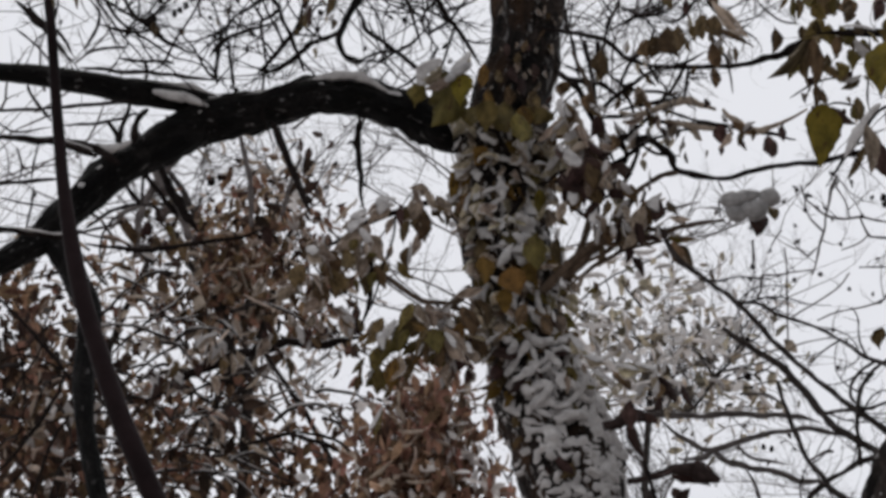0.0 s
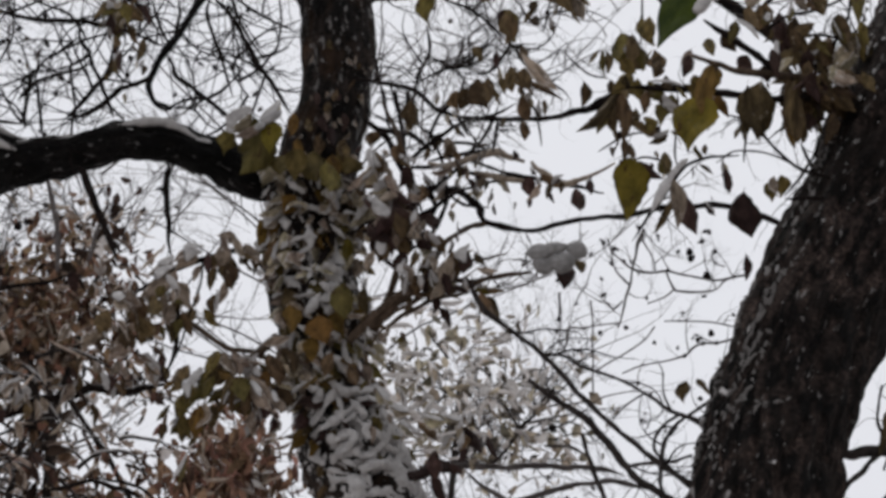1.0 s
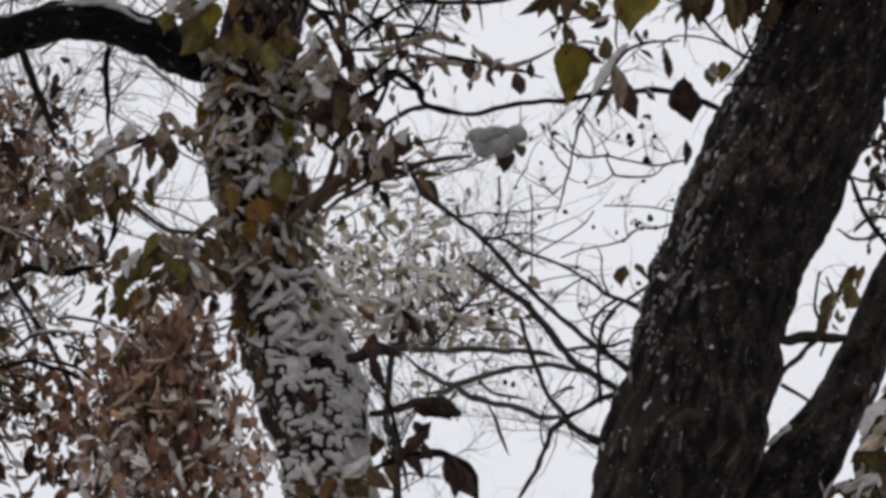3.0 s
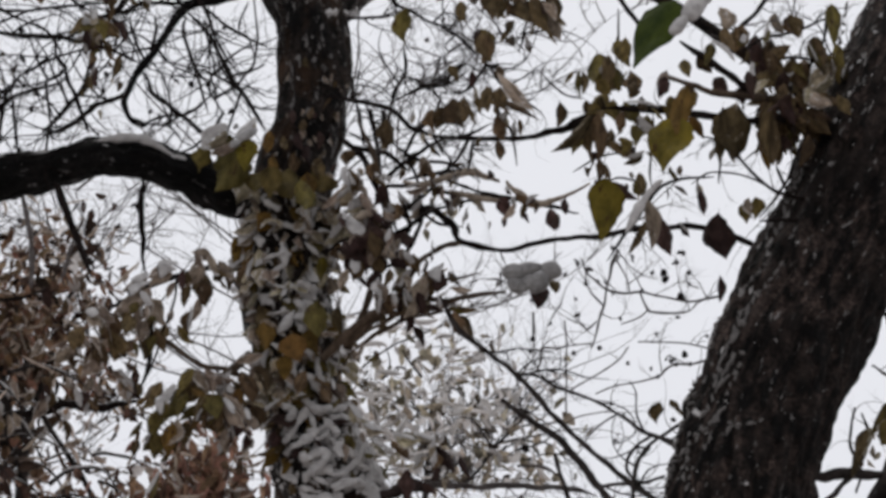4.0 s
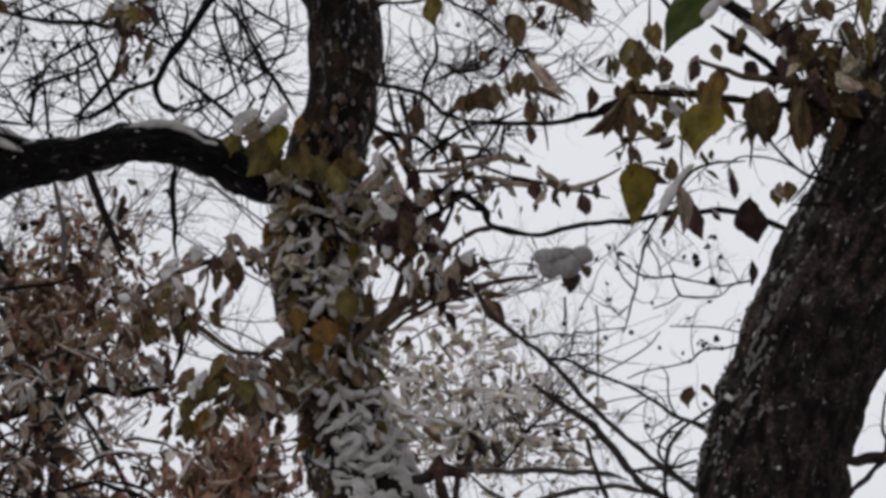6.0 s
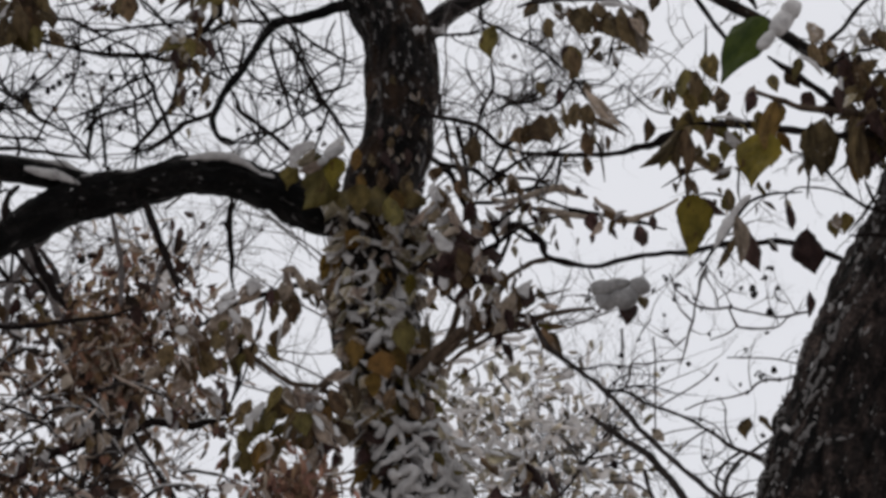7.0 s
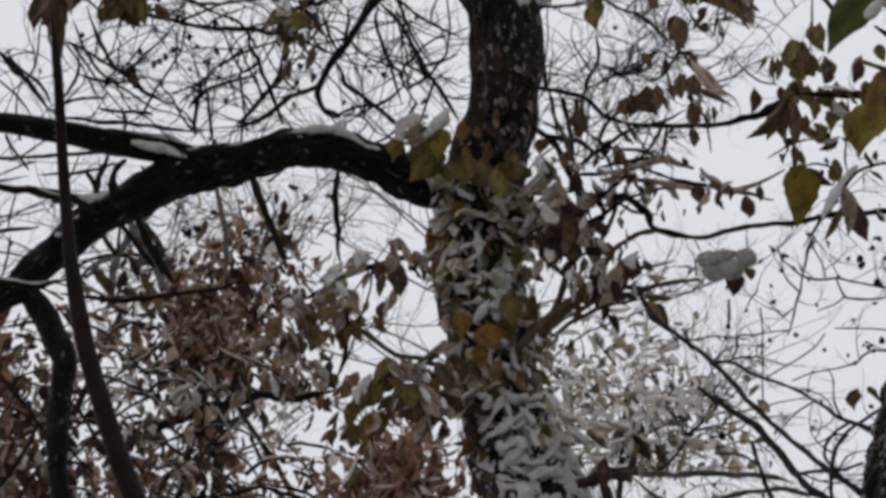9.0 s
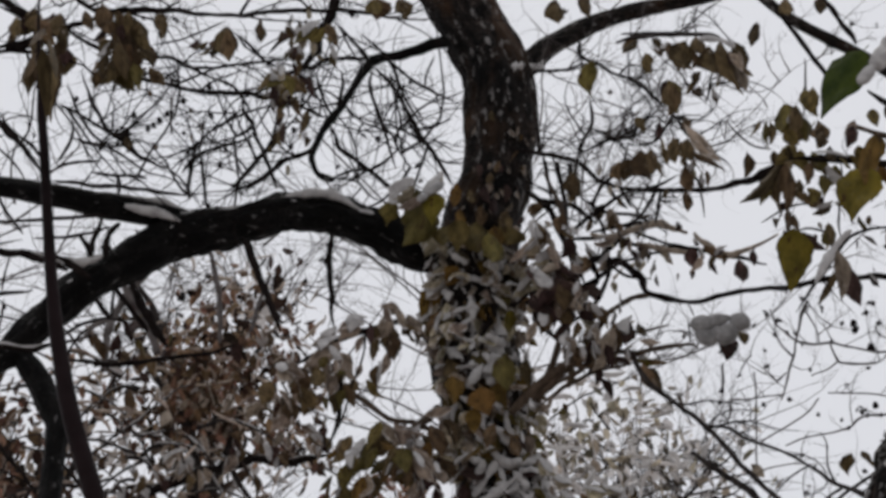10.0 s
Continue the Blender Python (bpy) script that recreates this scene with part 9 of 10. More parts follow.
leaf(tree, "b", (-0.601, 5.720, 4.517), (-0.606, 5.710, 4.464), 0.026, 9)
leaf(tree, "b", (-0.499, 5.720, 4.641), (-0.490, 5.710, 4.575), 0.024, 6)
leaf(tree, "v", (-0.088, 5.720, 4.680), (-0.078, 5.710, 4.631), 0.039, -10)
leaf(tree, "b", (-0.039, 5.720, 4.681), (-0.030, 5.710, 4.635), 0.030, -20)
leaf(tree, "b", (-0.309, 5.720, 4.620), (-0.299, 5.710, 4.572), 0.024, -5)
leaf_cluster(tree, (-0.559, 5.740, 4.614), (0.040, 0.080, 0.050), 14, 0.050, "bbr", 0.05, 171)
leaf_cluster(tree, (-0.727, 5.740, 4.623), (0.060, 0.080, 0.040), 14, 0.045, "bbr", 0.10, 172)
leaf_cluster(tree, (-0.257, 5.740, 4.498), (0.045, 0.080, 0.030), 18, 0.036, "sbr", 0.40, 173)
leaf_cluster(tree, (-0.233, 5.740, 4.602), (0.030, 0.080, 0.035), 12, 0.034, "rbs", 0.20, 174)
leaf_cluster(tree, (-0.249, 5.740, 4.432), (0.030, 0.080, 0.025), 9, 0.030, "rb", 0.10, 175)

# ---- leaves by the forked stem ----
leaf(furrowed_tree, "v", (1.203, 5.604, 3.731), (1.165, 5.614, 3.661), 0.034, 25)
leaf(furrowed_tree, "s", (1.183, 5.658, 3.699), (1.150, 5.674, 3.639), 0.025, 30)
leaf(furrowed_tree, "b", (1.132, 5.560, 3.619), (1.107, 5.551, 3.552), 0.022, 20)
leaf(furrowed_tree, "s", (1.072, 5.619, 3.416), (1.056, 5.638, 3.395), 0.037, 0, 1.00)
leaf(furrowed_tree, "b", (1.296, 5.656, 3.635), (1.246, 5.668, 3.551), 0.041, 4)
leaf(furrowed_tree, "v", (1.210, 5.569, 3.715), (1.193, 5.598, 3.671), 0.025, 40)
leaf_cluster(furrowed_tree, (1.289, 5.750, 3.914), (0.025, 0.080, 0.053), 12, 0.027, "sb", 0.60, 81)
leaf_cluster(furrowed_tree, (1.218, 5.550, 3.385), (0.050, 0.080, 0.069), 18, 0.048, "vbv", 0.50, 82)
leaf_cluster(furrowed_tree, (1.162, 5.550, 3.281), (0.059, 0.080, 0.039), 16, 0.045, "vbb", 0.50, 83)
leaf_cluster(furrowed_tree, (1.226, 5.600, 3.364), (0.040, 0.080, 0.085), 34, 0.060, "vbbv", 0.35, 86)
leaf_cluster(furrowed_tree, (1.249, 5.600, 3.485), (0.040, 0.080, 0.060), 4, 0.056, "vvb", 0.50, 87)
leaf_cluster(furrowed_tree, (1.305, 5.800, 4.037), (0.032, 0.080, 0.064), 30, 0.036, "sbbr", 0.20, 88)
leaf_cluster(furrowed_tree, (1.224, 5.600, 3.317), (0.060, 0.080, 0.050), 26, 0.060, "vbbv", 0.35, 91)
leaf_cluster(furrowed_tree, (1.223, 5.550, 3.395), (0.030, 0.080, 0.050), 14, 0.054, "vbv", 0.40, 98)
leaf_cluster(furrowed_tree, (1.183, 5.650, 3.674), (0.031, 0.080, 0.061), 8, 0.035, "vsb", 0.10, 84)
leaf(tree, "r", (0.416, 5.862, 3.501), (0.444, 5.848, 3.454), 0.027, 3)
leaf(tree, "r", (0.477, 5.910, 3.457), (0.537, 5.900, 3.352), 0.053, 24)
leaf(tree, "r", (0.493, 5.798, 3.412), (0.473, 5.813, 3.363), 0.034, -1)
leaf(tree, "b", (0.423, 5.818, 3.460), (0.394, 5.838, 3.412), 0.034, 9)
leaf(tree, "b", (0.251, 5.856, 3.384), (0.211, 5.881, 3.359), 0.045, 0, 0.90)
leaf(tree, "b", (0.330, 5.802, 3.400), (0.379, 5.786, 3.333), 0.049, 19)
leaf(tree, "s", (0.293, 5.892, 3.406), (0.333, 5.864, 3.345), 0.045, 0, 1.00)

leaf(furrowed_tree, "s", (1.245, 5.520, 3.435), (1.156, 5.500, 3.335), 0.046, 8, 0.80)
leaf(furrowed_tree, "v", (1.213, 5.520, 3.414), (1.229, 5.500, 3.455), 0.040, 8)
leaf(furrowed_tree, "s", (1.138, 5.520, 3.267), (1.205, 5.500, 3.295), 0.040, 8, 0.90)
leaf(furrowed_tree, "v", (1.213, 5.520, 3.358), (1.188, 5.500, 3.294), 0.048, 8)
leaf(furrowed_tree, "b", (1.228, 5.520, 3.313), (1.200, 5.500, 3.261), 0.040, 8)
leaf(furrowed_tree, "v", (1.172, 5.520, 3.663), (1.152, 5.500, 3.597), 0.037, 8)
leaf(furrowed_tree, "b", (1.140, 5.520, 3.646), (1.112, 5.500, 3.564), 0.026, 8)

# snow caught in the furrows, most on the flank that leans up
furrow_kind = dict(rough=0.03, grain=14.0, ridges=0.11, seed=4.0)
crust(furrowed_tree, furrowed_path, 22, 1.4, 5.2, 0.005, -0.06, 60.0, 0.45, (-0.98, -0.05, 0.2), 0.36, 200, 0.006, shift=3.0, mat=CREEPER, **furrow_kind)
crust(furrowed_tree, furrowed_path, 22, 1.4, 5.2, 0.005, -0.12, 50.0, 0.8, (-0.9, -0.4, 0.2), 0.28, 240, 0.005, shift=11.0, **furrow_kind)
crust(tree, limb_path, 10, 0.05, 2.2, 0.003, 0.08, 90.0, 0.35, (0.0, -0.3, 0.9), 0.30, 90, 0.005, rough=0.26, grain=26.0, ridges=0.12, shift=2.0)


# ---- near sapling stem ----
sapling = thing("sapling", (0.060, 1.150, 0.0), "thin smooth reddish sapling stem close by with a curled brown leaf", "sapling")
branch(sapling, "stem", [(-0.154, 1.150, 2.223, 0.0004), (-0.153, 1.150, 2.200, 0.0007), (-0.151, 1.150, 2.176, 0.0011), (-0.150, 1.150, 2.167, 0.0017), (-0.148, 1.150, 2.152, 0.0019), (-0.145, 1.150, 2.123, 0.0021), (-0.141, 1.150, 2.090, 0.0025), (-0.137, 1.150, 2.067, 0.0031), (-0.132, 1.150, 2.045, 0.0035), (-0.125, 1.150, 2.023, 0.0037), (-0.118, 1.150, 2.003, 0.0039), (-0.111, 1.150, 1.986, 0.0041), (-0.103, 1.150, 1.968, 0.0042), (-0.091, 1.150, 1.944, 0.0044), (-0.082, 1.150, 1.892, 0.0044), (-0.072, 1.150, 1.834, 0.0044), (-0.061, 1.150, 1.772, 0.0044), (-0.045, 1.150, 1.686, 0.0044), (-0.030, 1.150, 1.600, 0.0055), (0.030, 1.150, 1.000, 0.0060), (0.055, 1.150, 0.400, 0.0065), (0.060, 1.150, -0.050, 0.0080)], SAPLING, sides=10, rough=0.08)
leaf(sapling, "b", (-0.145, 1.096, 2.169), (-0.144, 1.121, 2.148), 0.0062, 10)
leaf(sapling, "b", (-0.158, 1.177, 2.208), (-0.161, 1.163, 2.184), 0.0037, -20)
leaf(sapling, "b", (-0.146, 1.121, 2.185), (-0.138, 1.093, 2.152), 0.0037, 15)
leaf(sapling, "b", (-0.144, 1.095, 2.175), (-0.146, 1.066, 2.150), 0.0043, 0)
leaf(sapling, "b", (-0.153, 1.150, 2.203), (-0.147, 1.157, 2.199), 0.0050, 30)

# ---- russet-leaved thicket behind ----
thicket = thing("russet_thicket", (-0.70, 8.50, 0.0), "thicket of russet withered leaves flecked with snow", "shrub")
branch(thicket, "stem", [(-0.994, 8.500, -0.050, 0.0300), (-1.014, 8.500, 1.500, 0.0240), (-1.044, 8.500, 3.000, 0.0180), (-1.044, 8.500, 4.140, 0.0133), (-0.998, 8.500, 4.452, 0.0120), (-0.889, 8.500, 4.773, 0.0091), (-0.777, 8.500, 5.069, 0.0062)], TWIG_MID, sides=7, per=5)
branch(thicket, "stem", [(-0.547, 8.500, -0.050, 0.0300), (-0.567, 8.500, 1.500, 0.0240), (-0.597, 8.500, 3.000, 0.0180), (-0.597, 8.500, 4.063, 0.0133), (-0.635, 8.500, 4.373, 0.0120), (-0.583, 8.500, 4.692, 0.0106), (-0.483, 8.500, 5.019, 0.0077), (-0.441, 8.500, 5.237, 0.0047)], TWIG_MID, sides=7, per=5)
branch(thicket, "stem", [(-0.163, 8.500, -0.050, 0.0300), (-0.183, 8.500, 1.500, 0.0240), (-0.213, 8.500, 3.000, 0.0180), (-0.213, 8.500, 4.063, 0.0118), (-0.276, 8.500, 4.373, 0.0090), (-0.399, 8.500, 4.612, 0.0076), (-0.556, 8.500, 4.838, 0.0046)], TWIG_MID, sides=7, per=5)
branch(thicket, "stem", [(-0.750, 8.500, -0.050, 0.0300), (-0.720, 8.500, 1.500, 0.0220), (-0.529, 8.500, 4.361, 0.0179), (-0.561, 8.500, 4.597, 0.0166), (-0.594, 8.500, 4.838, 0.0152), (-0.650, 8.500, 5.050, 0.0138), (-0.693, 8.500, 5.166, 0.0108), (-0.736, 8.500, 5.240, 0.0077), (-0.759, 8.500, 5.282, 0.0046)], TWIG_MID, sides=7, per=5)
branch(thicket, "stem", [(-0.594, 8.500, 4.838, 0.0106), (-0.676, 8.500, 4.967, 0.0092), (-0.744, 8.500, 5.098, 0.0077), (-0.793, 8.500, 5.164, 0.0046)], TWIG_MID, sides=7, per=5)
branch(thicket, "stem", [(-0.561, 8.500, 4.597, 0.0120), (-0.473, 8.500, 4.840, 0.0107), (-0.449, 8.500, 5.004, 0.0077), (-0.392, 8.500, 5.139, 0.0046)], TWIG_MID, sides=7, per=5)
spray("twig_spray", thicket, BRANCH_ROWS[("russet_thicket", "stem")], TWIG_FAR, 40, 0.3, 0.003, 5, rise=0.2)
scatter("foliage", thicket, MASS_BROWN, [(-1.10, 8.50, 4.61, 0.18, 0.40, 0.17, 1.6), (-1.15, 8.70, 4.62, 0.14, 0.30, 0.26, 4.0), (-1.09, 8.50, 4.48, 0.30, 0.40, 0.18, 3.0), (-0.48, 8.50, 5.07, 0.20, 0.40, 0.18, 2.0), (-0.60, 8.50, 4.94, 0.17, 0.40, 0.15, 2.2), (-0.80, 8.50, 4.84, 0.17, 0.40, 0.11, 1.0), (-0.46, 8.50, 4.84, 0.26, 0.40, 0.14, 2.2), (-0.69, 8.50, 4.61, 0.32, 0.40, 0.15, 2.2), (-0.34, 8.50, 4.71, 0.18, 0.40, 0.08, 0.8), (-0.80, 8.50, 4.42, 0.33, 0.40, 0.14, 2.2), (-0.53, 8.50, 4.40, 0.21, 0.40, 0.10, 1.1), (-0.29, 8.50, 4.31, 0.30, 0.40, 0.21, 2.2), (-1.07, 8.50, 4.77, 0.14, 0.40, 0.17, 1.2), (-0.53, 8.50, 5.00, 0.15, 0.40, 0.17, 1.6)], 2565, 0.035, 1, label="russet withered leaves", hang=0.6, aspect=0.55, per=20, loose=1.25)
scatter("foliage", thicket, MASS_BROWN, [(-1.10, 8.50, 4.61, 0.18, 0.40, 0.17, 1.6), (-1.15, 8.70, 4.62, 0.14, 0.30, 0.26, 4.0), (-1.09, 8.50, 4.48, 0.30, 0.40, 0.18, 3.0), (-0.48, 8.50, 5.07, 0.20, 0.40, 0.18, 2.0), (-0.60, 8.50, 4.94, 0.17, 0.40, 0.15, 2.2), (-0.80, 8.50, 4.84, 0.17, 0.40, 0.11, 1.0), (-0.46, 8.50, 4.84, 0.26, 0.40, 0.14, 2.2), (-0.69, 8.50, 4.61, 0.32, 0.40, 0.15, 2.2), (-0.34, 8.50, 4.71, 0.18, 0.40, 0.08, 0.8), (-0.80, 8.50, 4.42, 0.33, 0.40, 0.14, 2.2), (-0.53, 8.50, 4.40, 0.21, 0.40, 0.10, 1.1), (-0.29, 8.50, 4.31, 0.30, 0.40, 0.21, 2.2), (-1.07, 8.50, 4.77, 0.14, 0.40, 0.17, 1.2), (-0.53, 8.50, 5.00, 0.15, 0.40, 0.17, 1.6)], 560, 0.054, 9, label="larger withered leaves", hang=0.4, aspect=0.5, per=20, loose=1.25)
scatter("snow_dusting", thicket, SNOW_FLECK, [(-1.00, 8.50, 4.48, 0.20, 0.40, 0.18, 1.2), (-0.48, 8.50, 5.07, 0.20, 0.40, 0.18, 2.0), (-0.60, 8.50, 4.94, 0.17, 0.40, 0.15, 2.2), (-0.80, 8.50, 4.84, 0.17, 0.40, 0.11, 1.0), (-0.46, 8.50, 4.84, 0.26, 0.40, 0.14, 2.2), (-0.69, 8.50, 4.61, 0.32, 0.40, 0.15, 2.2), (-0.34, 8.50, 4.71, 0.18, 0.40, 0.08, 0.8), (-0.80, 8.50, 4.42, 0.33, 0.40, 0.14, 2.2), (-0.53, 8.50, 4.40, 0.21, 0.40, 0.10, 1.1), (-0.29, 8.50, 4.31, 0.30, 0.40, 0.21, 2.2), (-1.07, 8.50, 4.77, 0.14, 0.40, 0.17, 1.2), (-0.53, 8.50, 5.00, 0.15, 0.40, 0.17, 1.6)], 260, 0.050, 2, hang=0.2, aspect=0.5, per=12, loose=1.3, label="snow lying on the leaves")
# Leaves in the darkened colour deepen the thicket's shade, behind and at its edge.
scatter("foliage", thicket, MASS_SHADED, [(-1.16, 9.00, 4.77, 0.19, 0.20, 0.18, 1.6), (-1.21, 9.00, 4.78, 0.15, 0.20, 0.27, 4.0), (-1.14, 9.00, 4.64, 0.32, 0.20, 0.19, 3.0), (-0.50, 9.00, 5.23, 0.21, 0.20, 0.19, 2.0), (-0.63, 9.00, 5.10, 0.18, 0.20, 0.16, 2.2), (-0.84, 9.00, 5.00, 0.18, 0.20, 0.12, 1.0), (-0.48, 9.00, 5.00, 0.27, 0.20, 0.15, 2.2), (-0.72, 9.00, 4.77, 0.34, 0.20, 0.16, 2.2), (-0.36, 9.00, 4.87, 0.19, 0.20, 0.08, 0.8), (-0.84, 9.00, 4.58, 0.35, 0.20, 0.15, 2.2), (-0.56, 9.00, 4.56, 0.22, 0.20, 0.11, 1.1), (-0.30, 9.00, 4.47, 0.32, 0.20, 0.22, 2.2), (-1.12, 9.00, 4.93, 0.15, 0.20, 0.18, 1.2), (-0.56, 9.00, 5.16, 0.16, 0.20, 0.18, 1.6)], 420, 0.050, 19, label="russet leaves deep in the thicket, coloured dark as if shaded", hang=0.6, aspect=0.5, per=16, loose=1.3)
scatter("foliage", thicket, MASS_SHADED, [(-1.10, 8.15, 4.50, 0.20, 0.25, 0.26, 3.0), (-1.02, 8.15, 4.28, 0.22, 0.25, 0.16, 2.0), (-0.62, 8.05, 4.36, 0.22, 0.25, 0.12, 1.2)], 300, 0.044, 49, label="russet leaves at the thicket's edge, coloured dark as if shaded", hang=0.6, aspect=0.5, per=16, loose=1.3)
branch(thicket, "twig", [(-1.056, 7.400, 4.476, 0.0039), (-0.988, 7.400, 4.405, 0.0039), (-0.938, 7.400, 4.347, 0.0046), (-0.898, 7.400, 4.299, 0.0046), (-0.870, 7.400, 4.261, 0.0052)], TWIG, sides=7, per=7, rough=0.3, grain=40.0)
branch(thicket, "twig", [(-1.034, 7.400, 4.031, 0.0039), (-0.980, 7.400, 4.094, 0.0046), (-0.947, 7.400, 4.141, 0.0052), (-0.903, 7.400, 4.219, 0.0052), (-0.887, 7.400, 4.267, 0.0046)], TWIG, sides=7, per=7, rough=0.3, grain=40.0)
branch(thicket, "twig", [(-0.964, 7.500, 3.978, 0.0033), (-0.940, 7.500, 4.075, 0.0039), (-0.911, 7.500, 4.159, 0.0039), (-0.882, 7.500, 4.208, 0.0033)], TWIG, sides=7, per=7, rough=0.3, grain=40.0)
branch(thicket, "twig", [(-0.854, 7.400, 4.362, 0.0033), (-0.787, 7.400, 4.357, 0.0026), (-0.753, 7.400, 4.362, 0.0026), (-0.707, 7.400, 4.345, 0.0020)], TWIG, sides=7, per=7, rough=0.3, grain=40.0)
branch(thicket, "twig", [(-1.051, 7.500, 4.343, 0.0026), (-0.998, 7.500, 4.360, 0.0026), (-0.944, 7.500, 4.343, 0.0026), (-0.889, 7.500, 4.314, 0.0026)], TWIG, sides=7, per=7, rough=0.3, grain=40.0)
branch(thicket, "twig", [(-1.027, 7.500, 4.414, 0.0020), (-1.000, 7.500, 4.343, 0.0026), (-0.988, 7.500, 4.257, 0.0026), (-0.992, 7.500, 4.173, 0.0020)], TWIG, sides=7, per=7, rough=0.3, grain=40.0)
branch(thicket, "twig", [(-0.831, 7.500, 4.201, 0.0026), (-0.780, 7.500, 4.257, 0.0026), (-0.744, 7.500, 4.303, 0.0020)], TWIG, sides=7, per=7, rough=0.3, grain=40.0)
branch(thicket, "twig", [(-0.685, 7.300, 4.170, 0.0059), (-0.630, 7.300, 4.211, 0.0066), (-0.571, 7.300, 4.249, 0.0066), (-0.520, 7.300, 4.269, 0.0059), (-0.475, 7.300, 4.283, 0.0046)], TWIG, sides=7, per=7, rough=0.3, grain=40.0)
branch(thicket, "twig", [(-0.346, 7.400, 4.136, 0.0026), (-0.294, 7.400, 4.125, 0.0039), (-0.241, 7.400, 4.108, 0.0039), (-0.217, 7.400, 4.083, 0.0026)], TWIG, sides=7, per=7, rough=0.3, grain=40.0)
branch(thicket, "twig", [(-0.827, 7.400, 4.015, 0.0026), (-0.749, 7.400, 4.020, 0.0033), (-0.631, 7.400, 4.001, 0.0026), (-0.552, 7.400, 3.987, 0.0020)], TWIG, sides=7, per=7, rough=0.3, grain=40.0)
branch(thicket, "twig", [(-0.757, 7.700, 4.691, 0.0096), (-0.753, 7.700, 4.782, 0.0096), (-0.731, 7.700, 4.858, 0.0096), (-0.692, 7.700, 4.920, 0.0082), (-0.652, 7.700, 4.966, 0.0055)], TWIG_FAR, sides=7, per=7, rough=0.3, grain=40.0)
branch(thicket, "twig", [(-0.727, 7.700, 4.931, 0.0082), (-0.682, 7.700, 4.859, 0.0110), (-0.648, 7.700, 4.802, 0.0110), (-0.628, 7.700, 4.738, 0.0096)], TWIG_FAR, sides=7, per=7, rough=0.3, grain=40.0)
branch(thicket, "twig", [(-0.514, 7.700, 5.031, 0.0055), (-0.489, 7.700, 4.939, 0.0068), (-0.476, 7.700, 4.847, 0.0068), (-0.476, 7.700, 4.771, 0.0055)], TWIG_FAR, sides=7, per=7, rough=0.3, grain=40.0)
branch(thicket, "twig", [(-0.356, 7.700, 4.956, 0.0041), (-0.382, 7.700, 4.879, 0.0055), (-0.400, 7.700, 4.803, 0.0055)], TWIG_FAR, sides=7, per=7, rough=0.3, grain=40.0)
branch(thicket, "twig", [(-0.824, 7.700, 4.765, 0.0041), (-0.785, 7.700, 4.811, 0.0055), (-0.730, 7.700, 4.835, 0.0041)], TWIG_FAR, sides=7, per=7, rough=0.3, grain=40.0)
# The same shade-darkened leaf colour, thinly among the upper twigs.
scatter("foliage", thicket, MASS_SHADED, [(-0.48, 8.10, 5.06, 0.12, 0.20, 0.10, 1.5), (-0.58, 8.10, 4.98, 0.12, 0.20, 0.10, 1.5), (-0.37, 8.10, 5.05, 0.12, 0.20, 0.10, 1.5), (-0.43, 8.10, 4.94, 0.12, 0.20, 0.10, 1.5), (-0.65, 8.10, 4.90, 0.12, 0.20, 0.10, 1.5)], 75, 0.038, 59, label="russet leaves among the twigs, coloured dark as if shaded", hang=0.6, aspect=0.5, per=12, loose=1.4)
# Snow curls take the grey-brown that has shadow coloured in.
curls(thicket, [(-0.48, 8.00, 5.06, 0.14, 0.20, 0.12, 1.5), (-0.58, 8.00, 4.98, 0.14, 0.20, 0.12, 1.5), (-0.37, 8.00, 5.05, 0.14, 0.20, 0.12, 1.5), (-0.43, 8.00, 4.94, 0.14, 0.20, 0.12, 1.5), (-0.65, 8.00, 4.90, 0.14, 0.20, 0.12, 1.5)], 40, 0.050, 0.009, 67, FROST_SHADED, "snow curled along leaves and twigs, in a shaded grey-brown")
curls(thicket, [(-0.71, 8.15, 4.61, 0.30, 0.30, 0.22, 3.0), (-0.52, 8.10, 4.41, 0.26, 0.30, 0.18, 2.0), (-0.86, 8.20, 4.79, 0.20, 0.30, 0.18, 1.8), (-0.45, 8.20, 4.85, 0.22, 0.30, 0.20, 1.6), (-1.08, 8.20, 4.45, 0.16, 0.30, 0.20, 1.0)], 170, 0.060, 0.010, 63, FROST_SHADED, "snow curled along leaves and twigs, in a shaded grey-brown")
scatter("frosted_foliage", thicket, FROST_SHADED, [(-1.00, 8.50, 4.48, 0.20, 0.40, 0.18, 1.2), (-0.48, 8.50, 5.07, 0.20, 0.40, 0.18, 2.0), (-0.60, 8.50, 4.94, 0.17, 0.40, 0.15, 2.2), (-0.80, 8.50, 4.84, 0.17, 0.40, 0.11, 1.0), (-0.46, 8.50, 4.84, 0.26, 0.40, 0.14, 2.2), (-0.69, 8.50, 4.61, 0.32, 0.40, 0.15, 2.2), (-0.34, 8.50, 4.71, 0.18, 0.40, 0.08, 0.8), (-0.80, 8.50, 4.42, 0.33, 0.40, 0.14, 2.2), (-0.53, 8.50, 4.40, 0.21, 0.40, 0.10, 1.1), (-0.29, 8.50, 4.31, 0.30, 0.40, 0.21, 2.2), (-1.07, 8.50, 4.77, 0.14, 0.40, 0.17, 1.2), (-0.53, 8.50, 5.00, 0.15, 0.40, 0.17, 1.6)], 560, 0.038, 29, label="frosted curled leaves", hang=0.35, aspect=0.5, per=9, loose=1.4)
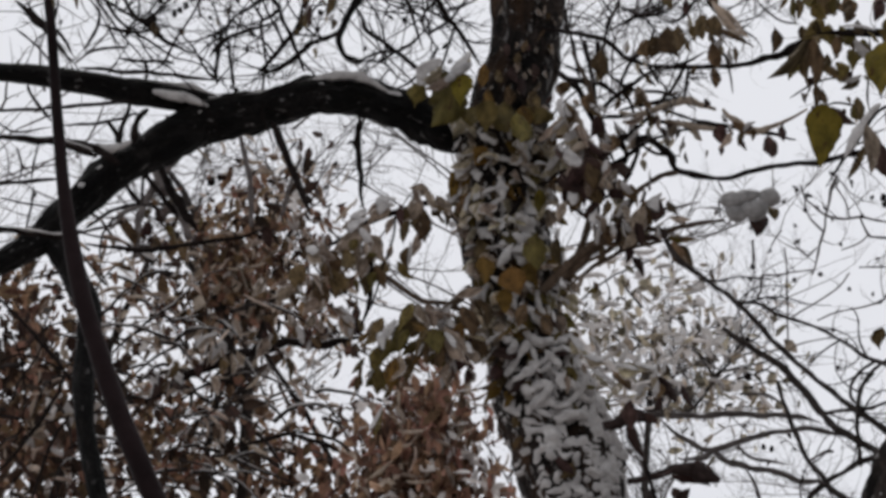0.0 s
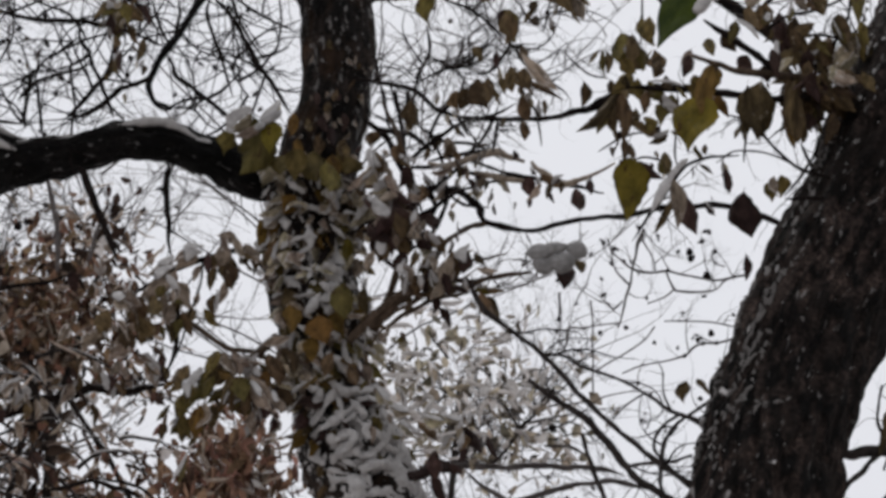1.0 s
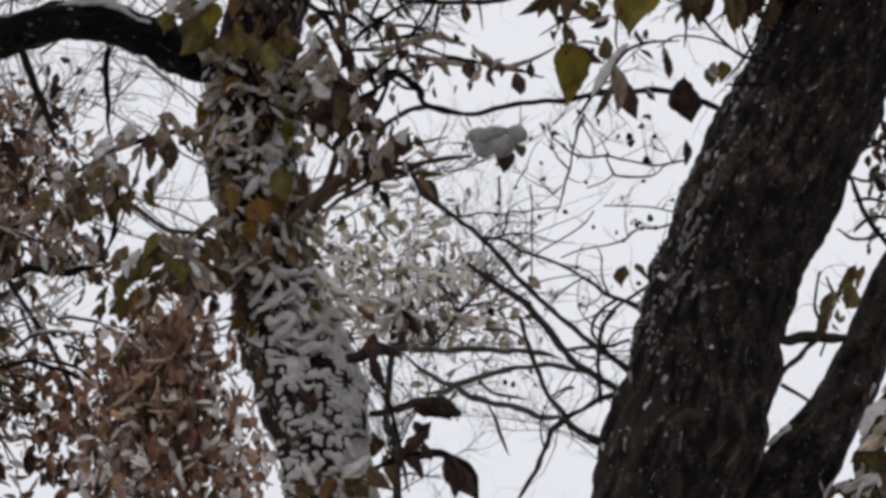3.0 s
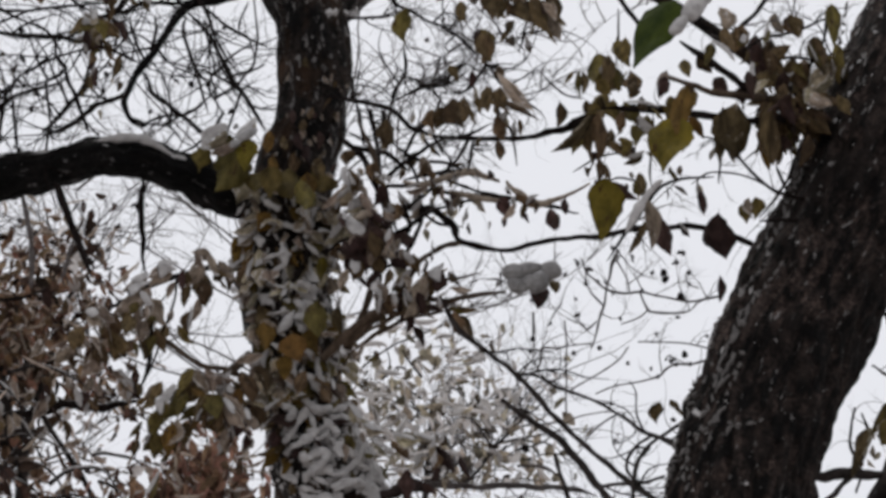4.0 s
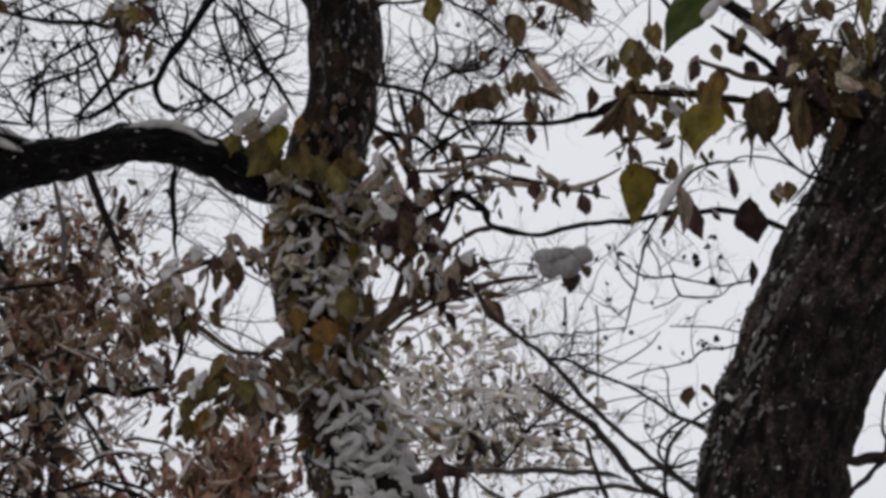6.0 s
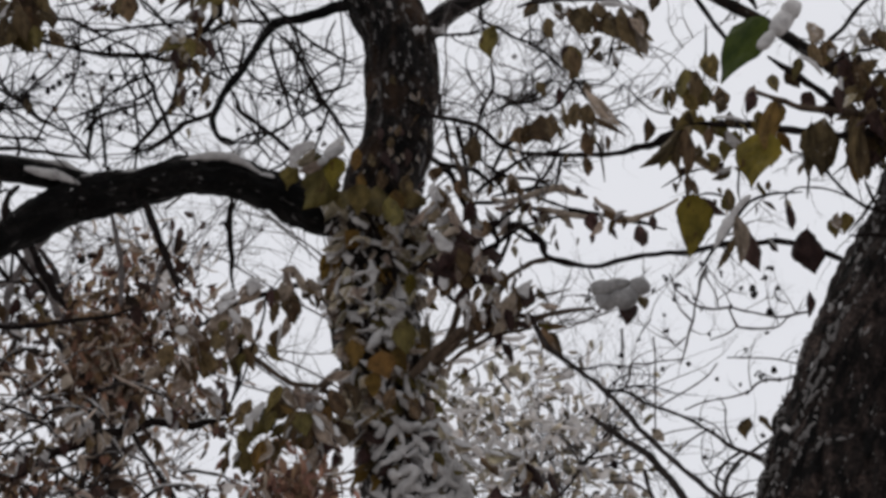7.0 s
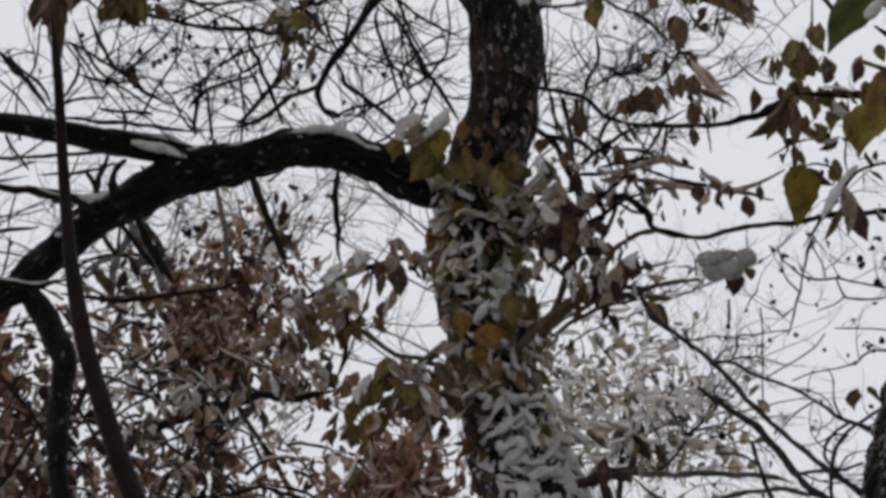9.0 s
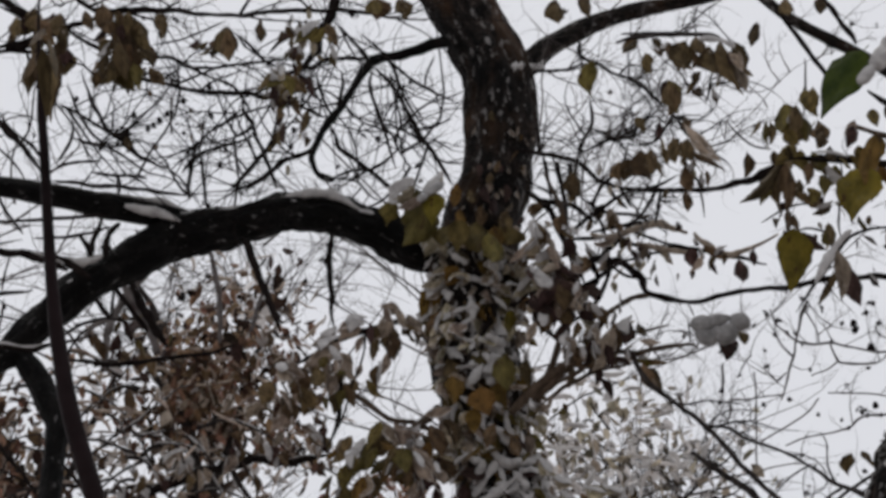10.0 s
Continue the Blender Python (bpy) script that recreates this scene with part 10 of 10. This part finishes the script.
arching_twigs(thicket, [(-1.06, 8.20, 4.47, 0.15, 0.30, 0.20, 3.5), (-0.81, 8.40, 4.98, 0.17, 0.30, 0.14, 2.0), (-0.71, 8.20, 4.51, 0.29, 0.30, 0.18, 2.0), (-1.05, 8.30, 4.83, 0.13, 0.30, 0.13, 1.0)], 34, 0.34, 0.0058, 61, 0.0)
arching_twigs(thicket, [(-0.71, 8.15, 4.61, 0.22, 0.30, 0.16, 3.0), (-0.52, 8.10, 4.41, 0.22, 0.30, 0.14, 2.0), (-0.83, 8.20, 4.79, 0.13, 0.30, 0.13, 1.5), (-0.65, 8.10, 4.29, 0.23, 0.30, 0.10, 1.0)], 58, 0.24, 0.0052, 62, 1.0, label="snow-laden arching twigs")
thicket = thing("russet_bush", (-0.05, 8.00, 0.0), "warm red-brown leafy bush with flecks of snow", "shrub")
branch(thicket, "stem", [(-0.089, 8.000, -0.050, 0.0250), (-0.089, 8.000, 1.600, 0.0200), (-0.089, 8.000, 3.846, 0.0111), (-0.118, 8.000, 4.137, 0.0098), (-0.076, 8.000, 4.314, 0.0071), (-0.034, 8.000, 4.465, 0.0043)], TWIG_MID, sides=7, per=5)
spray("twig_spray", thicket, BRANCH_ROWS[("russet_bush", "stem")], TWIG_FAR, 40, 0.3, 0.003, 5, rise=0.2)
scatter("foliage", thicket, MASS_RED, [(-0.09, 8.00, 4.27, 0.18, 0.30, 0.14, 2.0), (-0.08, 8.00, 4.15, 0.24, 0.30, 0.21, 3.5), (-0.01, 8.00, 4.40, 0.09, 0.30, 0.09, 0.8), (0.12, 8.00, 4.05, 0.10, 0.30, 0.08, 1.0)], 1750, 0.042, 3, label="warm russet leaves", hang=0.65, aspect=0.48, per=20, loose=1.25)
scatter("snow_dusting", thicket, SNOW_FLECK, [(-0.09, 8.00, 4.27, 0.18, 0.30, 0.14, 2.0), (-0.08, 8.00, 4.15, 0.24, 0.30, 0.21, 3.5), (-0.01, 8.00, 4.40, 0.09, 0.30, 0.09, 0.8), (0.12, 8.00, 4.05, 0.10, 0.30, 0.08, 1.0)], 330, 0.045, 4, hang=0.4, aspect=0.45, per=12, loose=1.3, label="snow lying on the leaves")
scatter("frosted_foliage", thicket, FROST_SHADED, [(-0.09, 8.00, 4.27, 0.18, 0.30, 0.14, 2.0), (-0.08, 8.00, 4.15, 0.24, 0.30, 0.21, 3.5), (-0.01, 8.00, 4.40, 0.09, 0.30, 0.09, 0.8), (0.12, 8.00, 4.05, 0.10, 0.30, 0.08, 1.0)], 330, 0.036, 39, label="frosted curled leaves", hang=0.5, aspect=0.45, per=9, loose=1.4)
curls(thicket, [(-0.09, 7.85, 4.27, 0.22, 0.25, 0.18, 2.0), (-0.08, 7.85, 4.12, 0.28, 0.25, 0.20, 3.0), (0.05, 7.85, 4.40, 0.12, 0.25, 0.10, 0.8)], 70, 0.055, 0.010, 64, FROST_SHADED, "snow curled along the leaves")
thicket = thing("pale_bush", (0.50, 7.60, 0.0), "pale olive small-leaved bush thickly flecked with snow", "shrub")
branch(thicket, "stem", [(0.505, 7.600, -0.050, 0.0250), (0.505, 7.600, 1.600, 0.0200), (0.505, 7.600, 3.829, 0.0106), (0.478, 7.600, 4.037, 0.0094), (0.492, 7.600, 4.250, 0.0068), (0.506, 7.600, 4.453, 0.0041)], TWIG_MID, sides=7, per=5)
branch(thicket, "stem", [(0.492, 7.600, 4.250, 0.0068), (0.587, 7.600, 4.252, 0.0054), (0.656, 7.600, 4.340, 0.0041), (0.725, 7.600, 4.414, 0.0027)], TWIG_MID, sides=7, per=5)
spray("twig_spray", thicket, BRANCH_ROWS[("pale_bush", "stem")], TWIG_FAR, 40, 0.3, 0.003, 5, rise=0.2)
spray("twig_spray", thicket, BRANCH_ROWS[("pale_bush", "stem")], TWIG_FAR, 48, 0.42, 0.0019, 15, rise=0.8, sub=4, label="fine upright grey sprigs")
scatter("foliage", thicket, MASS_OLIVE, [(0.48, 7.60, 4.51, 0.15, 0.35, 0.11, 2.0), (0.37, 7.60, 4.39, 0.11, 0.35, 0.14, 1.5), (0.59, 7.60, 4.40, 0.16, 0.35, 0.11, 1.6), (0.51, 7.60, 4.31, 0.19, 0.35, 0.07, 1.2), (0.71, 7.60, 4.37, 0.12, 0.35, 0.11, 1.1)], 480, 0.035, 6, label="small pale olive leaves", hang=0.4, aspect=0.5, per=6, loose=1.5)
scatter("snow_dusting", thicket, SNOW_FLECK, [(0.48, 7.60, 4.51, 0.15, 0.35, 0.11, 2.0), (0.37, 7.60, 4.39, 0.11, 0.35, 0.14, 1.5), (0.59, 7.60, 4.40, 0.16, 0.35, 0.11, 1.6), (0.51, 7.60, 4.31, 0.19, 0.35, 0.07, 1.2), (0.71, 7.60, 4.37, 0.12, 0.35, 0.11, 1.1)], 300, 0.030, 7, hang=0.2, aspect=0.5, per=7, loose=1.3, label="snow lying on the leaves")
curls(thicket, [(0.42, 7.50, 4.42, 0.22, 0.30, 0.20, 3.0), (0.60, 7.50, 4.36, 0.24, 0.30, 0.14, 1.6), (0.33, 7.50, 4.28, 0.14, 0.30, 0.16, 1.6)], 110, 0.055, 0.011, 65, SNOW_FLECK, "snow curled along the leaves")
arching_twigs(thicket, [(0.45, 7.55, 4.42, 0.22, 0.30, 0.18, 2.0), (0.68, 7.55, 4.36, 0.18, 0.30, 0.14, 1.4)], 36, 0.16, 0.0026, 66, 0.0, label="thin arching grey twigs")

# ---- bare trees far behind ----

far_rng = random.Random(17)


def far_tree(x, y, tall, limbs_at, count, length, radius, mat, bow=0.0):
    """A bare tree whose arching limbs, given as (height, reach, rise), carry fine budded twigs."""
    far = thing("bare_tree", (x, y, 0.0), "slender bare grey tree with fine budded twigs", "tree", "bare trees behind")
    stem = [(x + bow * float(np.interp(k, (0, 3.0, 4.2, 4.8, 5.3, 6), (1.0, 1.05, 0.9, 0.75, 0.25, 0.0))) + far_rng.uniform(-0.02, 0.02), y, -0.1 + tall * k / 6,
             0.045 * (1 - k / 6.5)) for k in range(7)]
    branch(far, "stem", stem, mat, sides=8, per=5, rough=0.1)
    limbs = []
    for z, reach, rise in limbs_at:
        p, rows_ = Vector((x, y, z)), []
        for s in range(7):
            rows_.append((p.x, p.y, p.z, 0.0040 * (1 - s / 7.5)))
            p = p + Vector((reach / 6 + far_rng.uniform(-0.10, 0.10), far_rng.uniform(-0.08, 0.08), rise / 6 * (1.6 - s / 5) + far_rng.uniform(-0.10, 0.10)))
        limbs.append(rows_)
        branch(far, "limb", rows_, mat, sides=6, per=4, rough=0.05)
    ob = spray("twig_spray", far, limbs, mat, count, length, radius, far_rng.randrange(999), rise=0.25, sub=4, label="fine grey budded twigs")
    buds(far, ob, 90, 0.016, far_rng.randrange(999), TWIG_FAR)


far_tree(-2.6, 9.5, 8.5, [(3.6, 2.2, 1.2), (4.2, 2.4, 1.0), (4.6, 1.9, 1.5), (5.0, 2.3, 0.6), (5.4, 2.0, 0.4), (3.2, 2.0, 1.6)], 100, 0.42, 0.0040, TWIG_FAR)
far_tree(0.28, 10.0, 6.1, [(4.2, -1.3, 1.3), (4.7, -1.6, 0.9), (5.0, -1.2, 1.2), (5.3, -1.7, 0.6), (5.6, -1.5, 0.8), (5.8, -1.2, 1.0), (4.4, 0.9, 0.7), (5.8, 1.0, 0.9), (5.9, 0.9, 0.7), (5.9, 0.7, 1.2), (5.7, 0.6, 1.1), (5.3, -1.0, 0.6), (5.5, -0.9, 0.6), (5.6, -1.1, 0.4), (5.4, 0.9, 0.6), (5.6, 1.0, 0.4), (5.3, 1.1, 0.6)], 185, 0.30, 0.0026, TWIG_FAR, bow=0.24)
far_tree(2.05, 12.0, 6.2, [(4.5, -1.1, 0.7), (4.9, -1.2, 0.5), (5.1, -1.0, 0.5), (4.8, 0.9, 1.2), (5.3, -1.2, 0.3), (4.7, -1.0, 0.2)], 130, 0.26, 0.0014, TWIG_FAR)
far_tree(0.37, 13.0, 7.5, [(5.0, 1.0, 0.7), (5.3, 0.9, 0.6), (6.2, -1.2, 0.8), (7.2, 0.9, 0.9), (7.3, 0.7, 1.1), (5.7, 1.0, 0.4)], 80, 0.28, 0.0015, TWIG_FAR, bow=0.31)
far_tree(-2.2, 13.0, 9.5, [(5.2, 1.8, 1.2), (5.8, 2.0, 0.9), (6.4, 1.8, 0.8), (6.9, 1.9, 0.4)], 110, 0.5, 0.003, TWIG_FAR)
